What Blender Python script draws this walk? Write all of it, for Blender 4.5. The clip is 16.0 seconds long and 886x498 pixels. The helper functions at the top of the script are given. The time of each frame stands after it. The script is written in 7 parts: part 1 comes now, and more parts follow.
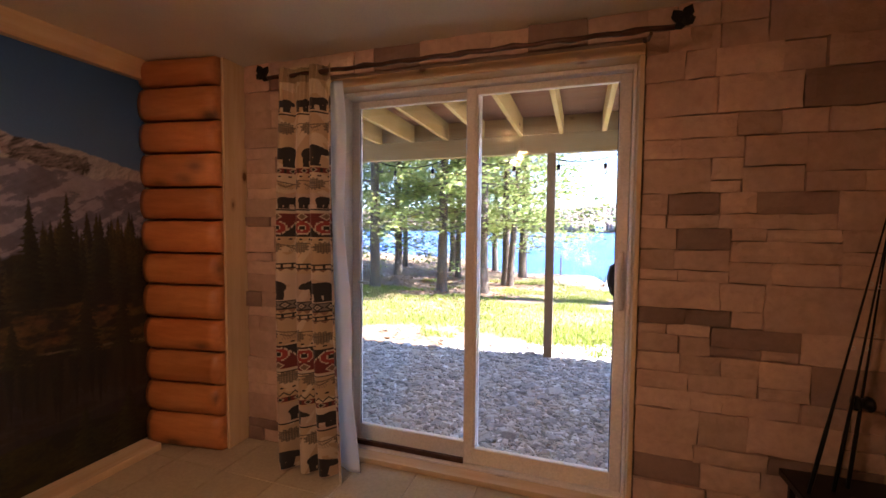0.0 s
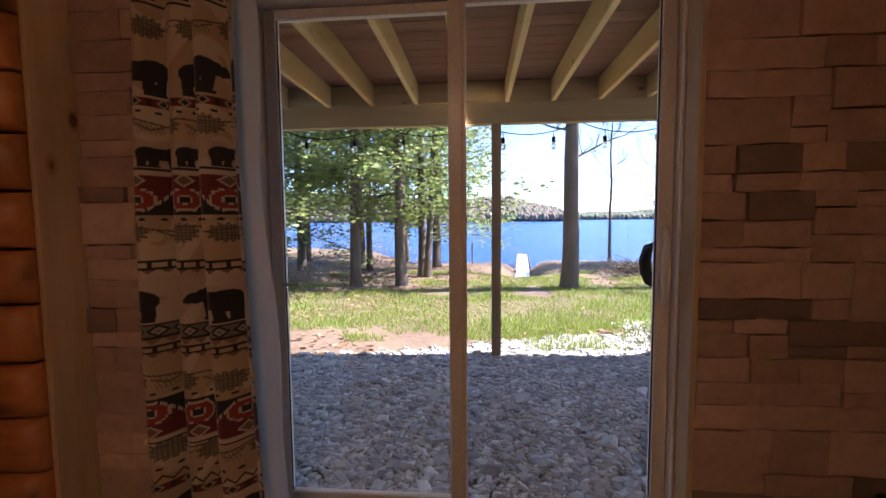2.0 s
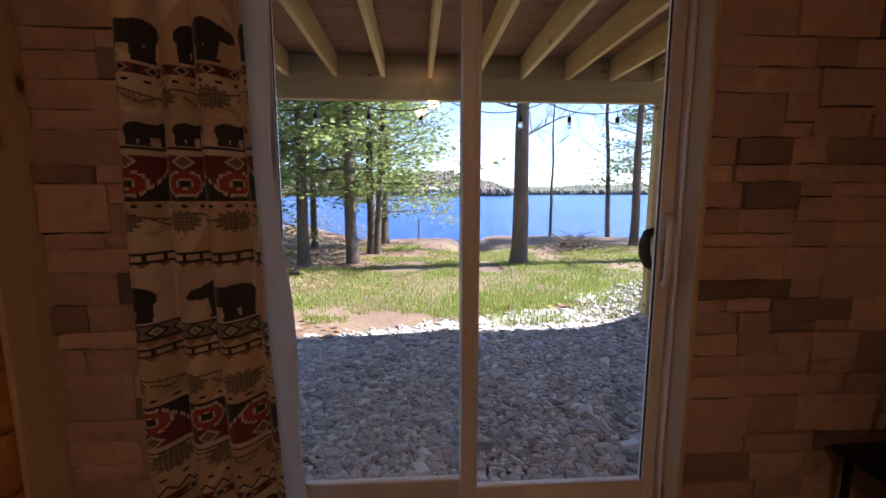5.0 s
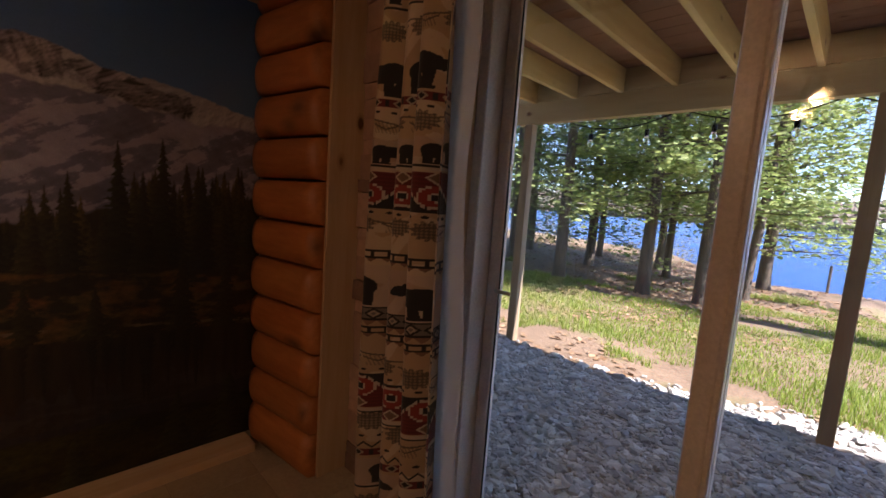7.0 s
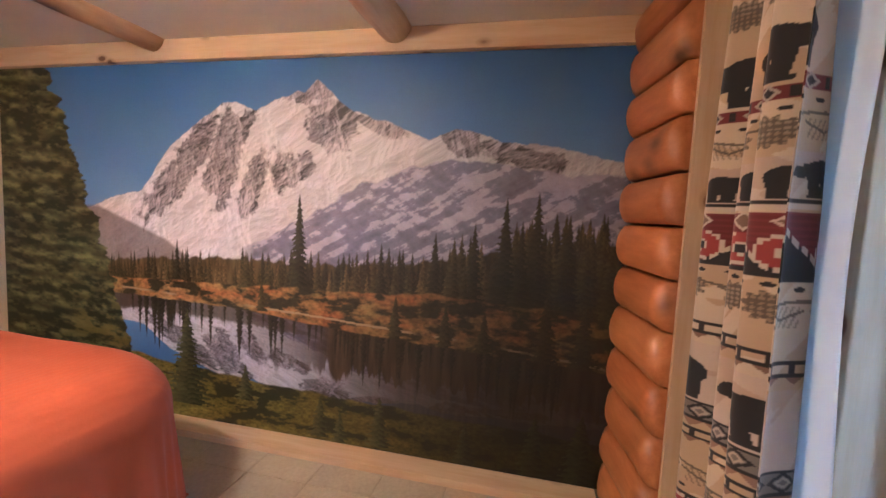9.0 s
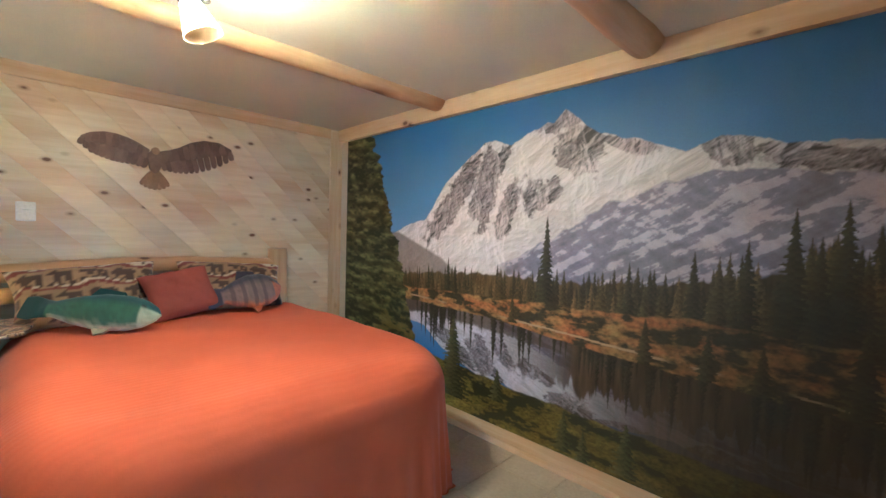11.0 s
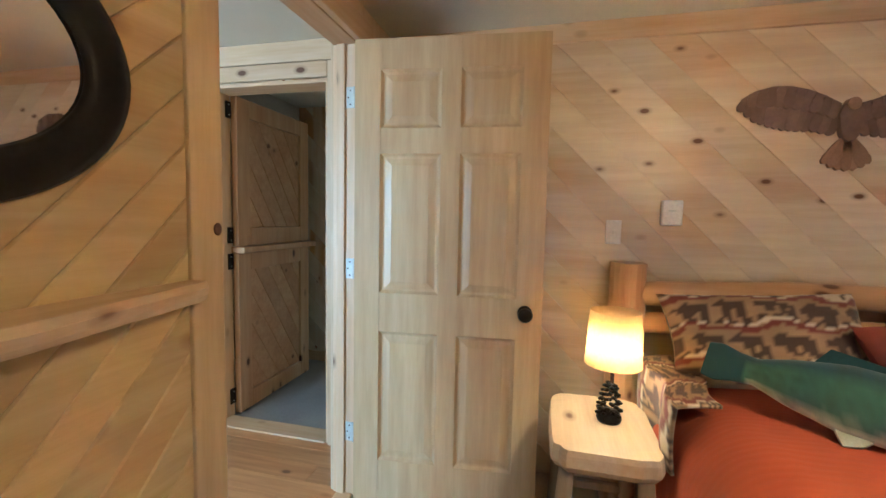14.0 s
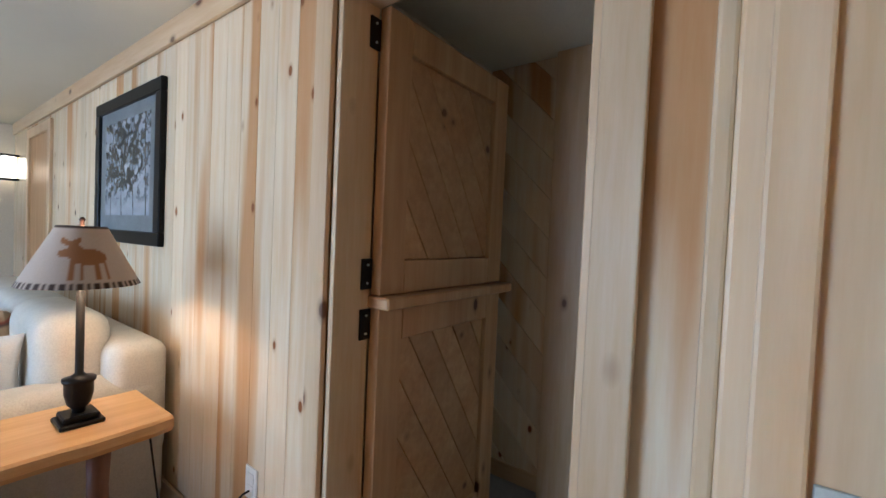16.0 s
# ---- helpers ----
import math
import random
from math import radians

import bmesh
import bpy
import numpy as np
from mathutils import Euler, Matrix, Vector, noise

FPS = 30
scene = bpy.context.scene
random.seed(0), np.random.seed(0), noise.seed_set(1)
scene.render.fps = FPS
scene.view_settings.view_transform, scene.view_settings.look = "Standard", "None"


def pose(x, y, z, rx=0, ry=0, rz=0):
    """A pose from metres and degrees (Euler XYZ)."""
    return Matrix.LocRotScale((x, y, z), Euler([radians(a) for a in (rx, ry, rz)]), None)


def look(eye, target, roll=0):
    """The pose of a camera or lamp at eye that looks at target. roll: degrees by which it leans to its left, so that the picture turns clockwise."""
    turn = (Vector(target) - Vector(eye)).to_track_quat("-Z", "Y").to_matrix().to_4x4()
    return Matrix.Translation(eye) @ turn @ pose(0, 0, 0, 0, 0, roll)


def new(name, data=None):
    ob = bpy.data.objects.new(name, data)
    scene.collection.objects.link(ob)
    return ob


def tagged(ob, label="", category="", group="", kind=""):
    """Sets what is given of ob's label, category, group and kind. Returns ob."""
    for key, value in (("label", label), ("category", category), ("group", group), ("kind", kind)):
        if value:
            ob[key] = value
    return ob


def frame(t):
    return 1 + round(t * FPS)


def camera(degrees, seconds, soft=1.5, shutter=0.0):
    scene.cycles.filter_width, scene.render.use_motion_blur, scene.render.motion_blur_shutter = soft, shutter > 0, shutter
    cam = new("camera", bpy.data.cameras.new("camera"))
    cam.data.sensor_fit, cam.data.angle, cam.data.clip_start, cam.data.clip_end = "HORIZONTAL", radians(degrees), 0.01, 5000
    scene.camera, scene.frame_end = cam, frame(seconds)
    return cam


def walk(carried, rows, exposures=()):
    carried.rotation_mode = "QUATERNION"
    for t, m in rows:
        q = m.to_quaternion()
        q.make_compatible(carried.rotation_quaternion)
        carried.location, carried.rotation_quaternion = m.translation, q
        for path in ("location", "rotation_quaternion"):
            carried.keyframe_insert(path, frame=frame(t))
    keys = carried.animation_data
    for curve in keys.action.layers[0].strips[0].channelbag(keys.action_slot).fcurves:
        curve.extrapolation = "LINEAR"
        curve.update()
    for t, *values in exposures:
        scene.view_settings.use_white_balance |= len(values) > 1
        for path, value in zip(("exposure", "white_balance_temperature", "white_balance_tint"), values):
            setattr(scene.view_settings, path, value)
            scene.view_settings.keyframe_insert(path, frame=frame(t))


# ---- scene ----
cam = camera(93.5, 16.0)
PATH = [
    (0, (0.865, 0.672, 1.303), (0.236, 2.568, 1.2), 0.5),
    (0.5, (0.846, 0.917, 1.291), (0.274, 2.832, 1.204), 0.7),
    (1, (0.803, 1.077, 1.275), (0.316, 3.015, 1.194), 0.6),
    (1.5, (0.604, 1.187, 1.261), (0.261, 3.155, 1.162), 0.1),
    (2, (0.394, 1.266, 1.231), (0.227, 3.253, 1.086), -0.5),
    (2.5, (0.217, 1.372, 1.203), (0.221, 3.361, 1.001), -0.9),
    (3, (0.096, 1.358, 1.197), (0.243, 3.337, 0.951), -1.0),
    (3.2, (0.048, 1.318, 1.197), (0.244, 3.292, 0.94), -0.9),
    (5.5, (0.212, 1.3, 1.282), (0.259, 3.282, 1.014), 0.9),
    (6, (0.363, 1.362, 1.26), (0.123, 3.335, 1.036), 2.1),
    (6.5, (0.446, 1.517, 1.283), (-0.365, 3.331, 1.052), 4.0),
    (7, (0.529, 1.627, 1.29), (-0.862, 3.045, 1.059), 4.1),
    (7.5, (0.529, 1.786, 1.297), (-1.267, 2.633, 1.058), 4.4),
    (8, (0.442, 1.884, 1.321), (-1.515, 2.244, 1.118), 4.0),
    (8.5, (0.443, 1.97, 1.333), (-1.548, 1.905, 1.152), 3.5),
    (8.7, (0.46, 2.017, 1.337), (-1.52, 1.797, 1.162), 3.2),
    (10.8, (0.611, 2.091, 1.299), (-0.88, 0.761, 1.213), 1.5),
    (11, (0.61, 2.077, 1.296), (-0.806, 0.668, 1.217), 1.6),
    (11.5, (0.642, 2.006, 1.306), (-0.564, 0.412, 1.227), 2.0),
    (12, (0.704, 1.867, 1.309), (-0.239, 0.105, 1.229), 2.3),
    (12.5, (0.782, 1.689, 1.294), (0.133, -0.201, 1.212), 2.6),
    (13, (0.84, 1.382, 1.307), (0.562, -0.595, 1.193), 2.5),
    (13.5, (1.006, 1.025, 1.293), (1.127, -0.966, 1.147), 1.3),
    (14, (1.167, 0.633, 1.313), (1.64, -1.304, 1.16), 1.2),
    (14.5, (1.315, 0.268, 1.309), (2.122, -1.556, 1.159), 2.1),
    (15, (1.547, -0.065, 1.317), (2.531, -1.803, 1.206), 1.9),
    (15.5, (1.8, -0.381, 1.304), (2.944, -2.021, 1.232), 2.5),
    (16, (2.085, -0.645, 1.299), (3.272, -2.254, 1.244), 2.5),
]
EXPOSURE = [
    (0.0, 4.1, 6000, 26), (1.0, 3.55, 5900, 26), (2.0, 2.95, 5800, 25), (3.0, 2.6, 5800, 25), (5.5, 2.7, 5800, 25), (6.5, 2.55, 5900, 24), (7.0, 2.75, 6100, 24), (7.5, 3.2, 6100, 24),
    (8.0, 4.9, 5900, 30), (8.5, 5.45, 4700, 20), (8.9, 5.5, 4450, 11), (11.0, 5.45, 3760, -14), (12.5, 5.25, 4020, -8), (13.5, 5.2, 4380, -6), (14.5, 4.9, 4450, -6), (15.0, 4.7, 4600, -4), (15.5, 4.4, 4850, 8), (16.0, 4.5, 4850, 7),
]
walk(cam, [(t, look(eye, target, roll)) for t, eye, target, roll in PATH], EXPOSURE)

# ---- world, sun and large lights ----
SUN_EL, SUN_AZ = 50.0, 7.0          # height, and the angle from +x towards +y
world = bpy.data.worlds.new("sky")
world.use_nodes = True
wn = world.node_tree
sky = wn.nodes.new("ShaderNodeTexSky")
sky.sky_type, sky.sun_disc, sky.dust_density, sky.ozone_density = "NISHITA", False, 0.2, 2.0
sky.altitude = 2500.0
sky.sun_elevation, sky.sun_rotation = radians(SUN_EL), radians(90 - SUN_AZ)
wn.links.new(sky.outputs[0], wn.nodes["Background"].inputs[0])
wn.nodes["Background"].inputs[1].default_value = 0.066
scene.world = world
sun = new("sun", bpy.data.lights.new("sun", "SUN"))
sun.data.energy, sun.data.angle, sun.data.color = 3.0, radians(0.5), (1.0, 0.95, 0.86)
sun_dir = Vector((math.cos(radians(SUN_EL)) * math.cos(radians(SUN_AZ)), math.cos(radians(SUN_EL)) * math.sin(radians(SUN_AZ)), math.sin(radians(SUN_EL))))
sun.matrix_world = look(sun_dir * 50, (0, 0, 0))


def lamp(name, kind, place, watts, colour, size=0.03, target=None):
    ob = new(name, bpy.data.lights.new(name, kind))
    ob.data.energy, ob.data.color = watts, colour
    if kind == "AREA":
        ob.data.shape, ob.data.size, ob.data.size_y = "RECTANGLE", size[0], size[1]
    else:
        ob.data.shadow_soft_size = size
    ob.matrix_world = look(place, target) if target else pose(*place)
    return ob


WARM = (1.0, 0.61, 0.33)
lamp("ceiling_bulb", "POINT", (0.165, 0.475, 1.99), 2.2, WARM, 0.035)
lamp("ceiling_bulb", "POINT", (0.265, 0.67, 2.03), 1.95, WARM, 0.035)
lamp("bedside_bulb", "POINT", (0.90, -1.01, 0.86), 0.28, (1.0, 0.62, 0.30), 0.03)
lamp("living_bulb", "POINT", (3.89, -1.05, 1.17), 0.45, (1.0, 0.66, 0.36), 0.03)
lamp("sconce_bulb", "POINT", (7.9, -1.35, 1.78), 0.4, (1.0, 0.66, 0.36), 0.03)
lamp("living_window_light", "AREA", (4.6, 2.66, 1.15), 4.1, (0.86, 0.93, 1.0), (1.7, 1.9), (4.6, 0, 1.1))

# ---- materials ----


def nodes_of(name):
    m = bpy.data.materials.new(name)
    m.use_nodes = True
    return m, m.node_tree.nodes, m.node_tree.links, m.node_tree.nodes["Principled BSDF"]


def coords(n, l, scale, turn=(0, 0, 0), rnd=True):
    tc, mp = n.new("ShaderNodeTexCoord"), n.new("ShaderNodeMapping")
    mp.inputs["Scale"].default_value = scale
    mp.inputs["Rotation"].default_value = [radians(a) for a in turn]
    if rnd:
        oi, mul, add = n.new("ShaderNodeObjectInfo"), n.new("ShaderNodeMath"), n.new("ShaderNodeVectorMath")
        mul.operation, mul.inputs[1].default_value = "MULTIPLY", 37.0
        l.new(oi.outputs["Random"], mul.inputs[0])
        l.new(tc.outputs["Object"], add.inputs[0])
        l.new(mul.outputs[0], add.inputs[1])
        l.new(add.outputs[0], mp.inputs["Vector"])
    else:
        l.new(tc.outputs["Object"], mp.inputs["Vector"])
    return mp.outputs[0]


def ramp(n, l, fac, stops):
    r = n.new("ShaderNodeValToRGB")
    while len(r.color_ramp.elements) < len(stops):
        r.color_ramp.elements.new(0.5)
    for e, (p, c) in zip(r.color_ramp.elements, stops):
        e.position, e.color = p, (*c, 1)
    l.new(fac, r.inputs[0])
    return r.outputs[0]


def tex(n, l, vec, scale, detail=4, rough=0.6):
    t = n.new("ShaderNodeTexNoise")
    t.inputs["Scale"].default_value, t.inputs["Detail"].default_value, t.inputs["Roughness"].default_value = scale, detail, rough
    l.new(vec, t.inputs["Vector"])
    return t.outputs[0]


def mixc(n, l, fac, a, b, mode="MIX"):
    m = n.new("ShaderNodeMix")
    m.data_type, m.blend_type = "RGBA", mode
    for k, v in ((0, fac), (6, a), (7, b)):
        if isinstance(v, (int, float)):
            m.inputs[k].default_value = v
        elif isinstance(v, tuple):
            m.inputs[k].default_value = (*v, 1)
        else:
            l.new(v, m.inputs[k])
    return m.outputs[2]


def bumped(n, l, bsdf, height, strength, dist=0.004):
    b = n.new("ShaderNodeBump")
    b.inputs["Strength"].default_value, b.inputs["Distance"].default_value = strength, dist
    l.new(height, b.inputs["Height"])
    l.new(b.outputs[0], bsdf.inputs["Normal"])


def tint_by_random(n, l, col, amount):
    oi, mr = n.new("ShaderNodeObjectInfo"), n.new("ShaderNodeMapRange")
    mr.inputs["To Min"].default_value, mr.inputs["To Max"].default_value = 1 - amount, 1 + amount * 0.5
    l.new(oi.outputs["Random"], mr.inputs[0])
    hsv = n.new("ShaderNodeHueSaturation")
    l.new(mr.outputs[0], hsv.inputs["Value"])
    l.new(col, hsv.inputs["Color"])
    return hsv.outputs[0]


def plain(name, a, b=None, scale=6.0, rough=0.6, metal=0.0, bump=0.15, fine=90.0, stretch=(1, 1, 1), rnd=0.0, dist=0.003, spec=0.5):
    """A surface of two mixed tones with coarse stains and a fine grain."""
    m, n, l, bsdf = nodes_of(name)
    v = coords(n, l, stretch)
    b = b or tuple(c * 0.8 for c in a)
    c = ramp(n, l, tex(n, l, v, scale), [(0.3, a), (0.7, b)])
    g = tex(n, l, v, fine, 3)
    c = mixc(n, l, 0.35, c, ramp(n, l, g, [(0.3, (0.55, 0.55, 0.55)), (0.65, (1, 1, 1))]), "MULTIPLY")
    if rnd:
        c = tint_by_random(n, l, c, rnd)
    l.new(c, bsdf.inputs["Base Color"])
    bsdf.inputs["Roughness"].default_value, bsdf.inputs["Metallic"].default_value = rough, metal
    bsdf.inputs["Specular IOR Level"].default_value = spec
    if bump:
        bumped(n, l, bsdf, g, bump, dist)
    return m


def wood(name, pale, dark, axis="z", turn=(0, 0, 0), rough=0.45, knots=0.8, rnd=0.12, knot_scale=6.0, knot_colour=(0.13, 0.055, 0.02), streak=0.5, sharp=0.0):
    """Pine: rings drawn out along the grain, broad heartwood streaks and dark knots."""
    m, n, l, bsdf = nodes_of(name)
    long, across = 0.7, 9.0
    sc = {"x": (long, across, across), "y": (across, long, across), "z": (across, across, long)}[axis]
    v = coords(n, l, sc, turn)
    rings = tex(n, l, v, 3.2, 6, 0.65)
    c = ramp(n, l, rings, [(0.32, pale), (0.52, tuple((p + d) / 2 for p, d in zip(pale, dark))), (0.72, dark)])
    broad = tex(n, l, coords(n, l, tuple(s * 0.35 for s in sc), turn), 1.3, 2)
    c = mixc(n, l, streak, c, ramp(n, l, broad, [(0.38 + 0.16 * sharp, (1, 1, 1)), (0.68 - 0.06 * sharp, (0.74, 0.52, 0.34))]), "MULTIPLY")
    if knots:
        ks = {"x": (0.55, 1, 1), "y": (1, 0.55, 1), "z": (1, 1, 0.55)}[axis]
        vo = n.new("ShaderNodeTexVoronoi")
        vo.inputs["Scale"].default_value = knot_scale
        l.new(coords(n, l, ks, turn), vo.inputs["Vector"])
        k = ramp(n, l, vo.outputs["Distance"], [(0.07, (1, 1, 1)), (0.13 * knots, (0.35, 0.35, 0.35)), (0.21 * knots, (0, 0, 0))])
        c = mixc(n, l, k, c, knot_colour)
    if rnd:
        c = tint_by_random(n, l, c, rnd)
    l.new(c, bsdf.inputs["Base Color"])
    bsdf.inputs["Roughness"].default_value = rough
    bumped(n, l, bsdf, rings, 0.12, 0.003)
    return m


def painted(name, rough=0.8, bump=0.2, layer="picture", fine=300.0, sheen=0.0):
    """A surface whose own printed or woven picture is stored with its mesh."""
    m, n, l, bsdf = nodes_of(name)
    at = n.new("ShaderNodeVertexColor")
    at.layer_name = layer
    g = tex(n, l, coords(n, l, (1, 1, 1), rnd=False), fine, 2)
    c = mixc(n, l, 0.25, at.outputs[0], ramp(n, l, g, [(0.3, (0.6, 0.6, 0.6)), (0.6, (1, 1, 1))]), "MULTIPLY")
    l.new(c, bsdf.inputs["Base Color"])
    bsdf.inputs["Roughness"].default_value = rough
    bsdf.inputs["Sheen Weight"].default_value = sheen
    bumped(n, l, bsdf, g, bump, 0.001)
    return m


def glowing(name, colour, strength, rough=0.4):
    m, n, l, bsdf = nodes_of(name)
    bsdf.inputs["Base Color"].default_value = (*colour, 1)
    bsdf.inputs["Emission Color"].default_value = (*colour, 1)
    bsdf.inputs["Emission Strength"].default_value = strength
    bsdf.inputs["Roughness"].default_value = rough
    return m


def leafy(name, a, b, through_light=0.35):
    m, n, l, bsdf = nodes_of(name)
    geo = n.new("ShaderNodeNewGeometry")
    c = ramp(n, l, geo.outputs["Random Per Island"], [(0.0, a), (1.0, b)])
    l.new(c, bsdf.inputs["Base Color"])
    bsdf.inputs["Roughness"].default_value = 0.6
    tr, ad = n.new("ShaderNodeBsdfTranslucent"), n.new("ShaderNodeMixShader")
    l.new(c, tr.inputs[0])
    ad.inputs[0].default_value = through_light
    l.new(bsdf.outputs[0], ad.inputs[1])
    l.new(tr.outputs[0], ad.inputs[2])
    l.new(ad.outputs[0], n["Material Output"].inputs[0])
    return m


PALE, HONEY = (0.70, 0.56, 0.37), (0.59, 0.42, 0.23)
M = {
    "ceiling": plain("ceiling_paint", (0.76, 0.73, 0.62), (0.70, 0.67, 0.56), 1.2, 0.9, bump=0.25, fine=260),
    "plaster": plain("wall_paint", (0.70, 0.64, 0.52), (0.64, 0.57, 0.45), 1.0, 0.85, bump=0.1),
    "pine_x": wood("pine_lengthwise_x", PALE, HONEY, "x"),
    "pine_y": wood("pine_lengthwise_y", PALE, HONEY, "y"),
    "pine_z": wood("pine_upright", PALE, HONEY, "z"),
    "pine_post": wood("pine_post", (0.64, 0.51, 0.30), (0.53, 0.40, 0.21), "z", knots=0, rnd=0, streak=0.25),
    "knot": plain("pine_knot", (0.07, 0.03, 0.014), (0.13, 0.06, 0.025), 60, 0.6, bump=0.3, fine=90),
    "pine_diag": wood("pine_slanting", (0.78, 0.66, 0.465), (0.66, 0.52, 0.335), "x", (0, -45, 0), knot_scale=8.2, knots=0.85, rnd=0.20, streak=0.6, sharp=0.5, rough=0.34),
    "pine_diag_e": wood("pine_slanting_honey", (0.63, 0.50, 0.25), (0.51, 0.385, 0.17), "y", (-45, 0, 0), knot_scale=5.6, knots=1.0, rnd=0.16),
    "pine_white": wood("pine_whitewashed", (0.80, 0.69, 0.51), (0.72, 0.54, 0.33), "z", knots=0.66, knot_scale=7.4, knot_colour=(0.24, 0.09, 0.03), streak=1.0, sharp=1.0, rnd=0.12, rough=0.2),
    "door_wood": wood("door_pine", (0.58, 0.445, 0.25), (0.45, 0.325, 0.165), "z", knots=0, rnd=0.06, rough=0.36, streak=0.55),
    "dutch_wood": wood("stained_pine", (0.62, 0.41, 0.21), (0.48, 0.29, 0.13), "z", rnd=0.12, knot_colour=(0.06, 0.02, 0.008)),
    "dutch_diag": wood("stained_pine_slanting", (0.56, 0.36, 0.175), (0.42, 0.25, 0.11), "x", (0, 45, 0), rnd=0.16),
    "log": wood("orange_log", (0.62, 0.25, 0.075), (0.45, 0.16, 0.042), "x", knots=1.2, rough=0.42, knot_scale=4.6, rnd=0.14),
    "beam_log": wood("knotty_beam_log", (0.70, 0.54, 0.32), (0.56, 0.38, 0.19), "x", rough=0.5, knots=1.5, knot_scale=3.2, knot_colour=(0.10, 0.04, 0.016), streak=0.8),
    "bedlog": wood("peeled_log", (0.62, 0.42, 0.22), (0.50, 0.30, 0.13), "x", rough=0.4),
    "bedlog_z": wood("peeled_log_upright", (0.62, 0.42, 0.22), (0.50, 0.30, 0.13), "z", rough=0.4),
    "stone": plain("ledge_stone", (0.60, 0.405, 0.31), (0.49, 0.33, 0.25), 5.0, 0.85, bump=0.8, fine=26, rnd=0.24, dist=0.008),
    "stone_dark": plain("grey_ledge_stone", (0.30, 0.195, 0.15), (0.225, 0.15, 0.118), 5.0, 0.85, bump=0.6, fine=40, rnd=0.25, dist=0.006),
    "mortar": plain("mortar", (0.24, 0.175, 0.125), (0.18, 0.13, 0.095), 8.0, 0.95, bump=0.4),
    "tile": plain("floor_tile", (0.50, 0.41, 0.28), (0.43, 0.34, 0.22), 3.0, 0.42, bump=0.08, fine=60, rnd=0.08),
    "grout": plain("grout", (0.42, 0.34, 0.23), None, 10, 0.95),
    "laminate": wood("laminate_plank", (0.56, 0.33, 0.15), (0.38, 0.20, 0.08), "x", knots=0.7, rough=0.35, rnd=0.22),
    "carpet": plain("grey_floor", (0.36, 0.36, 0.35), (0.30, 0.30, 0.29), 3.0, 0.6, bump=0.3),
    # white vinyl with the lamp's warm light tinted into its colour
    "vinyl": plain("warm_tinted_vinyl", (0.80, 0.73, 0.66), (0.76, 0.69, 0.62), 3.0, 0.35, bump=0.02),
    "black": plain("black_iron", (0.008, 0.0075, 0.007), (0.014, 0.013, 0.012), 12, 0.34, 0.0, bump=0.05, spec=0.12),
    "bronze": plain("brown_metal", (0.10, 0.045, 0.03), (0.06, 0.03, 0.02), 14, 0.4, 0.5, bump=0.15),
    "steel": plain("brushed_steel", (0.62, 0.66, 0.62), (0.55, 0.58, 0.55), 20, 0.55, 0.35, bump=0.03),
    "plastic": plain("white_plastic", (0.80, 0.79, 0.76), (0.75, 0.74, 0.71), 4, 0.4, bump=0.0),
    "lumber": wood("treated_lumber", (0.66, 0.53, 0.25), (0.52, 0.41, 0.18), "y", knots=0.8, rough=0.8),
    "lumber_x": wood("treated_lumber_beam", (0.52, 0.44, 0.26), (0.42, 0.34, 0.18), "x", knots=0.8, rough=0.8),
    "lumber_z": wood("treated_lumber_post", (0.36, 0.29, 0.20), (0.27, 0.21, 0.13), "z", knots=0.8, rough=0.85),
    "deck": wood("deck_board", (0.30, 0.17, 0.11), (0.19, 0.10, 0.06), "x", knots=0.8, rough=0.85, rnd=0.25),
    "bark": plain("bark", (0.17, 0.135, 0.105), (0.085, 0.068, 0.052), 5, 0.95, bump=0.9, fine=22, stretch=(3, 3, 0.6), dist=0.02),
    "leaf": leafy("hemlock_needles", (0.17, 0.25, 0.07), (0.40, 0.46, 0.16), 0.5),
    "leaf_young": leafy("young_leaves", (0.20, 0.20, 0.06), (0.28, 0.22, 0.09)),
    "grass": leafy("grass_blades", (0.15, 0.23, 0.03), (0.32, 0.38, 0.07), 0.4),
    "litter": leafy("dry_leaves", (0.20, 0.11, 0.055), (0.34, 0.22, 0.13), 0.1),
    # far foliage: base colours lightened to carry the haze of distance
    "far_pine": leafy("far_pine_foliage", (0.11, 0.14, 0.09), (0.15, 0.18, 0.11), 0.3),
    "far_leaf": leafy("far_foliage_haze_toned", (0.19, 0.16, 0.115), (0.25, 0.19, 0.155), 0.4),
}
m, n, l, bsdf = nodes_of("window_glass")
bsdf.inputs["Transmission Weight"].default_value = 1.0
bsdf.inputs["Roughness"].default_value = 0.0
bsdf.inputs["IOR"].default_value = 1.45
bsdf.inputs["Base Color"].default_value = (0.97, 0.985, 0.98, 1)
M["glass"] = m
m, n, l, bsdf = nodes_of("mirror")
bsdf.inputs["Metallic"].default_value, bsdf.inputs["Roughness"].default_value = 1.0, 0.02
bsdf.inputs["Base Color"].default_value = (0.9, 0.9, 0.9, 1)
M["mirror"] = m
m, n, l, bsdf = nodes_of("stones_of_gravel")
geo = n.new("ShaderNodeNewGeometry")
gc = ramp(n, l, geo.outputs["Random Per Island"], [(0.0, (0.26, 0.25, 0.235)), (0.35, (0.42, 0.40, 0.37)), (0.6, (0.48, 0.42, 0.36)), (0.85, (0.55, 0.54, 0.51)), (1.0, (0.72, 0.70, 0.66))])
gg = tex(n, l, coords(n, l, (1, 1, 1), rnd=False), 70, 3)
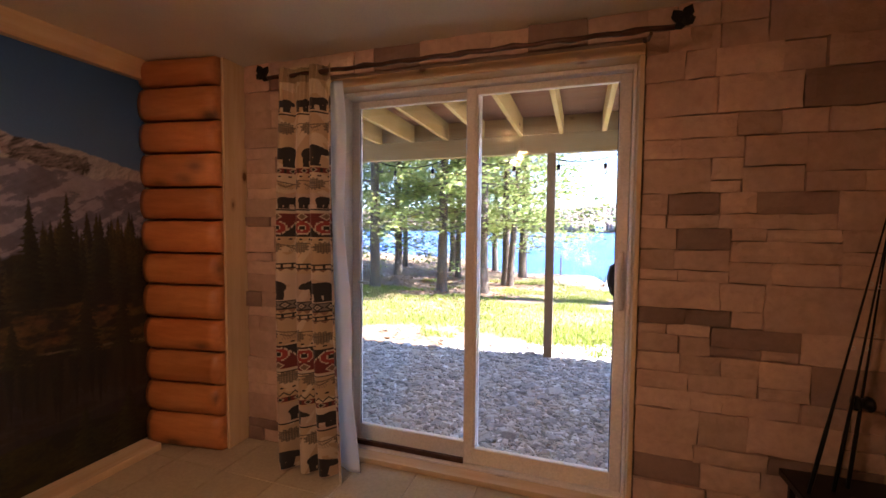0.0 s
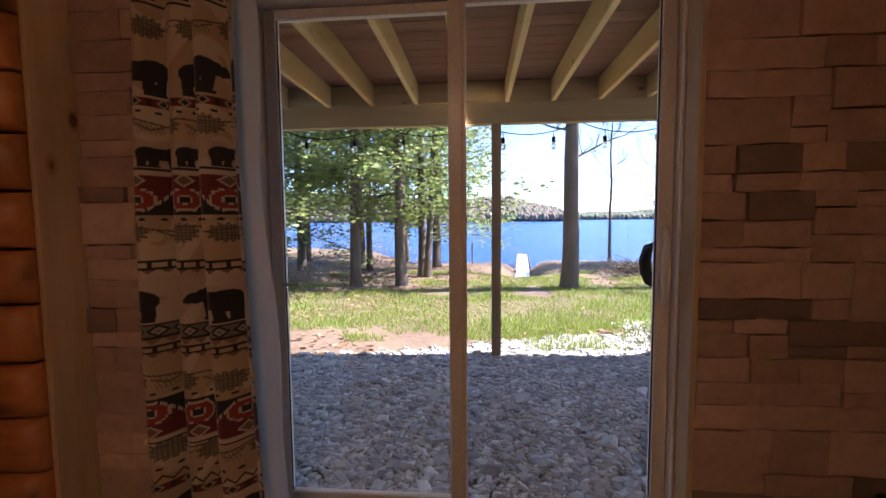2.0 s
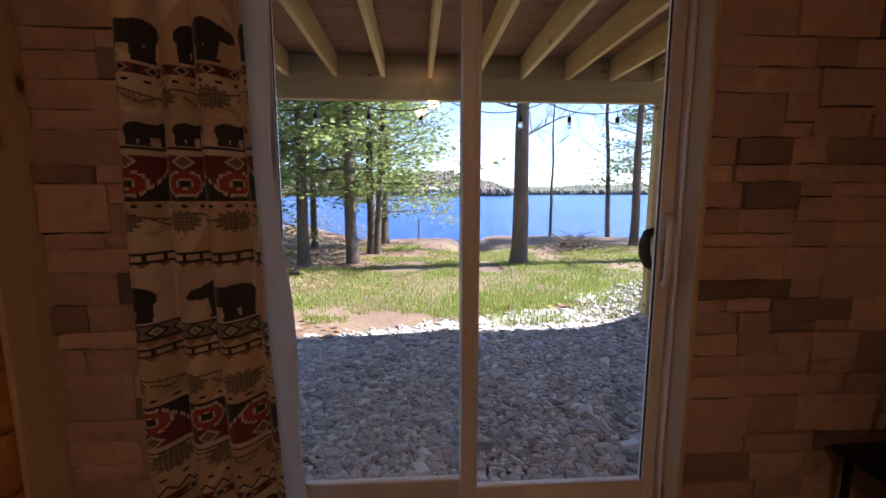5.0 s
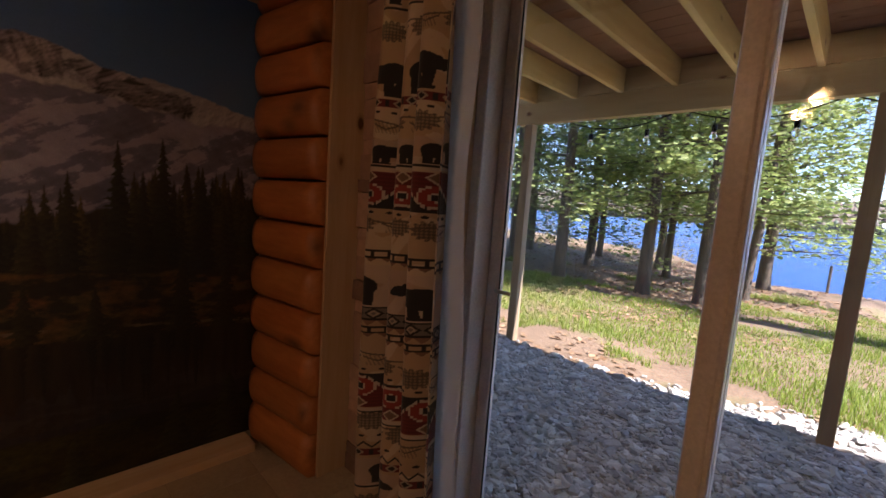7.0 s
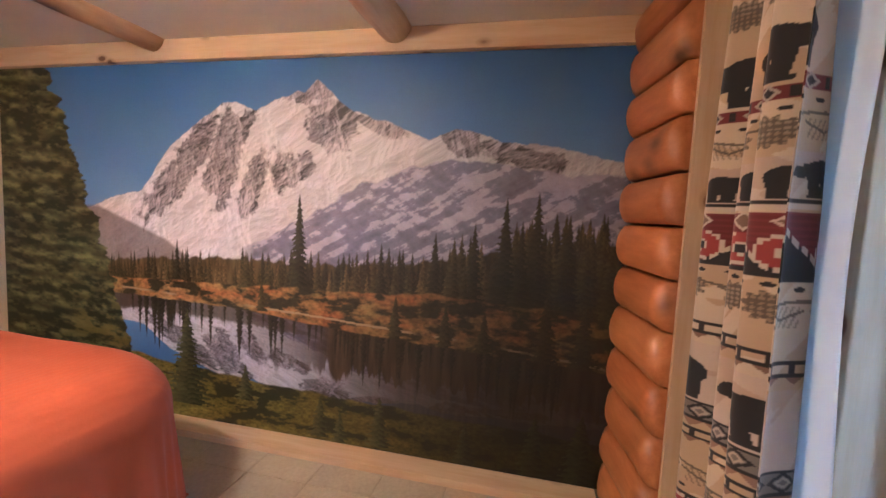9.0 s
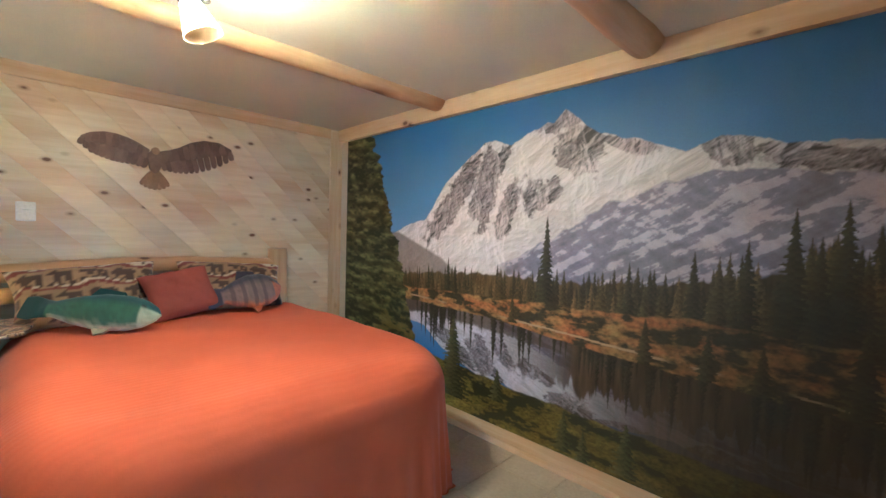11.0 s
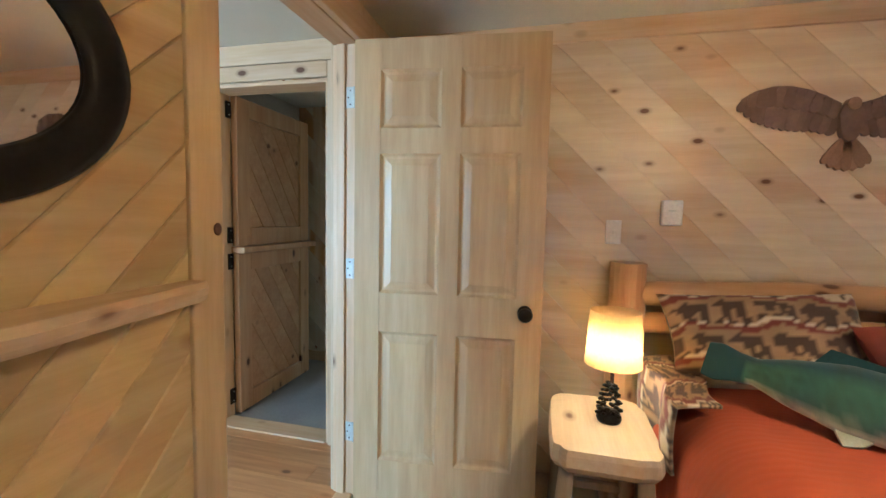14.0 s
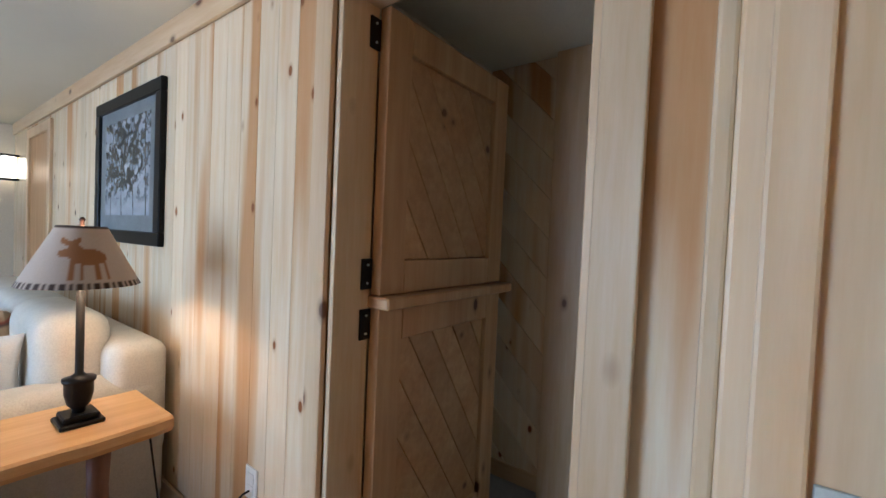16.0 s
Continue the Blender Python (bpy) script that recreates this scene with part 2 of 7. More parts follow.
l.new(mixc(n, l, 0.4, gc, ramp(n, l, gg, [(0.3, (0.5, 0.5, 0.5)), (0.7, (1, 1, 1))]), "MULTIPLY"), bsdf.inputs["Base Color"])
bsdf.inputs["Roughness"].default_value = 0.85
M["gravel"] = m
m, n, l, bsdf = nodes_of("lake_water")
bsdf.inputs["Base Color"].default_value = (0.008, 0.055, 0.20, 1)
bsdf.inputs["Roughness"].default_value = 0.25
bsdf.inputs["IOR"].default_value = 1.2
v = coords(n, l, (0.45, 1.6, 1), rnd=False)
bumped(n, l, bsdf, tex(n, l, v, 2.2, 5, 0.7), 0.9, 0.25)
M["water"] = m
m, n, l, bsdf = nodes_of("earth")
v = coords(n, l, (1, 1, 1), rnd=False)
soil = ramp(n, l, tex(n, l, v, 0.9, 6), [(0.33, (0.16, 0.105, 0.065)), (0.52, (0.23, 0.155, 0.10)), (0.68, (0.14, 0.145, 0.045))])
spots = ramp(n, l, tex(n, l, v, 26, 4, 0.7), [(0.35, (0.45, 0.45, 0.45)), (0.65, (1.0, 1.0, 1.0))])
l.new(mixc(n, l, 0.6, soil, spots, "MULTIPLY"), bsdf.inputs["Base Color"])
bsdf.inputs["Roughness"].default_value = 0.95
bumped(n, l, bsdf, tex(n, l, v, 18, 5), 0.8, 0.03)
M["earth"] = m

# ---- building helpers ----


def box(bm, x0, x1, y0, y1, z0, z1, m=None):
    r = bmesh.ops.create_cube(bm, size=1.0)["verts"]
    t = Matrix.Translation(((x0 + x1) / 2, (y0 + y1) / 2, (z0 + z1) / 2)) @ Matrix.Diagonal((x1 - x0, y1 - y0, z1 - z0, 1))
    bmesh.ops.transform(bm, matrix=(m @ t) if m else t, verts=r)
    return r


def soften(bm, width, segments=2):
    bmesh.ops.bevel(bm, geom=bm.edges[:], offset=width, segments=segments, profile=0.5, affect="EDGES", clamp_overlap=True)


def lathe(bm, profile, steps=24, m=None):
    """Turn a profile of (radius, height) round the z axis."""
    rings = []
    for r, z in profile:
        rings.append([bm.verts.new((r * math.cos(2 * math.pi * k / steps), r * math.sin(2 * math.pi * k / steps), z)) for k in range(steps)])
    for a, b in zip(rings, rings[1:]):
        for k in range(steps):
            bm.faces.new((a[k], a[(k + 1) % steps], b[(k + 1) % steps], b[k]))
    if profile[0][0] > 1e-4:
        bm.faces.new(rings[0][::-1])
    if profile[-1][0] > 1e-4:
        bm.faces.new(rings[-1])
    if m:
        bmesh.ops.transform(bm, matrix=m, verts=[v for r in rings for v in r])


def tube(bm, points, radii, steps=10, wobble=0.0):
    """A round bar along points, with a radius for each."""
    rings, pts = [], [Vector(p) for p in points]
    q, last = None, None
    for i, p in enumerate(pts):
        d = (pts[min(i + 1, len(pts) - 1)] - pts[max(i - 1, 0)]).normalized()
        q = d.to_track_quat("Z", "Y").to_matrix() if q is None else last.rotation_difference(d).to_matrix() @ q
        last = d
        r = radii[i] if isinstance(radii, (list, tuple)) else radii
        rings.append([bm.verts.new(p + q @ Vector((math.cos(2 * math.pi * k / steps), math.sin(2 * math.pi * k / steps), 0)) * r * (1 + wobble * (random.random() - 0.5))) for k in range(steps)])
    for a, b in zip(rings, rings[1:]):
        for k in range(steps):
            bm.faces.new((a[k], a[(k + 1) % steps], b[(k + 1) % steps], b[k]))
    bm.faces.new(rings[0][::-1])
    bm.faces.new(rings[-1])


def mesh_of(name, bm, material, smooth=False):
    bmesh.ops.recalc_face_normals(bm, faces=bm.faces[:])
    me = bpy.data.meshes.new(name)
    bm.to_mesh(me)
    bm.free()
    me.materials.append(M[material] if isinstance(material, str) else material)
    if smooth:
        me.polygons.foreach_set("use_smooth", [True] * len(me.polygons))
    return me


def part(name, bm, material, parent, label="", smooth=False):
    ob = new(name, mesh_of(name, bm, material, smooth))
    ob.parent = parent
    if label:
        ob["label"] = label
    return ob


def thing(name, bm, material, label, category, group="", smooth=False, kind=""):
    ob = new(name, mesh_of(name, bm, material, smooth) if bm else None)
    return tagged(ob, label, category, group, kind)


def bar(name, material, parent, x0, x1, y0, y1, z0, z1, soft=0.003, label="", m=None):
    bm = bmesh.new()
    box(bm, x0, x1, y0, y1, z0, z1, m)
    if soft:
        soften(bm, soft, 1)
    return part(name, bm, material, parent, label)


def slab(name, material, x0, x1, y0, y1, z0, z1, label="", category="", soft=0.0):
    bm = bmesh.new()
    box(bm, x0, x1, y0, y1, z0, z1)
    if soft:
        soften(bm, soft, 2)
    return thing(name, bm, material, label, category, kind="structure")


def clip(poly, nx, ny, d):
    """The part of a flat outline with nx * u + ny * v <= d."""
    out = []
    for (u0, v0), (u1, v1) in zip(poly, poly[1:] + poly[:1]):
        a, b = nx * u0 + ny * v0 - d, nx * u1 + ny * v1 - d
        if a <= 0:
            out.append((u0, v0))
        if (a < 0 < b) or (b < 0 < a):
            t = a / (a - b)
            out.append((u0 + (u1 - u0) * t, v0 + (v1 - v0) * t))
    return out


def inset(poly, w):
    n = len(poly)
    area = sum(a[0] * b[1] - b[0] * a[1] for a, b in zip(poly, poly[1:] + poly[:1]))
    out = poly[:]
    for (u0, v0), (u1, v1) in zip(poly, poly[1:] + poly[:1]):
        L = math.hypot(u1 - u0, v1 - v0)
        if L < 1e-5:
            continue
        nx, ny = (v1 - v0) / L, -(u1 - u0) / L
        if area < 0:
            nx, ny = -nx, -ny
        out = clip(out, nx, ny, nx * u0 + ny * v0 - w)
    return out


def board(poly, place, depth, soft=0.004):
    """A flat board of that outline: place(u, v, d) gives the point d out from the wall."""
    a, b = inset(poly, 0.0005), inset(poly, soft)
    if len(a) < 3 or len(b) < 3:
        return None
    bm = bmesh.new()
    va = [bm.verts.new(place(u, v, 0.0)) for u, v in a]
    vm = [bm.verts.new(place(u, v, depth - soft)) for u, v in a]
    vb = [bm.verts.new(place(u, v, depth)) for u, v in b]
    for k in range(len(a)):
        bm.faces.new((va[k], va[(k + 1) % len(a)], vm[(k + 1) % len(a)], vm[k]))
    bm.faces.new(vb)
    if len(a) == len(b):
        for k in range(len(a)):
            bm.faces.new((vm[k], vm[(k + 1) % len(a)], vb[(k + 1) % len(a)], vb[k]))
    else:
        bm.faces.new(vm)
    return bm


def planking(wall, rects, angle, width, material, place, depth=0.018, name="plank", first=0.0, soft=0.004):
    """Boards of a width, running at an angle, over the given flat rectangles (u0, u1, v0, v1)."""
    ca, sa = math.cos(radians(angle)), math.sin(radians(angle))
    for u0, u1, v0, v1 in rects:
        cs = [-sa * u + ca * v for u in (u0, u1) for v in (v0, v1)]
        k = math.floor((min(cs) - first) / width)
        while first + k * width < max(cs):
            lo, hi = first + k * width, first + (k + 1) * width
            poly = clip(clip([(u0, v0), (u1, v0), (u1, v1), (u0, v1)], -sa, ca, hi), sa, -ca, -lo)
            if len(poly) > 2:
                bm = board(poly, place, depth, soft)
                if bm:
                    part(name, bm, material, wall)
            k += 1

# ---- the large structure ----
XW, XE, YS, YN, CZ = -1.56, 1.99, -1.507, 2.70, 2.24   # bedroom: mural wall, mirror wall, headboard wall, stone wall, ceiling
LY, LX, LN = -1.457, 8.1, 2.70                           # living room
DOOR = (-1.085, -0.285, 2.055)                           # bedroom doorway along y, height
DUTCH = (2.335, 3.10, 2.045)                             # far doorway along x, height
SL = (-0.50, 1.106, 2.095)                                # rough opening of the sliding door, height

slab("floor", "grout", XW - 0.15, 2.055, YS - 0.15, YN + 0.2, -0.12, -0.004, "beige ceramic tile floor with thin grout", "floor")
slab("floor_living", "grout", 2.055, LX + 0.15, LY - 0.06, LN + 0.2, -0.12, -0.004, "orange brown laminate plank floor", "floor")
slab("floor_closet", "carpet", 1.9, 4.0, -2.85, LY - 0.06, -0.12, 0.0, "worn grey concrete floor", "floor")
slab("ceiling", "ceiling", XW - 0.15, XE + 0.07, YS - 0.15, YN + 0.2, CZ, CZ + 0.1, "cream textured plaster ceiling", "ceiling")
slab("ceiling_living", "ceiling", XE + 0.07, LX + 0.15, LY - 0.06, LN + 0.2, CZ + 0.01, CZ + 0.1, "cream textured plaster ceiling", "ceiling")

wall_west = slab("wall_west", "plaster", XW - 0.15, XW - 0.004, YS - 0.15, YN + 0.2, 0, CZ, "wall behind the mountain mural", "wall")
wall_south = slab("wall_south", "pine_x", XW, XE + 0.07, YS - 0.15, YS - 0.018, 0, CZ, "knotty pine wall of slanting boards", "wall")
wall_north = thing("wall_north", None, None, "stacked ledge stone wall round the sliding door", "wall", kind="structure")
for a in ((XW, SL[0], 0, CZ), (SL[1], XE + 0.13, 0, CZ), (SL[0], SL[1], SL[2], CZ)):
    bar("backing", "mortar", wall_north, a[0], a[1], YN, YN + 0.18, a[2], a[3], 0)
wall_east = thing("wall_east", None, None, "honey pine wall of slanting boards beside the door", "wall", kind="structure")
bar("backing", "mortar", wall_east, XE + 0.018, XE + 0.112, DOOR[1] + 0.02, YN, 0, CZ, 0)
bar("backing", "pine_y", wall_east, XE + 0.002, XE + 0.112, DOOR[0] - 0.02, DOOR[1] + 0.02, DOOR[2] + 0.018, CZ, 0)
bar("backing", "pine_z", wall_east, XE + 0.002, XE + 0.112, YS - 0.1, DOOR[0] - 0.02, 0, CZ, 0)
wall_living = thing("wall_living", None, None, "whitewashed knotty pine wall of upright boards", "wall", kind="structure")
for a in ((XE + 0.112, DUTCH[0], 0, CZ), (DUTCH[1], LX, 0, CZ), (DUTCH[0], DUTCH[1], DUTCH[2], CZ)):
    bar("backing", "pine_white", wall_living, a[0], a[1], LY - 0.12, LY - 0.018, a[2], a[3], 0)
slab("wall_far", "plaster", LX, LX + 0.15, LY - 0.12, LN + 0.2, 0, CZ, "plain cream wall at the far end", "wall")
wall_window = thing("wall_window", None, None, "plain wall with a wide window opening", "wall", kind="structure")
for a in ((XE + 0.13, 3.7, 0, CZ), (5.5, LX, 0, CZ), (3.7, 5.5, 0, 0.1), (3.7, 5.5, 2.1, CZ)):
    bar("panel", "plaster", wall_window, a[0], a[1], LN, LN + 0.18, a[2], a[3], 0)
closet = thing("wall_closet", None, None, "pine boarded walls of the small side room", "wall", kind="structure")
bar("backing", "plaster", closet, 1.98, 4.0, -2.80, -2.70, 0, CZ + 0.1, 0)
bar("backing", "plaster", closet, 3.30, 3.40, -2.70, LY - 0.12, 0, CZ + 0.1, 0)
bar("backing", "plaster", closet, 1.98, 2.08, -2.70, LY - 0.12, 0, CZ + 0.1, 0)
bm = bmesh.new()
box(bm, 2.0, 3.4, -2.9, LY - 0.115, CZ + 0.0, CZ + 0.09)
thing("ceiling_closet", bm, "ceiling", "white plaster ceiling of the side room", "ceiling", kind="structure")

# headboard wall and mirror wall boards, living room boards
planking(wall_south, [(XW, XE, 0, CZ)], 45, 0.142, "pine_diag", lambda u, v, d: Vector((u, YS - 0.018 + d, v)), soft=0.0009)
planking(wall_east, [(DOOR[1] + 0.1, YN, 0, CZ)], -45, 0.088, "pine_diag_e", lambda u, v, d: Vector((XE + 0.018 - d, u, v)), first=0.03)
planking(wall_living, [(DUTCH[1] + 0.09, LX, 0.1, CZ - 0.10)], 90, 0.118, "pine_white", lambda u, v, d: Vector((u, LY - 0.018 + d, v)), soft=0.0016)
planking(closet, [(2.08, 3.3, 0, CZ)], 45, 0.142, "pine_white", lambda u, v, d: Vector((u, -2.70 + d, v)))


def trim(name, material, x0, x1, y0, y1, z0, z1, label, soft=0.004):
    return slab(name, material, x0, x1, y0, y1, z0, z1, label, "trim", soft)


trim("trim_ceiling_south", "pine_x", XW + 0.12, XE, YS, YS + 0.02, CZ - 0.09, CZ, "pale pine board along the ceiling")
trim("trim_block", "pine_x", 1.62, 1.80, YS + 0.02, YS + 0.10, 2.065, 2.15, "short pine block above the open door")
trim("trim_corner", "pine_z", XW, XW + 0.125, YS, YS + 0.022, 0, CZ - 0.02, "knotty pine corner board beside the mural")
trim("trim_mural_top", "pine_y", XW, XW + 0.045, YS + 0.022, 2.44, 2.125, CZ, "honey pine board above the mural")
trim("trim_mural_base", "pine_y", XW, XW + 0.14, YS + 0.022, 2.40, 0, 0.042, "pine board lying flat under the mural")
door_post = trim("trim_door_post", "pine_post", XE - 0.008, XE + 0.018, DOOR[1] - 0.002, DOOR[1] + 0.1, 0, CZ, "pale pine board at the doorway with one dark knot")
bm = bmesh.new()
lathe(bm, [(0.0005, 0.0), (0.013, 0.0), (0.014, 0.0015), (0.009, 0.003), (0.0005, 0.0025)], 18, Matrix.Translation((XE - 0.008, -0.266, 1.27)) @ Matrix.Rotation(radians(-90), 4, "Y") @ Matrix.Scale(1.2, 4, (1, 0, 0)))
part("knot", bm, "knot", door_post, "dark round knot", True)
trim("door_jamb", "pine_z", XE + 0.018, XE + 0.112, DOOR[1], DOOR[1] + 0.02, 0, DOOR[2], "pale pine door jamb")
trim("door_jamb_hinge", "pine_z", XE + 0.0, XE + 0.112, DOOR[0] - 0.02, DOOR[0], 0, DOOR[2], "pale pine door jamb with steel hinges")
trim("door_stop", "pine_z", XE + 0.05, XE + 0.09, DOOR[0], DOOR[0] + 0.012, 0, DOOR[2], "narrow pine door stop")
trim("door_head", "pine_y", XE + 0.0, XE + 0.112, DOOR[0] - 0.02, DOOR[1] + 0.0, DOOR[2], DOOR[2] + 0.018, "pine head of the doorway")
trim("trim_door_head", "pine_y", XE - 0.03, XE + 0.0, DOOR[0] - 0.1, DOOR[1] - 0.004, DOOR[2] + 0.005, DOOR[2] + 0.11, "honey pine board over the doorway")
trim("trim_door_hinge_side", "pine_z", XE - 0.018, XE + 0.0, DOOR[0] - 0.09, DOOR[0] - 0.012, 0, DOOR[2], "pale pine casing board")
trim("trim_living_door", "pine_z", XE + 0.112, XE + 0.13, DOOR[0] - 0.09, DOOR[0] - 0.01, 0, DOOR[2] + 0.08, "pale pine casing board")
trim("threshold", "pine_y", 2.0, 2.08, DOOR[0], DOOR[1], 0.0, 0.008, "flat wooden threshold strip")
trim("trim_living_top", "pine_x", 2.15, LX, LY, LY + 0.018, CZ - 0.10, CZ + 0.01, "pale pine board along the ceiling")
trim("baseboard_living", "pine_x", DUTCH[1] + 0.09, LX, LY, LY + 0.016, 0, 0.10, "pale pine baseboard")
trim("trim_dutch_left", "pine_z", DUTCH[1] + 0.012, DUTCH[1] + 0.09, LY, LY + 0.02, 0, DUTCH[2] + 0.09, "whitewashed pine casing board")
trim("trim_dutch_right", "pine_z", DUTCH[0] - 0.092, DUTCH[0] - 0.006, LY, LY + 0.02, 0, DUTCH[2] + 0.09, "whitewashed pine casing board with knots")
trim("trim_dutch_head", "pine_x", DUTCH[0] - 0.004, DUTCH[1] + 0.01, LY, LY + 0.02, DUTCH[2] + 0.006, DUTCH[2] + 0.09, "whitewashed pine casing board")
for nm, x0, x1, z0, z1, mt in (("jamb_left", DUTCH[1] - 0.012, DUTCH[1] + 0.01, 0, DUTCH[2], "pine_z"), ("jamb_right", DUTCH[0] - 0.004, DUTCH[0] + 0.016, 0, DUTCH[2], "pine_z"), ("jamb_head", DUTCH[0], DUTCH[1], DUTCH[2] - 0.018, DUTCH[2] + 0.004, "pine_x")):
    trim("dutch_" + nm, mt, x0, x1, LY - 0.150, LY - 0.001, z0, z1, "brown pine door jamb")
slab("threshold_dutch", "pine_x", DUTCH[0] + 0.02, DUTCH[1] - 0.015, LY - 0.12, LY + 0.01, 0.0, 0.012, "worn wooden threshold", "trim", 0.003)

# half-log corner and its edge board
log_wall = thing("log_corner", None, None, "orange varnished half logs stacked in the corner", "log wall", kind="structure")
zs = 0.0
for k in range(12):
    h = (0.205, 0.178, 0.192, 0.188, 0.196, 0.184, 0.19, 0.186, 0.194, 0.18, 0.19, 0.19)[k]
    z1 = min(zs + h, CZ)
    if z1 - zs < 0.03:
        break
    bm = bmesh.new()
    prof = [(2.475, zs + 0.002)]
    for j in range(9):
        a = math.pi * (j / 8 - 0.5)
        prof.append((2.475 - 0.085 * max(0.0, math.cos(a)) ** 0.55, (zs + z1) / 2 + (z1 - zs) / 2 * math.sin(a) * 0.985))
    prof.append((2.475, z1 - 0.002))
    rows_ = []
    for i in range(9):
        f = i / 8
        x = XW + 0.0 + f * 0.49
        s = 0.7 if i == 0 else 1.0
        rows_.append([bm.verts.new((x, 2.475 + 0.07 * f + (y - 2.475) * s * (1 + 0.10 * noise.noise((x * 6, zs * 9, 3)) + 0.04 * math.sin(k * 2.1)), z)) for y, z in prof])
    for a, b in zip(rows_, rows_[1:]):
        for j in range(len(prof) - 1):
            bm.faces.new((a[j], a[j + 1], b[j + 1], b[j]))
    bm.faces.new(rows_[0])
    bm.faces.new(rows_[-1][::-1])
    part("half_log", bm, "log", log_wall, smooth=True)
    zs = z1
bar("backing", "log", log_wall, XW, XW + 0.485, 2.55, YN, 0, CZ, 0)
trim("trim_log_edge", "pine_z", XW + 0.49, XW + 0.508, 2.53, YN, 0, CZ, "pale pine board closing the log corner")

# stone facing
random.seed(11)


def courses(x0, x1, z0, z1):
    """Break a stretch of wall into uneven ledge stones."""
    todo, done = [(x0, x1, z0, z1)], []
    while todo:
        a, b, c, d = todo.pop()
        w, h = b - a, d - c
        if w > 0.50 and h < 0.24 and random.random() < 0.8:
            t = a + w * random.uniform(0.3, 0.7)
            todo += [(a, t, c, d), (t, b, c, d)]
        elif h > 0.20 or (h > 0.12 and random.random() < 0.5):
            t = c + h * random.uniform(0.32, 0.68)
            todo += [(a, b, c, t), (a, b, t, d)]
        elif w > 0.46 or (w > 2.6 * h and w > 0.26 and random.random() < 0.75):
            t = a + w * random.uniform(0.3, 0.7)
            todo += [(a, t, c, d), (t, b, c, d)]
        else:
            done.append((a, b, c, d))
    return done


def ledge_stone(a, b, c, d):
    """One stone with a wavy, chipped outline and an uneven, proud face."""
    bm = bmesh.new()
    w, h = b - a, d - c
    proud = random.uniform(0.012, 0.036)
    nu, nv, seed = max(4, int(w / 0.035)), max(3, int(h / 0.035)), random.uniform(0, 90)
    tilt = random.uniform(-0.006, 0.006)
    rings = []
    for j in range(nv + 1):
        row = []
        for i in range(nu + 1):
            u, v = i / nu, j / nv
            x, z = a + w * u, c + h * v
            edge = i in (0, nu) or j in (0, nv)
            wob = noise.noise((x * 9 + seed, z * 9, 1)) * 0.006 + noise.noise((x * 30, z * 30 + seed, 4)) * 0.003
            x += wob + (0.0014 if i == 0 else -0.0014 if i == nu else 0)
            z += noise.noise((x * 11, seed, z * 5)) * 0.006 + (0.0015 if j == 0 else -0.0015 if j == nv else 0)
            y = YN - proud * (0.82 if edge else 1.0) - 0.004 * noise.noise((x * 14, z * 14, seed)) + tilt * (u - 0.5)
            row.append(bm.verts.new((x, y, z)))
        rings.append(row)
    for j in range(nv):
        for i in range(nu):
            bm.faces.new((rings[j][i], rings[j][i + 1], rings[j + 1][i + 1], rings[j + 1][i]))
    rim = rings[0] + [r[-1] for r in rings[1:]] + rings[-1][-2::-1] + [r[0] for r in rings[-2:0:-1]]
    back = [bm.verts.new((v.co.x, YN + 0.002, v.co.z)) for v in rim]
    for k in range(len(rim)):
        bm.faces.new((rim[k], back[k], back[(k + 1) % len(rim)], rim[(k + 1) % len(rim)]))
    return bm


for rect in ((SL[1] + 0.005, XE - 0.002, 0, CZ), (XW + 0.512, SL[0] - 0.005, 0, CZ), (SL[0] - 0.005, SL[1] + 0.005, SL[2] + 0.03, CZ)):
    for st in courses(*rect):
        part("stone", ledge_stone(*st), "stone_dark" if random.random() < 0.13 else "stone", wall_north)

# floor tiles and laminate planks
floor = bpy.data.objects["floor"]
T = 0.33
bm = bmesh.new()
box(bm, 0.002, T - 0.002, 0.002, T - 0.002, -0.006, 0.0)
soften(bm, 0.0015, 1)
tile_mesh = mesh_of("tile", bm, "tile")
for i in range(11):
    for j in range(13):
        x, y = XW - 0.02 + i * T, YS - 0.1 + j * T
        if x + T > 2.06:
            continue
        ob = new("tile", tile_mesh)
        ob.matrix_world, ob.parent = pose(x, y, 0.0), floor
floor_l = bpy.data.objects["floor_living"]
random.seed(5)
for j in range(32):
    y0 = LY - 0.05 + j * 0.13
    x = 2.08 - random.random() * 0.9
    while x < 7.9:
        x1 = x + random.uniform(0.7, 1.25)
        a, b = max(x, 2.085), min(x1, LX)
        if b - a > 0.05:
            bar("plank", "laminate", floor_l, a + 0.0008, b - 0.0008, y0 + 0.0006, y0 + 0.1294, -0.005, 0.0, 0.001)
        x = x1

# ceiling beams: half-round logs with flattened undersides
for nm, y0, rad, x1 in (("ceiling_beam", -0.13, 0.075, XE), ("ceiling_beam", 1.30, 0.085, XE)):
    bm = bmesh.new()
    n_ = 24
    tube(bm, [(XW + 0.045 + (x1 - XW - 0.045) * i / n_, y0 + 0.012 * noise.noise((i * 0.5, y0, 0)), CZ + 0.008) for i in range(n_ + 1)], [rad * (1 + 0.10 * noise.noise((i * 0.4, y0 * 3, 5))) for i in range(n_ + 1)], 16)
    thing(nm, bm, "beam_log", "peeled knotty half log beam under the ceiling", "beam", "ceiling beams", True, "structure")

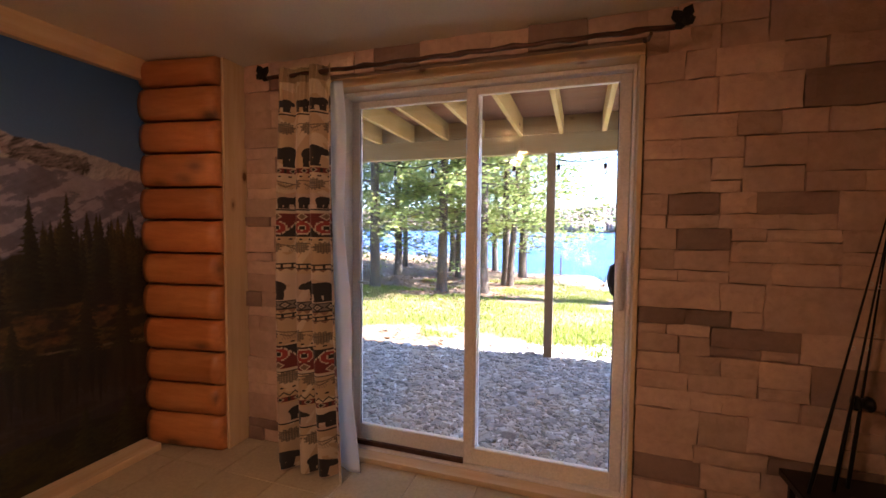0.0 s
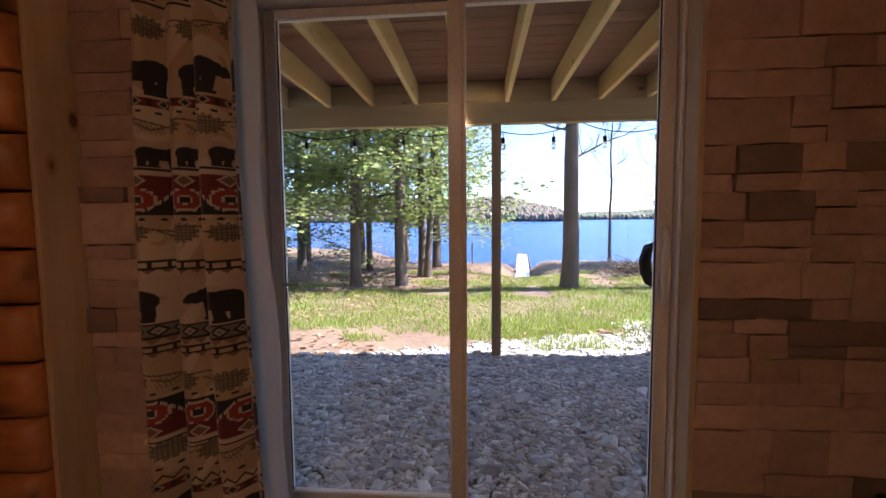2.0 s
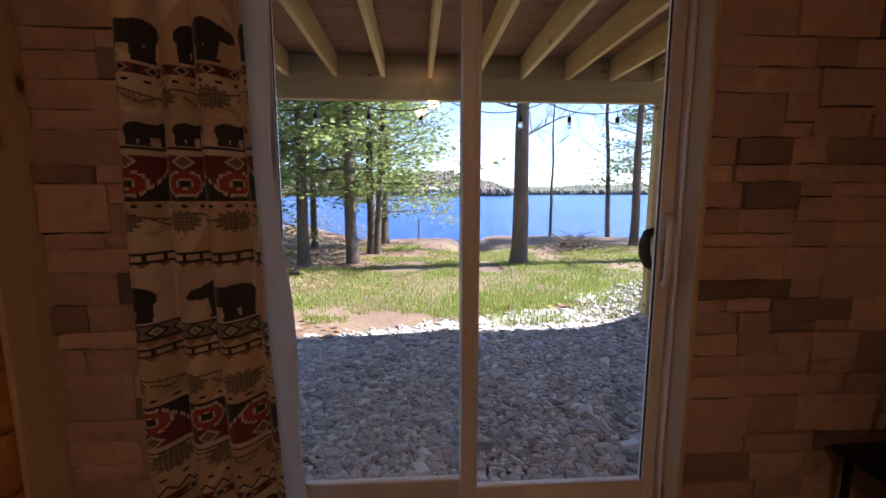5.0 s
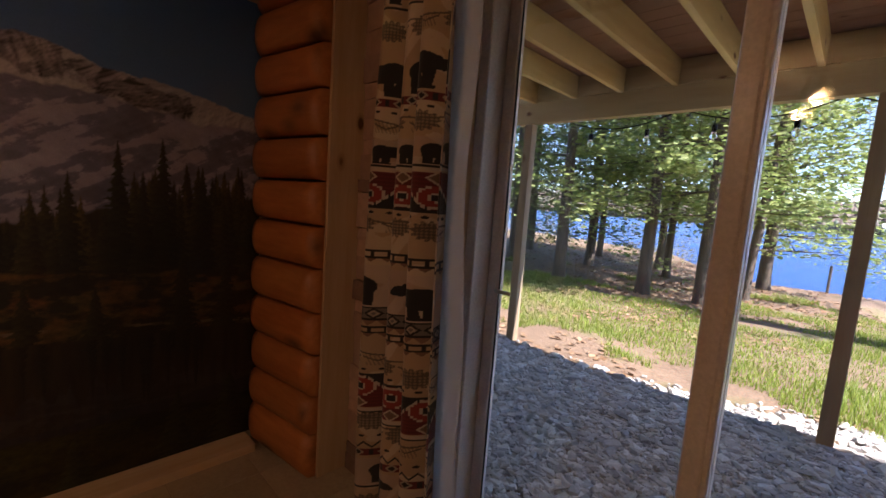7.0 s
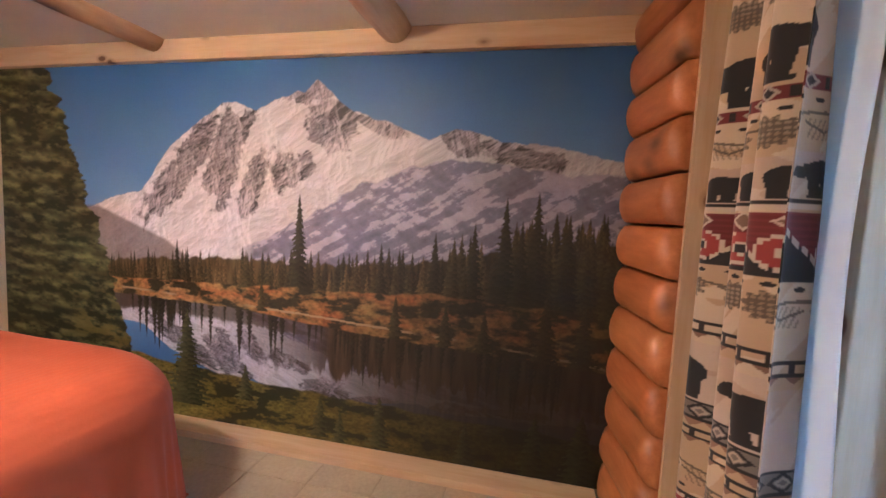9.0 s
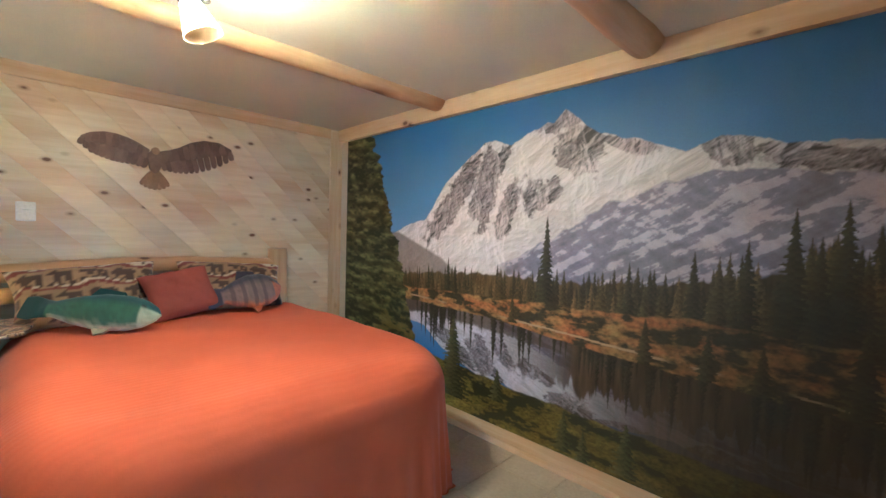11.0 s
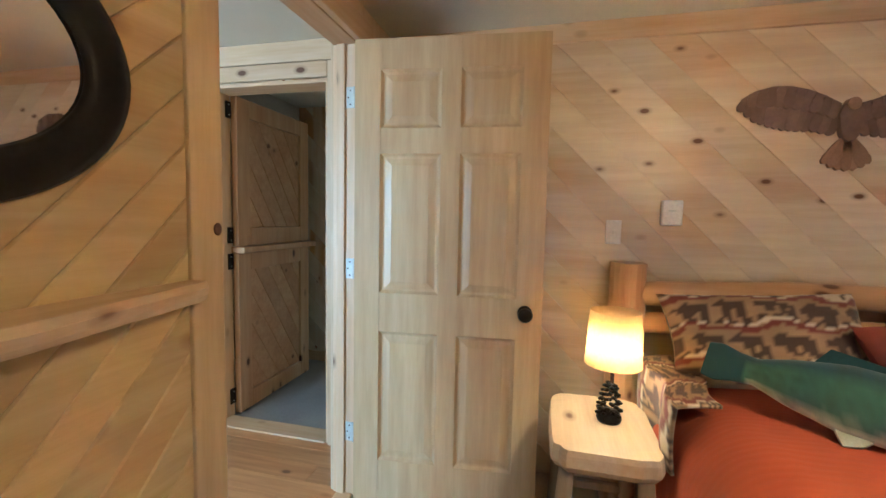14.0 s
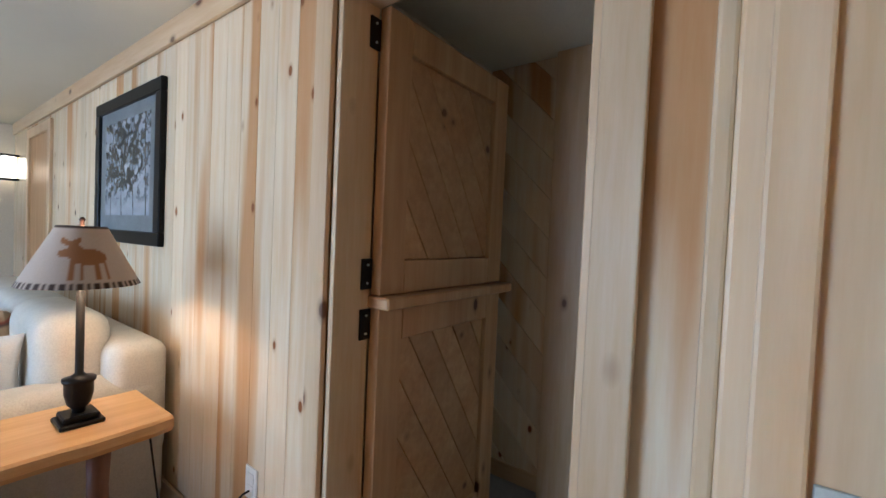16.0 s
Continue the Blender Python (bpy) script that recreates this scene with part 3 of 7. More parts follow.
# ---- sliding door ----
door = thing("sliding_door", None, None, "white vinyl sliding glass door in a pine frame", "sliding door")
y0, y1 = 2.747, 2.875
for nm, a in (("frame_side", (-0.460, -0.415, 0.0, 2.045)), ("frame_side", (1.072, 1.085, 0.0, 2.045)), ("frame_head", (-0.415, 1.072, 2.022, 2.045)), ("sill", (-0.415, 1.072, 0.0, 0.035))):
    bar(nm, "vinyl", door, a[0], a[1], y0, y1, a[2], a[3], 0.004)
bar("track", "bronze", door, -0.415, 0.29, 2.775, 2.795, 0.035, 0.062, 0.002, "brown metal track")
for nm, xa, xb, ya in (("fixed_panel", -0.413, 0.352, 2.832), ("sliding_panel", 0.288, 1.070, 2.780)):
    yb = ya + 0.036
    bm = bmesh.new()
    for a in ((xa, xa + 0.050, 0.04, 2.018), (xb - 0.052 if nm == "sliding_panel" else xb - 0.062, xb, 0.04, 2.018), (xa + 0.05, xb - 0.05, 1.982, 2.018), (xa + 0.05, xb - 0.05, 0.04, 0.128)):
        box(bm, a[0], a[1], ya, yb, a[2], a[3])
    if nm == "sliding_panel":
        box(bm, xa + 0.05, xa + 0.065, ya, yb, 0.128, 1.982)
    soften(bm, 0.004, 1)
    panel = part(nm, bm, "vinyl", door)
    bm = bmesh.new()
    box(bm, xa + 0.046, xb - 0.046, ya + 0.014, ya + 0.020, 0.122, 1.988)
    g = part("glass_pane", bm, "glass", panel, "clear glass pane")
    g.visible_shadow = False
    bm = bmesh.new()
    for a in ((xa + 0.0495, xa + 0.0525, 0.128, 1.982), (xb - 0.0555, xb - 0.0525, 0.128, 1.982)):
        box(bm, a[0], a[1], ya + 0.006, ya + 0.0125, a[2], a[3])
    part("gasket", bm, "black", panel, "black rubber gasket")
bm = bmesh.new()
tube(bm, [(1.045, 2.778, 0.93), (1.040, 2.748, 0.95), (1.030, 2.728, 1.0), (1.028, 2.724, 1.06), (1.030, 2.728, 1.12), (1.040, 2.748, 1.17), (1.045, 2.778, 1.19)], [0.012, 0.013, 0.014, 0.015, 0.014, 0.013, 0.012], 10)
part("handle", bm, "vinyl", door, "curved white inner handle", True)
bm = bmesh.new()
tube(bm, [(1.040, 2.818, 0.985), (1.022, 2.845, 0.995), (1.012, 2.858, 1.03), (1.010, 2.860, 1.07), (1.016, 2.852, 1.115), (1.040, 2.818, 1.13)], [0.016, 0.019, 0.022, 0.022, 0.019, 0.016], 10)
part("handle", bm, "black", door, "black outer handle", True)
bar("latch", "steel", door, -0.372, -0.30, 2.822, 2.832, 0.972, 0.986, 0.003, "small steel foot latch")
for nm, mt, a in (("trim_slider_left", "pine_z", (-0.50, -0.46, 2.656, 2.88, 0, 2.045)), ("trim_slider_right", "pine_z", (1.085, 1.106, 2.660, 2.88, 0, 2.045)), ("trim_slider_head", "pine_x", (-0.50, 1.106, 2.656, 2.88, 2.045, 2.095)), ("trim_slider_sill", "pine_x", (-0.46, 1.085, 2.665, 2.747, 0.0, 0.03))):
    trim(nm, mt, *a, "pale pine jamb board round the sliding door")

# ---- woven and printed pictures ----


def hashed(i, j, s):
    v = np.sin(i * 127.1 + j * 311.7 + s * 74.7) * 43758.5453
    return v - np.floor(v)


def cloud(u, v, s=0, octaves=5):
    """Smooth layered noise between 0 and 1."""
    out, amp, tot = np.zeros_like(u), 1.0, 0.0
    for o in range(octaves):
        iu, iv = np.floor(u), np.floor(v)
        fu, fv = u - iu, v - iv
        fu, fv = fu * fu * (3 - 2 * fu), fv * fv * (3 - 2 * fv)
        a = hashed(iu, iv, s + o) * (1 - fu) + hashed(iu + 1, iv, s + o) * fu
        b = hashed(iu, iv + 1, s + o) * (1 - fu) + hashed(iu + 1, iv + 1, s + o) * fu
        out, tot = out + amp * (a * (1 - fv) + b * fv), tot + amp
        amp, u, v = amp * 0.55, u * 2.03, v * 2.03
    return out / tot


def lay(img, mask, colour):
    m_ = np.clip(mask, 0, 1)[..., None]
    return img * (1 - m_) + np.asarray(colour) * m_


def sheet_mesh(name, X, Y, Z, img, material):
    """A grid of points as one mesh with a picture stored on its points."""
    nv, nu = X.shape
    idx = np.arange(nv * nu).reshape(nv, nu)
    quads = np.stack([idx[:-1, :-1], idx[:-1, 1:], idx[1:, 1:], idx[1:, :-1]], -1).reshape(-1, 4)
    me = bpy.data.meshes.new(name)
    me.from_pydata(np.stack([X, Y, Z], -1).reshape(-1, 3).tolist(), [], quads.tolist())
    if img is not None:
        at = me.color_attributes.new("picture", "FLOAT_COLOR", "POINT")
        rgba = np.concatenate([img.reshape(-1, 3), np.ones((nv * nu, 1))], 1).astype(np.float32)
        at.data.foreach_set("color", rgba.ravel())
    me.polygons.foreach_set("use_smooth", [True] * len(me.polygons))
    me.materials.append(material if not isinstance(material, str) else M[material])
    return me


M["mural"] = painted("mural_print", 0.55, 0.05, fine=200)
M["cloth"] = painted("woven_cloth", 0.95, 0.35, fine=700, sheen=0.2)
M["print"] = painted("framed_print", 0.25, 0.0)

# mountain mural: u runs along the wall, v is the height
u_, v_ = np.meshgrid(np.linspace(-1.385, 2.45, 900), np.linspace(0.042, 2.13, 490))
grad = np.clip((v_ - 1.2) / 0.9, 0, 1)
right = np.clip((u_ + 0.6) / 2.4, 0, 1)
img = np.zeros((*u_.shape, 3))
img[:] = 1
img = img * ((1 - grad)[..., None] * np.array([0.20, 0.37, 0.72]) + grad[..., None] * np.array([0.060, 0.18, 0.48]))
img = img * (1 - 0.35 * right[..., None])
RIDGE_U = [-1.4, -0.72, -0.5, -0.27, -0.07, 0.12, 0.29, 0.38, 0.50, 0.62, 0.74, 0.80, 0.87, 0.93, 1.07, 1.27, 1.49, 1.63, 1.70, 1.87, 2.1, 2.45]
RIDGE_V = [1.05, 1.27, 1.34, 1.40, 1.66, 1.79, 1.905, 1.90, 1.86, 1.91, 1.955, 1.96, 2.02, 1.97, 1.85, 1.80, 1.705, 1.765, 1.75, 1.70, 1.68, 1.60]
ridge = np.interp(u_, RIDGE_U, RIDGE_V) + 0.030 * (cloud(u_ * 20, u_ * 0 + 3.3, 4, 4) - 0.5)
hill = np.clip((ridge - v_) / 0.008, 0, 1)
rock = cloud(u_ * 7 + v_ * 2.5, v_ * 9 - u_ * 2, 9, 6)
fine_ = cloud(u_ * 26 + v_ * 12, v_ * 30, 21, 5)


def creases(a, b, seed, octaves):
    """Sharp-ridged layered relief."""
    out, amp = np.zeros_like(a), 1.0
    for o in range(octaves):
        out = out + amp * (1 - np.abs(2 * cloud(a, b, seed + 7 * o, 1) - 1))
        a, b, amp = a * 1.93 + 0.7 * out, b * 1.93, amp * 0.56
    return out


crag = creases(u_ * 3.0 + v_ * 1.9, v_ * 2.6 - u_ * 1.5, 101, 7)
step_u, step_v = 3.835 / 899, 2.088 / 489
slope = (np.gradient(crag, axis=1) / step_u * 0.8 - np.gradient(crag, axis=0) / step_v * 0.6) * 0.045
lit = np.clip(0.62 + slope, 0.12, 1.25)
# bare rock: the left buttress, the ribs of the face, the summit block, the cliffs below it and the far crags
rockness = np.full_like(u_, -1.0)
for bu, bv, long_, short_, turn in ((0.02, 1.54, 0.42, 0.095, 52), (0.30, 1.58, 0.26, 0.11, 78), (0.50, 1.47, 0.20, 0.07, 70), (0.84, 1.95, 0.22, 0.06, 4), (0.96, 1.78, 0.16, 0.13, -40), (0.73, 1.53, 0.15, 0.095, 25), (1.20, 1.77, 0.20, 0.035, -18), (1.66, 1.70, 0.11, 0.06, -30), (1.95, 1.63, 0.24, 0.05, -12), (0.42, 1.75, 0.12, 0.05, 60)):
    ct_, st_ = math.cos(radians(turn)), math.sin(radians(turn))
    wu, wv_ = u_ - bu + 0.06 * (rock - 0.5), v_ - bv + 0.06 * (cloud(u_ * 8, v_ * 8, 33, 4) - 0.5)
    rockness = np.maximum(rockness, 1 - np.sqrt(((wu * ct_ + wv_ * st_) / long_) ** 2 + ((wv_ * ct_ - wu * st_) / short_) ** 2))
ribs = cloud(u_ * 16 - v_ * 5, v_ * 7 + u_ * 2, 151, 5)
rockness = np.clip(rockness, -0.9, 0.35) + 0.95 * (ribs - 0.5) + 0.7 * (fine_ - 0.5) + 0.10 * np.abs(slope)
snow = np.clip((0.10 - rockness) / 0.16, 0, 1)
face = lit[..., None] * np.array([0.44, 0.39, 0.425]) * (0.5 + 0.9 * fine_[..., None])
img = lay(img, hill, face)
warm = np.clip((0.9 - u_) / 1.0, 0, 1)[..., None]
img = lay(img, hill * snow, np.array([0.82, 0.77, 0.81]) * (1 - 0.22 * (1 - warm)) * np.clip(0.66 + 0.42 * lit, 0.4, 1.1)[..., None])
# the shaded flank, streaked along its fall
sa, sb = u_ * 0.88 + v_ * 0.47, -u_ * 0.47 + v_ * 0.88
streak = cloud(sa * 5, sb * 26, 131, 6)
band = np.clip((np.interp(u_, [0.42, 0.62, 1.0, 1.6, 2.45], [1.10, 1.17, 1.42, 1.62, 1.54]) + 0.12 * (cloud(u_ * 6, v_ * 6, 77, 5) - 0.5) - v_) / 0.015, 0, 1) * np.clip((u_ - 0.4) / 0.1, 0, 1)
img = lay(img, hill * band * 0.92, np.array([0.22, 0.21, 0.32]) * (0.45 + 0.95 * streak[..., None]) * (0.55 + 0.8 * fine_[..., None]))
img = lay(img, hill * band * np.clip((streak + 0.35 * (fine_ - 0.5) - 0.53) / 0.06, 0, 1) * 0.85, np.array([0.49, 0.45, 0.57]) * (0.7 + 0.5 * fine_[..., None]))
foot = np.clip((np.interp(u_, [-1.4, -0.6, -0.1, 0.1], [1.28, 1.30, 1.12, 1.0]) - v_) / 0.02, 0, 1) * (u_ < 0.12)
img = lay(img, foot * 0.8, np.array([0.20, 0.155, 0.155]) * (0.6 + 0.8 * fine_[..., None]))
behind = img.copy()
treeline = np.interp(u_, [-1.4, -0.5, 0.1, 0.8, 1.3, 1.6, 2.0, 2.45], [0.97, 0.99, 1.05, 1.06, 1.09, 1.14, 1.22, 1.28])
rng = np.random.RandomState(4)


def conifers(img, us, bases, tops, colour, wide=0.13, within=None):
    """Painted firs in tiers of drooping branches; a top below its base is a reflection."""
    img = img.copy()
    for k, (uc, b, t) in enumerate(zip(us, bases, tops)):
        reach = abs(t - b) * wide * 1.6 + 0.01
        i0, i1 = np.searchsorted(u_[0], [uc - reach, uc + reach])
        uu, vv = u_[:, i0:i1], v_[:, i0:i1]
        if uu.shape[1] < 2:
            continue
        hgt = (t - vv) / (t - b)
        m_ = (hgt > 0) & (hgt < 1)
        n_ = max(5, abs(t - b) / 0.030)
        tier = (hgt * n_ + 0.9 * cloud(uu * 22, vv * 9, k % 50, 2) + (uu > uc) * 0.5) % 1.0
        rag = 0.30 + 0.55 * tier + 0.85 * (cloud(uu * 60 + uc * 7, vv * 80, int(uc * 97) % 50, 3) - 0.25)
        half = wide * abs(t - b) * np.clip(hgt, 0.01, 1) ** 0.85 * rag + 0.0025
        sunny = 0.45 + 0.55 * tier + 0.6 * np.clip((uc - uu) / (np.abs(half) + 0.01), -0.6, 1)
        mask = m_ * np.clip((half - np.abs(uu - uc)) / 0.005, 0, 1)
        if within is not None:
            mask = mask * within[:, i0:i1]
        img[:, i0:i1] = lay(img[:, i0:i1], mask, np.asarray(colour) * (0.35 + 0.9 * fine_[:, i0:i1, None]) * np.clip(sunny, 0.15, 1.6)[..., None])
    return img


wood_ = np.clip((treeline - 0.05 + 0.05 * cloud(u_ * 18, u_ * 0, 3, 3) - v_) / 0.012, 0, 1)
img = lay(img, wood_, np.array([0.13, 0.092, 0.034]) * (0.05 + 1.9 * cloud(u_ * 60, v_ * 9, 55, 4)[..., None]) * (1 - 0.6 * right[..., None]))
us = rng.uniform(-0.55, 2.42, 270)
tb = np.interp(us, [-0.6, 0.8, 1.6, 2.4], [0.80, 0.84, 0.88, 0.86])
tt = np.interp(us, [-1.4, -0.5, 0.1, 0.8, 1.3, 1.6, 2.0, 2.45], [0.99, 1.0, 1.06, 1.08, 1.12, 1.20, 1.34, 1.36]) + rng.uniform(-0.15, 0.02, 270)
img = conifers(img, us[::3], tb[::3], tt[::3] + 0.02, (0.055, 0.045, 0.020), 0.15)
img = conifers(img, us[1::3], tb[1::3] + 0.0, tt[1::3] - 0.03, (0.20, 0.135, 0.048), 0.16)
img = conifers(img, us[2::3], tb[2::3] - 0.02, tt[2::3], (0.095, 0.072, 0.026), 0.15)
img = conifers(img, [0.78, 1.90, 2.05, 2.2, -0.02, 1.26, 1.55, 1.75, 1.98], [0.86, 0.60, 0.66, 0.6, 0.84, 0.80, 0.72, 0.7, 0.62], [1.41, 1.43, 1.46, 1.36, 1.12, 1.17, 1.24, 1.30, 1.32], (0.050, 0.044, 0.019), 0.14)
mead_top = np.interp(u_, [-1.4, -0.4, 0.3, 1.0, 1.6, 2.45], [0.86, 0.86, 0.88, 0.90, 0.93, 0.88]) + 0.03 * (cloud(u_ * 9, u_ * 0, 8, 3) - 0.5)
shore = np.interp(u_, [-1.4, -0.35, 0.34, 0.98, 1.58, 2.45], [0.77, 0.76, 0.745, 0.69, 0.655, 0.62]) + 0.012 * (cloud(u_ * 12, u_ * 0, 18, 3) - 0.5)
near_edge = np.interp(u_, [-1.4, -0.39, 0.0, 0.67, 1.3, 1.6, 2.45], [0.46, 0.42, 0.36, 0.32, 0.30, 0.29, 0.27]) + 0.03 * (cloud(u_ * 8, u_ * 0, 28, 3) - 0.5)
bushes = cloud(u_ * 11, v_ * 26, 61, 5)
mead = np.clip((mead_top - v_) / 0.01, 0, 1)
shade_ = np.clip((bushes - 0.42) / 0.16, 0, 1)[..., None] * (1 - 0.45 * right[..., None])
tone = cloud(u_ * 5, v_ * 16, 92, 4)[..., None]
brush_c = np.array([0.30, 0.105, 0.026]) * np.clip(1.6 - 2.2 * tone, 0, 1) + np.array([0.24, 0.155, 0.045]) * np.clip(2.2 * tone - 0.6, 0, 1)
leafy_ = cloud(u_ * 48, v_ * 70, 93, 4)[..., None]
img = lay(img, mead * (shade_[..., 0] * 0.9 + 0.1), 1.5 * brush_c * (0.2 + 1.6 * leafy_))
img = lay(img, mead * np.clip((0.45 - bushes) / 0.06, 0, 1) * 0.9, np.array([0.030, 0.026, 0.012]) * (0.3 + 1.4 * leafy_))
path_ = np.abs(v_ - np.interp(u_, [-0.4, 0.3, 1.0, 1.7, 2.4], [0.80, 0.775, 0.735, 0.70, 0.64]) - 0.010 * (cloud(u_ * 9, u_ * 0, 95, 3) - 0.5)) < 0.006
img = lay(img, path_ * np.clip((cloud(u_ * 6, v_ * 3, 96, 3) - 0.42) * 8, 0, 1), (0.42, 0.29, 0.15))
img = conifers(img, [0.55, 1.35, 1.62, 1.82, 2.12, 2.3], [0.74, 0.66, 0.60, 0.56, 0.56, 0.55], [0.92, 0.90, 0.88, 0.86, 0.98, 0.95], (0.085, 0.065, 0.022), 0.22)
water = np.clip((shore - v_) / 0.006, 0, 1)
# the mountain stands on its head in the still water, broken by dark reflections of the woods
col_i = np.arange(u_.shape[1])[None, :] + np.round(2.5 * (cloud(u_ * 4, v_ * 90, 45, 2) - 0.5)).astype(int)
row_i = np.clip(((1.02 + (shore - v_) * 2.1 - 0.042) / step_v).astype(int), 0, u_.shape[0] - 1)
refl = behind[row_i, np.clip(col_i, 0, u_.shape[1] - 1)] * np.array([0.86, 0.88, 1.0])
gloom = np.clip((u_ - 0.25) / 0.9, 0, 1) * np.clip((v_ - 0.30 - 0.22 * cloud(u_ * 26, v_ * 2, 46, 4)) / 0.05, 0.30, 1) + 0.6 * np.clip((u_ - 0.8) / 0.6, 0, 1)
bank = np.clip((v_ - shore + 0.07 + 0.05 * cloud(u_ * 30, v_ * 2, 48, 3)) / 0.02, 0, 1)
refl = lay(refl, np.maximum(gloom, 0.85 * bank), np.array([0.075, 0.046, 0.024]) * (0.3 + 1.2 * cloud(u_ * 40, v_ * 5, 44, 4)[..., None]))
img = img * (1 - water[..., None]) + refl * water[..., None]
us = rng.uniform(-0.35, 2.2, 84)
sh = np.interp(us, [-1.4, -0.35, 0.34, 0.98, 1.58, 2.45], [0.77, 0.76, 0.745, 0.69, 0.655, 0.62])
img = conifers(img, us, sh + 0.02, sh - rng.uniform(0.08, 0.33, 84), (0.046, 0.036, 0.018), 0.09, water)
fore = np.clip((near_edge - v_) / 0.01, 0, 1)
gr = cloud(u_ * 7, v_ * 20, 71, 5)
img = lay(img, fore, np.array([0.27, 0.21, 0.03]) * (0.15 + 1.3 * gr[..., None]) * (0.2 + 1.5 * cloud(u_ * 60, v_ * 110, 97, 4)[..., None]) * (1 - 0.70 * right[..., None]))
img = lay(img, fore * np.clip((0.43 - gr) / 0.05, 0, 1) * 0.9, (0.020, 0.020, 0.008))
img = conifers(img, [0.05, 0.93, 1.28, 1.75, 2.1, 0.45, 2.32, 1.05], [0.12, 0.06, 0.06, 0.05, 0.05, 0.2, 0.05, 0.05], [0.70, 0.30, 0.34, 0.27, 0.36, 0.42, 0.4, 0.22], (0.105, 0.10, 0.032), 0.30)
tree_edge = np.interp(v_, [0.04, 0.40, 0.62, 1.15, 1.43, 1.75, 2.1, 2.13], [-0.30, -0.36, -0.42, -0.60, -0.72, -0.85, -0.96, -0.98]) + 0.16 * (cloud(u_ * 6, v_ * 17, 15, 4) - 0.5)
fir = np.clip((tree_edge - u_) / 0.01, 0, 1)
spray = cloud(u_ * 13 + v_ * 6, v_ * 30, 17, 4)
tier = 0.5 + 0.5 * np.sin(v_ * 62 + 5 * np.abs(u_ + 1.35) + 6 * cloud(u_ * 5, v_ * 5, 19, 3))
img = lay(img, fir, np.array([0.020, 0.024, 0.010]) + np.array([0.26, 0.25, 0.085]) * np.clip((spray - 0.36) * 2.6, 0, 1)[..., None] * (0.25 + 0.75 * tier[..., None]))
gold = np.clip((0.95 - v_) / 0.4, 0, 1) * np.clip((spray - 0.5) / 0.1, 0, 1) * np.clip((u_ + 0.95) / 0.25, 0, 1)
img = lay(img, fir * gold * 0.7, (0.20, 0.155, 0.030))
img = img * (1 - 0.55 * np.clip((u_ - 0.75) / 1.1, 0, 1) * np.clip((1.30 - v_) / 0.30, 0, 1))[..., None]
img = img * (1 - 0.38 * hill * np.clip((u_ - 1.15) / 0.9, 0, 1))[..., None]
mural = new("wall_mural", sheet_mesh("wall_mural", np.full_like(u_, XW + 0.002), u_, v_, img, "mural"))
tagged(mural, "printed mural of a snowy mountain above a lake", "mural")

# ---- curtain, rod and lining ----


def bears(S, Z, z0, z1, gap, shift=0.0, flip=False):
    """Walking bears in a row between two heights."""
    h = z1 - z0
    L = 1.75 * h
    u = ((S + shift) % (L + gap)) / L
    u = 1 - u if flip else u
    v = (Z - z0) / h
    blob = lambda cu, cv, ru, rv: ((u - cu) / ru) ** 2 + ((v - cv) / rv) ** 2 < 1
    m_ = blob(0.56, 0.62, 0.36, 0.27) | blob(0.36, 0.70, 0.20, 0.28) | blob(0.78, 0.60, 0.20, 0.32)
    m_ |= blob(0.14, 0.66, 0.115, 0.16) | blob(0.05, 0.60, 0.06, 0.075) | blob(0.19, 0.83, 0.035, 0.06)
    for a, b, lean in ((0.22, 0.355, 0.08), (0.37, 0.49, -0.05), (0.62, 0.75, 0.08), (0.80, 0.95, -0.03)):
        sh_ = lean * (0.4 - v)
        m_ |= (u > a + sh_ - 0.03 * (v < 0.08)) & (u < b + sh_) & (v > 0.0) & (v < 0.55)
    return m_ & (v > 0) & (v < 1) & (u > 0) & (u < 1)


def cones(S, Z, zc, size, gap, shift=0.0):
    """Scaled pine cones hanging from a thin forked twig, as a darkness from 0 to 1."""
    u = (S + shift) % gap - gap / 2
    v = Z - zc
    body = (u / size) ** 2 + (v / (size * 0.78)) ** 2 < 1 + 0.25 * np.sin(np.arctan2(v, u + 1e-6) * 13)
    scale_ = 0.62 + 0.38 * (np.sin(u * 420 + v * 330) * np.sin(u * 420 - v * 330) > -0.1)
    u2 = (S + shift + gap * 0.5) % gap - gap / 2
    twig = (np.abs(v - size * 0.35 - 0.008 * np.sin(S * 34)) < 0.0028) | ((np.abs(v - 0.6 * np.abs(u2) + 0.012) < 0.0026) & (np.abs(u2) < 0.028))
    needles = (np.abs(u2) < 0.022) & (v < size * 0.3) & (v > -size * 0.7) & (np.sin(u2 * 900 + v * 260) > 0.35)
    return np.maximum(body * scale_, np.maximum(twig * 0.95, needles * 0.6))


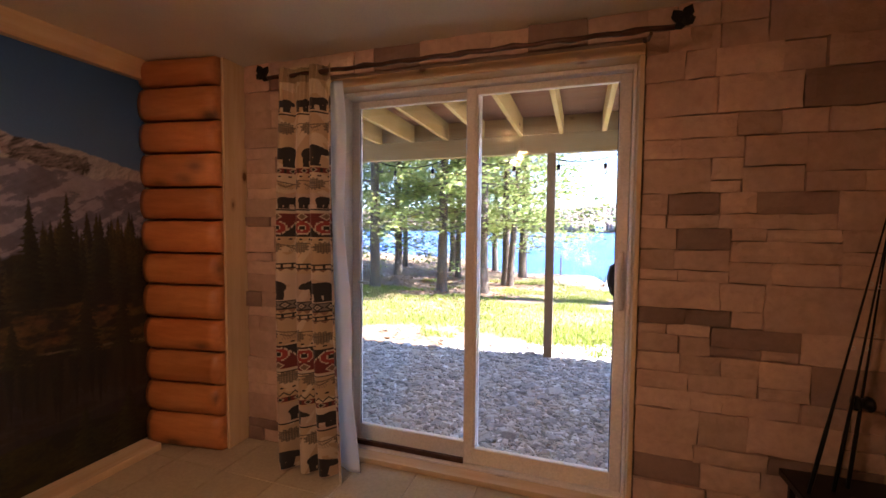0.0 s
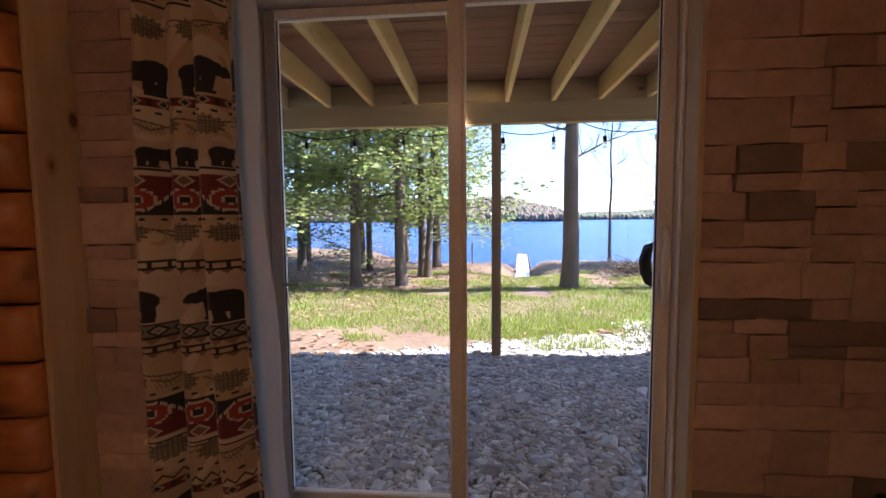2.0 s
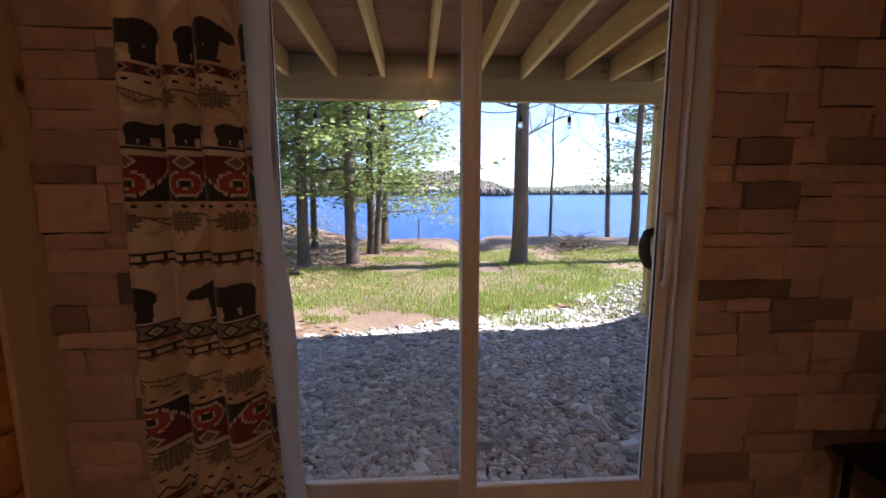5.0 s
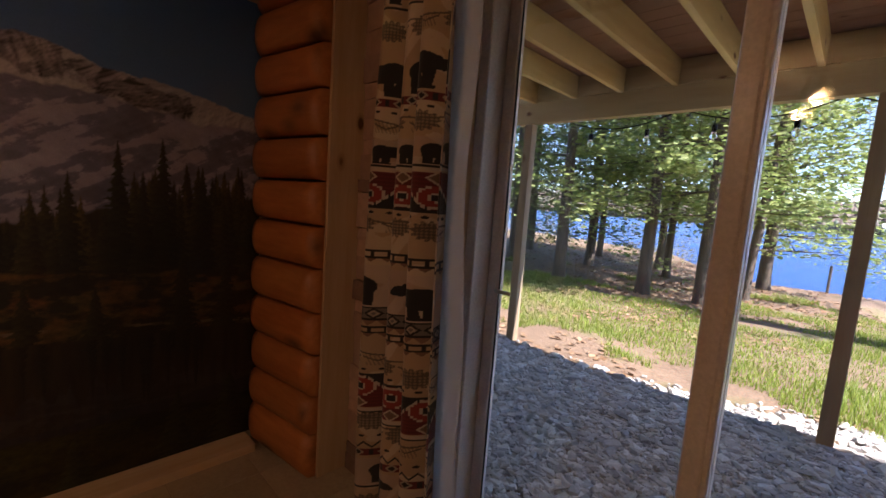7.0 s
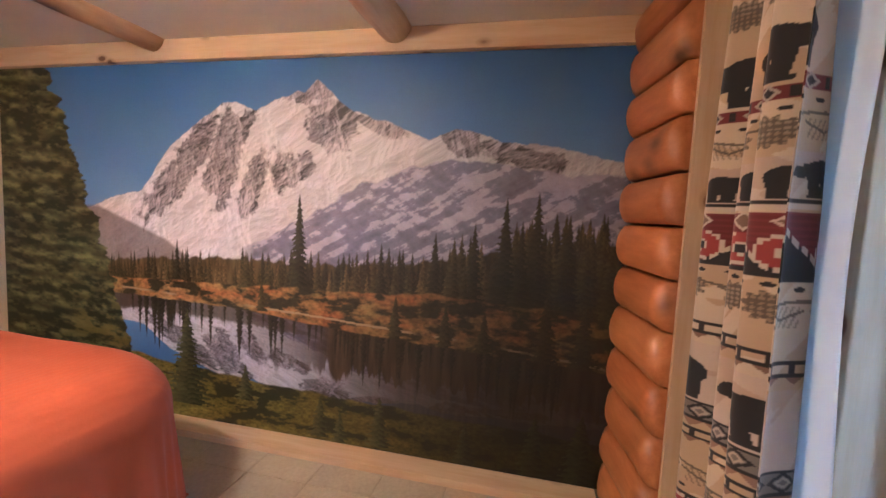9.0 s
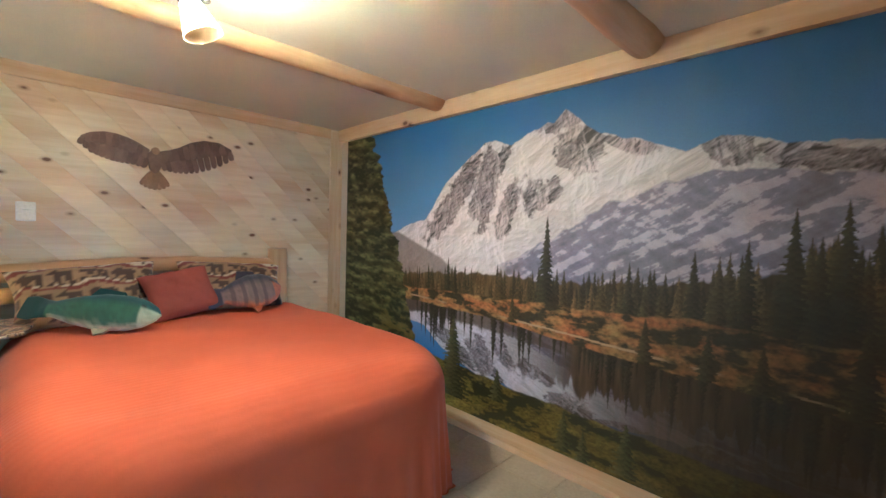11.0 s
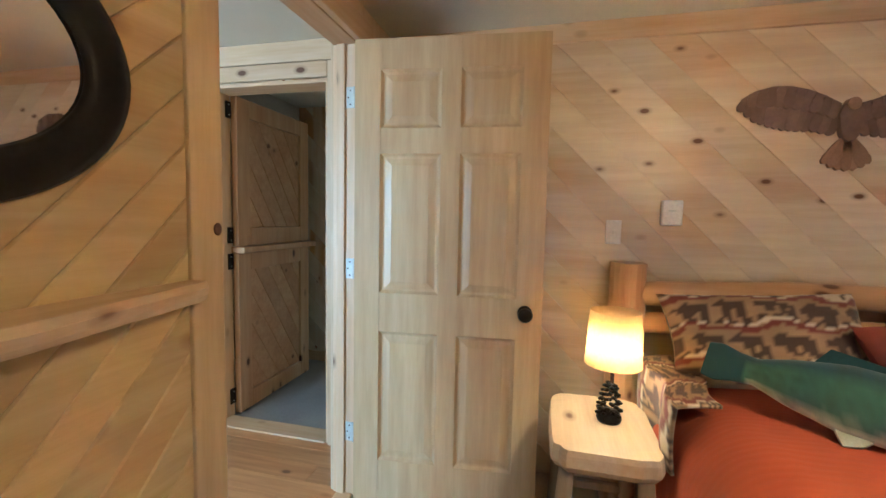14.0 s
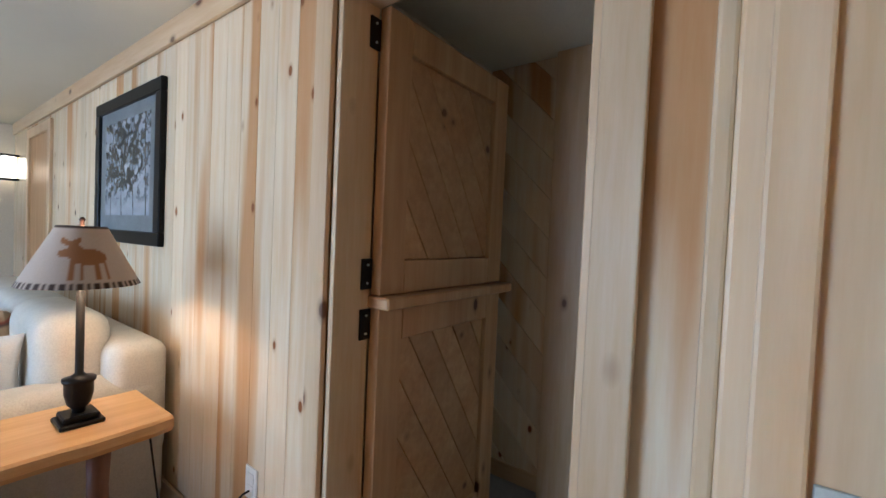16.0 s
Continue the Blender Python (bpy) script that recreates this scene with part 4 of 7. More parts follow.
nS, nZ = 250, 840
s_, z_ = np.meshgrid(np.linspace(0, 0.46, nS), np.linspace(0.015, 2.10, nZ))
cream, dark = np.array([0.44, 0.315, 0.195]), np.array([0.020, 0.018, 0.020])
red, grey = np.array([0.135, 0.022, 0.024]), np.array([0.085, 0.068, 0.052])
pale = np.array([0.50, 0.42, 0.33])
cl = np.ones((nZ, nS, 3)) * cream
cl = cl * (0.86 + 0.22 * cloud(s_ * 5, z_ * 9, 5, 3)[..., None])
cl = lay(cl, cloud(s_ * 9, z_ * 16 + 2 * np.sin(s_ * 14), 12, 3) > 0.56, (0.53, 0.42, 0.30))
for z0, z1 in ((1.385, 1.47), (0.90, 1.06), (0.265, 0.37)):
    cl = lay(cl, ((z_ > z0) & (z_ < z1)) * 0.35, (0.44, 0.34, 0.34))
for zc, sz in ((1.80, 0.038), (1.515, 0.036), (1.195, 0.036), (0.738, 0.040), (0.508, 0.040), (0.198, 0.042)):
    cl = lay(cl, cones(s_, z_, zc, sz, 0.155, zc * 3) * 0.93, grey)
for z0, z1, gap, sh, fl_ in ((1.88, 1.945, 0.02, 0.1, True), (1.605, 1.71, 0.035, 0.0, True), (1.393, 1.458, 0.02, 0.06, True), (0.922, 1.03, 0.10, 0.08, False), (0.274, 0.353, 0.04, 0.08, True), (0.018, 0.115, 0.07, 0.02, True)):
    cl = lay(cl, bears(s_, z_, z0, z1, gap, sh, fl_), dark)
for zz in (1.868, 1.59, 1.384, 0.262):
    cl = lay(cl, np.abs(z_ - zz) < 0.0035, dark)
for a, b in ((1.572, 1.598), (0.379, 0.404)):
    cl = lay(cl, (z_ > a) & (z_ < b), red)
    uu, vv = np.abs((s_ % 0.052) - 0.026), np.abs(z_ - (a + b) / 2)
    cl = lay(cl, (uu + vv < 0.015), pale * 0.7)
    cl = lay(cl, (uu + vv < 0.009), dark)
    cl = lay(cl, (uu > 0.022) & (vv < 0.010), dark)
for a, b, up in ((1.250, 1.369, 1), (0.558, 0.681, -1)):
    inside = (z_ > a) & (z_ < b)
    vv = (z_ - a) / (b - a) if up > 0 else (b - z_) / (b - a)
    uu = np.abs((s_ % 0.15) - 0.075) / 0.075
    cl = lay(cl, inside, red * (0.9 + 0.2 * (np.floor(z_ / 0.006) % 2))[..., None])
    cl = lay(cl, inside & (vv < 0.70 - 0.72 * np.abs(1 - uu)), dark)
    cl = lay(cl, inside & (np.abs(vv - 0.72 + 0.80 * np.abs(1 - uu)) < 0.05) & ((s_ % 0.012) < 0.008), pale)
    uq, vq = np.floor(uu * 15) / 15, np.floor(vv * 20) / 20
    ring = np.sqrt((uq * 0.075) ** 2 + ((vq - 0.36) * (b - a)) ** 2)
    cl = lay(cl, inside & (ring < 0.034), pale)
    cl = lay(cl, inside & (ring < 0.030), np.array([0.27, 0.04, 0.035]))
    cl = lay(cl, inside & (ring < 0.014), pale)
    cl = lay(cl, inside & (ring < 0.009), dark)
    cl = lay(cl, inside & (uu * 0.62 + np.abs(vv - 0.86) < 0.14), (0.17, 0.11, 0.07))
    cl = lay(cl, inside & (np.abs(uu * 0.62 + np.abs(vv - 0.86) - 0.15) < 0.025), pale)
    cl = lay(cl, inside & (vv < 0.07), dark)
    edge_z = b if up > 0 else a
    cl = lay(cl, np.abs(z_ - edge_z - up * 0.009) < 0.006, pale)
    cl = lay(cl, np.abs(z_ - edge_z - up * 0.018) < 0.0028, dark)
for zz in (1.556, 1.236, 0.696, 0.453):
    cl = lay(cl, (((s_ % 0.034) - 0.017) / 0.0065) ** 2 + ((z_ - zz) / 0.0045) ** 2 < 1, dark)
for a, b in ((1.086, 1.108), (0.826, 0.845)):
    cl = lay(cl, (np.abs(z_ - a) < 0.003) | (np.abs(z_ - b) < 0.003), dark)
    cl = lay(cl, (z_ > a) & (z_ < b) & ((s_ % 0.030) < 0.007), dark)
    tri = np.abs((s_ % 0.030) - 0.015) / 0.015
    cl = lay(cl, (z_ < a - 0.003) & (z_ > a - 0.018) & ((a - z_) / 0.016 < tri), (0.20, 0.115, 0.075))
inside = (z_ > 0.872) & (z_ < 0.914)
uu, vv = np.abs((s_ % 0.040) - 0.020) / 0.020, np.abs(z_ - 0.893) / 0.021
cl = lay(cl, inside, (0.17, 0.145, 0.125))
cl = lay(cl, inside & (np.abs(uu + vv - 0.8) < 0.16), dark)
cl = lay(cl, inside & (np.abs(uu + vv - 0.42) < 0.12), pale * 0.8)
cl = lay(cl, (np.abs(z_ - 0.872) < 0.003) | (np.abs(z_ - 0.914) < 0.003), dark)
tri = np.abs((s_ % 0.030) - 0.015) / 0.015
cl = lay(cl, (z_ < 0.868) & (z_ > 0.850) & ((0.868 - z_) / 0.018 < tri), (0.24, 0.14, 0.09))
cl = lay(cl, np.abs(z_ - 0.420 - 0.010 * (2 * np.abs(((s_ / 0.030) % 1) - 0.5) - 0.5) * 2) < 0.0035, dark)
cl = lay(cl, z_ > 2.03, cream * 0.6)
f_ = s_ / 0.46
drop = 1 - z_ / 2.06
xl, xr = -0.650 - 0.035 * np.sin(drop * 2.4), -0.315 + 0.075 * np.clip(drop, 0, 1) ** 1.6
fold = 0.85 * np.sin(f_ * 2 * np.pi * 3.6 + 0.8 + 0.25 * drop) * (0.018 + 0.018 * np.clip(drop * 3, 0, 1)) + 0.012 * np.sin(f_ * 2 * np.pi * 2.1 + 1.5 * drop + 2)
gather = 0.006 * np.sin(f_ * 2 * np.pi * 23) * np.clip((z_ - 1.9) / 0.12, 0, 1)
cx = xl + (xr - xl) * (f_ + 0.018 * np.sin(f_ * 2 * np.pi * 3.6 + 2.2))
curtain = new("curtain", sheet_mesh("curtain", cx, 2.475 + fold + gather, z_, cl, "cloth"))
sol = curtain.modifiers.new("thickness", "SOLIDIFY")
sol.thickness = 0.0025
tagged(curtain, "cream curtain with bears, pine cones and red bands", "curtain")
s2, z2 = np.meshgrid(np.linspace(0, 1, 40), np.linspace(0.03, 2.03, 90))
d2 = 1 - z2 / 2.03
M["lining"] = leafy("white_lining", (0.80, 0.80, 0.80), (0.74, 0.74, 0.75), 0.55)
lining = new("curtain_lining", sheet_mesh("curtain_lining", -0.62 + s2 * (0.335 + 0.085 * d2 ** 1.4 + 0.012 * np.sin(d2 * 14)), 2.545 - 0.032 * s2 ** 4 + 0.010 * np.sin(s2 * 20) + 0.008 * np.sin(d2 * 9), z2, None, "lining"))
sol = lining.modifiers.new("thickness", "SOLIDIFY")
sol.thickness = 0.002
tagged(lining, "thin white lining hanging behind the bear curtain", "curtain lining")
rod = thing("curtain_rod", None, None, "rustic brown metal curtain rod with leaf finials", "curtain rod")
bm = bmesh.new()
n_ = 40
tube(bm, [(-0.70 + 1.88 * i / n_, 2.475, 2.068 + 0.003 * math.sin(i * 1.7)) for i in range(n_ + 1)], [0.0105 + (0.004 if i % 5 == 2 else 0.0) for i in range(n_ + 1)], 10, 0.12)
part("pole", bm, "bronze", rod, smooth=True)
for x in (-0.70, 1.18):
    s = -1 if x < 0 else 1
    fin = bmesh.new()
    tube(fin, [(x, 2.475, 2.068), (x + s * 0.02, 2.475, 2.066), (x + s * 0.045, 2.475, 2.078)], [0.012, 0.013, 0.004], 8)
    fo = part("finial", fin, "black", rod, "black leaf finial", True)
    for a, L in ((62, 0.075), (118, 0.06), (20, 0.05)):
        lf = bmesh.new()
        d = Vector((s * math.cos(radians(a)), 0, math.sin(radians(a))))
        c0 = Vector((x + s * 0.02, 2.470, 2.072))
        q = Vector((-d.z, 0, d.x))
        ring = [c0 + d * L * t + q * w * k + Vector((0, -0.008 * math.sin(t * 3), 0)) for t, w, k in ((0, 0.003, -1), (0.3, 0.017, -1), (0.65, 0.02, -1), (1, 0.001, 0), (0.65, 0.02, 1), (0.3, 0.017, 1), (0, 0.003, 1))]
        top = [lf.verts.new(p + Vector((0, -0.003, 0))) for p in ring]
        bot = [lf.verts.new(p + Vector((0, 0.003, 0))) for p in ring]
        lf.faces.new(top)
        lf.faces.new(bot[::-1])
        for k in range(len(ring)):
            lf.faces.new((top[k], bot[k], bot[(k + 1) % len(ring)], top[(k + 1) % len(ring)]))
        part("leaf", lf, "black", fo)
for x in (-0.60, 1.10):
    bm = bmesh.new()
    tube(bm, [(x, 2.475, 2.052), (x, 2.55, 2.06), (x, 2.66, 2.10), (x, 2.692, 2.12)], 0.007, 8)
    part("bracket", bm, "bronze", rod)

# ---- bed ----
bed = thing("bed", None, None, "peeled log bed with a low arched headboard", "bed")
for x, r in ((0.795, 0.080), (-0.898, 0.078)):
    bm = bmesh.new()
    n_ = 12
    tube(bm, [(x + 0.004 * noise.noise((i, x, 0)), -1.395, 1.125 * i / n_) for i in range(n_ + 1)], [r * (1 + 0.05 * noise.noise((i * 0.7, x, 2))) * (0.97 if i == n_ else 1) for i in range(n_ + 1)], 20)
    part("post", bm, "bedlog_z", bed, smooth=False)
for zc, arch, r in ((1.0, 0.035, 0.053), (0.87, 0.02, 0.05)):
    bm = bmesh.new()
    n_ = 20
    tube(bm, [(0.76 - 1.62 * i / n_, -1.395, zc - 0.015 + arch * math.sin(math.pi * i / n_)) for i in range(n_ + 1)], [r * (1 + 0.10 * noise.noise((i * 0.45, zc * 7, 1))) for i in range(n_ + 1)], 16)
    part("rail", bm, "bedlog", bed, smooth=True)
for x in (0.56, -0.86):
    bm = bmesh.new()
    tube(bm, [(x, -1.35 + 1.70 * i / 10, 0.36) for i in range(11)], 0.06, 12)
    part("side_rail", bm, "bedlog", bed, smooth=True)
for x in (0.50, -0.80):
    bm = bmesh.new()
    tube(bm, [(x, 0.32, 0.0), (x, 0.32, 0.42)], 0.06, 12)
    part("leg", bm, "bedlog_z", bed, smooth=True)
bm = bmesh.new()
box(bm, -0.90, 0.60, -1.31, 0.42, 0.34, 0.64)
soften(bm, 0.05, 3)
part("mattress", bm, plain("mattress_cloth", (0.7, 0.68, 0.64)), bed, smooth=True)

# bedspread: falls over the edges and round the corners
x0, x1, ya, yb, rad, topz = -0.83, 0.535, -1.12, 0.52, 0.20, 0.70
gx, gy = np.meshgrid(np.linspace(x0 - 0.74, x1 + 0.74, 190), np.linspace(ya, yb + 0.74, 190))
ccx, ccy = np.clip(gx, x0 + 0.20, x1 - 0.20), np.clip(gy, ya, yb - 0.20)
dx, dy = gx - ccx, gy - ccy
dist = np.sqrt(dx ** 2 + dy ** 2) + 1e-9
nx, ny = dx / dist, dy / dist
d = np.maximum(dist - 0.20, 0)
along = np.arctan2(ny, nx) * 0.35 + (gx * np.abs(ny) + gy * np.abs(nx))
arc = np.minimum(d, rad * np.pi / 2) / rad
fall = np.maximum(d - rad * np.pi / 2, 0)
out = np.minimum(dist, 0.20) + rad * np.sin(arc) + fall * 0.07 + np.clip(fall * 2, 0, 1) * (0.016 * np.sin(along * 17) + 0.010 * np.sin(along * 39 + 1))
bx, by = ccx + nx * out, ccy + ny * out
sag = 0.012 * (cloud(gx * 2.4, gy * 2.4, 3, 4) - 0.5) + 0.004 * np.sin(gy * 9 + np.sin(gx * 3))
bz = np.maximum(topz - rad + rad * np.cos(arc) - fall + sag * (arc < 1.0) + 0.018 * np.exp(-((gy + 0.35) / 0.6) ** 2), 0.012)
m, n, l, bsdf = nodes_of("coral_quilt")
v = coords(n, l, (1, 1, 1), rnd=False)
c = ramp(n, l, tex(n, l, v, 2.5, 4), [(0.3, (0.47, 0.085, 0.017)), (0.7, (0.40, 0.070, 0.014))])
wv = n.new("ShaderNodeTexWave")
wv.bands_direction = "Y"
wv.inputs["Scale"].default_value, wv.inputs["Distortion"].default_value, wv.inputs["Detail"].default_value = 11.0, 3.5, 3
l.new(v, wv.inputs["Vector"])
fine_n = tex(n, l, v, 160, 3)
c = mixc(n, l, 0.10, c, ramp(n, l, wv.outputs[1], [(0.2, (0.7, 0.7, 0.7)), (0.7, (1, 1, 1))]), "MULTIPLY")
l.new(c, bsdf.inputs["Base Color"])
bsdf.inputs["Roughness"].default_value, bsdf.inputs["Sheen Weight"].default_value = 0.85, 0.05
b1, b2 = n.new("ShaderNodeBump"), n.new("ShaderNodeBump")
b1.inputs["Strength"].default_value, b1.inputs["Distance"].default_value = 0.18, 0.003
b2.inputs["Strength"].default_value, b2.inputs["Distance"].default_value = 0.3, 0.002
l.new(wv.outputs[1], b1.inputs["Height"])
l.new(fine_n, b2.inputs["Height"])
l.new(b1.outputs[0], b2.inputs["Normal"])
l.new(b2.outputs[0], bsdf.inputs["Normal"])
M["quilt"] = m
spread = new("bedspread", sheet_mesh("bedspread", bx, by, bz, None, "quilt"))
tagged(spread, "coral orange quilted bedspread draped to the floor", "bedspread")


def cushion(name, a, b, c, m, material, label, category, img=None):
    """A stuffed cushion, half sizes a, b, c, with pinched corners; img(u, v) paints its faces."""
    U, V = np.meshgrid(np.linspace(-1, 1, 44), np.linspace(-1, 1, 34))
    pin = 1 - 0.10 * (U ** 2) * (1 - V ** 2) - 0.10 * (V ** 2) * (1 - U ** 2)
    puff = np.clip((1 - U ** 4) * (1 - V ** 4), 0, 1) ** 0.42 * (1 + 0.35 * (cloud(U * 3 + 5, V * 3 + 5, 2, 4) - 0.5))
    ob = None
    for side in (-1, 1):
        col = img(U, V) if img else None
        me = sheet_mesh(name, U * a * pin * side, c * puff * (-side), V * b * pin, col, material)
        o = new(name if ob is None else "back_cover", me)
        if ob is None:
            o.matrix_world = m
            ob = tagged(o, label, category)
        else:
            o.parent = ob
    return ob


def bear_cloth(U, V):
    S, Z = (U + 1) * 0.35 + 0.10 * cloud(U * 2 + 7, V * 2, 4, 2), (V + 1) * 0.22 + 0.10 * (cloud(U * 2.5 + 3, V * 2 + 1, 9, 3) - 0.5)
    c_ = np.ones((*U.shape, 3)) * np.array([0.40, 0.26, 0.135]) * (0.5 + 0.6 * cloud(U * 4, V * 4, 14, 3)[..., None])
    for k, z0 in enumerate((0.02, 0.16, 0.30)):
        c_ = lay(c_, bears(S, Z, z0, z0 + 0.075, 0.02, 0.05 * k), (0.07, 0.042, 0.034))
        c_ = lay(c_, np.abs(Z - z0 - 0.098) < 0.010, (0.16, 0.035, 0.028))
        c_ = lay(c_, np.abs(Z - z0 - 0.116) < 0.006, (0.60, 0.50, 0.36))
        c_ = lay(c_, (np.abs(Z - z0 - 0.128) < 0.008) & ((S % 0.05) < 0.03), (0.06, 0.035, 0.028))
    return c_


cushion("pillow", 0.36, 0.20, 0.10, pose(0.33, -1.20, 0.855, 30, 3, 4), "cloth", "patterned bear pillow leaning on the headboard", "pillow", bear_cloth)
cushion("pillow", 0.36, 0.20, 0.10, pose(-0.48, -1.20, 0.850, 34, -4, -5), "cloth", "patterned bear pillow leaning on the headboard", "pillow", bear_cloth)
M["rust"] = plain("rust_cloth", (0.27, 0.06, 0.035), (0.21, 0.045, 0.028), 6, 0.9, bump=0.4, fine=320)
cushion("pillow", 0.20, 0.17, 0.075, pose(-0.10, -1.00, 0.860, 38, 9, 4), "rust", "plain rust red cushion between fish pillows", "cushion")


def fish(name, length, height, m, label, back_c, side_c, belly_c, stripes):
    """A stuffed toy fish along +x: body, tail and fins; its mouth at the far end."""
    U, V = np.meshgrid(np.linspace(0, 1, 60), np.linspace(0, 2 * np.pi, 28))
    prof = np.interp(U, [0, 0.06, 0.14, 0.22, 0.35, 0.55, 0.75, 0.88, 0.96, 1.0], [0.30, 0.34, 0.26, 0.22, 0.36, 0.50, 0.50, 0.38, 0.22, 0.02]) * height
    flat = np.interp(U, [0, 0.12, 0.22, 0.4, 0.6, 0.85, 1.0], [0.010, 0.014, 0.035, 0.065, 0.075, 0.055, 0.004])
    X = U * length
    Zc = prof * np.sin(V)
    Yc = flat * np.cos(V)
    col = np.ones((*U.shape, 3)) * np.asarray(side_c)
    t_ = np.sin(V)
    col = lay(col, np.clip((t_ - 0.15) / 0.4, 0, 1), back_c)
    col = lay(col, np.clip((-t_ - 0.78 + 0.30 * (cloud(U * 14, V * 5, 6, 3) - 0.5)) / 0.25, 0, 1) * (U > 0.2), belly_c)
    col = lay(col, (U > 0.86) * np.clip((0.35 - t_) / 0.2, 0, 1) * 0.8, np.asarray(belly_c) * 0.9)
    col = col * (0.7 + 0.6 * cloud(U * 40, V * 12, 8, 3)[..., None])
    if stripes:
        col = lay(col, (np.sin(U * 46) > 0.35) * (U > 0.2) * (U < 0.82) * 0.5, np.asarray(back_c) * 0.6)
    col = lay(col, ((U * length - 0.87 * length) ** 2 + (Zc - 0.14 * height) ** 2 < 0.012 ** 2), (0.02, 0.02, 0.02))
    col = lay(col, U < 0.17, np.asarray(back_c) * 0.9)
    ob = new(name, sheet_mesh(name, X, Yc, Zc, col, "cloth"))
    ob.matrix_world = m
    tagged(ob, label, "fish pillow")
    for nm, a, b, up, cc in (("dorsal_fin", 0.42, 0.72, 1, back_c), ("belly_fin", 0.52, 0.68, -1, belly_c)):
        bm = bmesh.new()
        pts = [(a * length, 0.40 * height * up), ((a + 0.05) * length, 0.68 * height * up), (b * length - 0.05 * length, 0.60 * height * up), (b * length, 0.42 * height * up)]
        f_a = [bm.verts.new((x, -0.010, z)) for x, z in pts]
        f_b = [bm.verts.new((x, 0.010, z)) for x, z in pts]
        bm.faces.new(f_a)
        bm.faces.new(f_b[::-1])
        for k in range(4):
            bm.faces.new((f_a[k], f_b[k], f_b[(k + 1) % 4], f_a[(k + 1) % 4]))
        part(nm, bm, plain(nm + "_cloth_" + name, cc, None, 20, 0.9, bump=0.3), ob)
    return ob


d = Vector((0.085, -0.60, 0.80)) - Vector((0.62, -0.93, 0.855))
ang = math.degrees(math.atan2(d.y, d.x))
fish("bass_pillow", d.length, 0.20, pose(0.62, -0.93, 0.855, -38, math.degrees(-math.asin(d.z / d.length)), ang), "green and white stuffed bass pillow on the bedspread", (0.010, 0.045, 0.052), (0.045, 0.105, 0.065), (0.46, 0.48, 0.34), False)
fish("sunfish_pillow", 0.50, 0.25, pose(-0.225, -0.93, 0.815, -36, -6, 180), "striped orange bellied stuffed sunfish pillow", (0.045, 0.045, 0.075), (0.17, 0.125, 0.12), (0.46, 0.13, 0.04), True)

# folded edge of the patterned sheet beside the pillows
U, V = np.meshgrid(np.linspace(0, 1, 40), np.linspace(0, 1, 40))
ang = U * 1.9
fx = 0.60 + 0.15 * np.sin(ang) + 0.02 * np.sin(V * 9)
fz = 0.725 + 0.02 * np.cos(ang) - np.maximum(ang - 1.2, 0) * 0.30
fy = -1.30 + V * 0.50 + 0.03 * U
shc = bear_cloth(U * 2 - 1, V * 2 - 1)
fold_ob = new("sheet_fold", sheet_mesh("sheet_fold", fx, fy, fz, shc, "cloth"))
sol = fold_ob.modifiers.new("thickness", "SOLIDIFY")
sol.thickness = 0.012
tagged(fold_ob, "patterned bed sheet folded over the mattress edge", "bed sheet")

# ---- nightstand and bedside lamp ----
stand = thing("nightstand", None, None, "rustic nightstand of a pale slab on log legs", "nightstand")
bm = bmesh.new()
ring = []
for k in range(36):
    a = 2 * math.pi * k / 36
    cx_, cy_ = math.copysign(abs(math.cos(a)) ** 0.35, math.cos(a)), math.copysign(abs(math.sin(a)) ** 0.35, math.sin(a))
    ring.append((0.938 + 0.187 * cx_ + 0.010 * noise.noise((k * 0.5, 1, 1)), -0.985 + 0.245 * cy_ + 0.016 * noise.noise((k * 0.5, 4, 1))))
lv = [[bm.verts.new((0.938 + (x - 0.938) * s, -0.985 + (y + 0.985) * s, z)) for x, y in ring] for z, s in ((0.475, 0.93), (0.50, 1.0), (0.537, 0.99), (0.555, 0.965))]
for a, b in zip(lv, lv[1:]):
    for k in range(36):
        bm.faces.new((a[k], a[(k + 1) % 36], b[(k + 1) % 36], b[k]))
bm.faces.new(lv[0][::-1])
bm.faces.new(lv[-1])
part("top", bm, wood("pale_slab", (0.66, 0.54, 0.36), (0.56, 0.42, 0.25), "y", knot_scale=5), stand)
for sx, sy in ((1, 1), (1, -1), (-1, 1), (-1, -1)):
    bm = bmesh.new()
    tube(bm, [(0.938 + sx * 0.125, -0.985 + sy * 0.175, 0.485), (0.938 + sx * 0.14, -0.985 + sy * 0.19, 0.25), (0.938 + sx * 0.15, -0.985 + sy * 0.205, 0.0)], [0.026, 0.030, 0.032], 12, 0.06)
    part("leg", bm, "lumber_z", stand, smooth=True)
bm = bmesh.new()
box(bm, 0.81, 1.06, -1.195, -1.165, 0.17, 0.20)
part("stretcher", bm, "lumber_z", stand)

M["shade"], sn, sl, sb = nodes_of("lamp_shade_cloth")
stn, smx = sn.new("ShaderNodeBsdfTranslucent"), sn.new("ShaderNodeMixShader")
sc_ = ramp(sn, sl, tex(sn, sl, coords(sn, sl, (1, 1, 1)), 60, 3), [(0.3, (0.80, 0.61, 0.34)), (0.7, (0.72, 0.53, 0.28))])
sl.new(sc_, stn.inputs[0])
sl.new(sc_, sb.inputs["Base Color"])
sb.inputs["Roughness"].default_value = 0.9
smx.inputs[0].default_value = 0.8
sl.new(sb.outputs[0], smx.inputs[1])
sl.new(stn.outputs[0], smx.inputs[2])
sl.new(smx.outputs[0], sn["Material Output"].inputs[0])


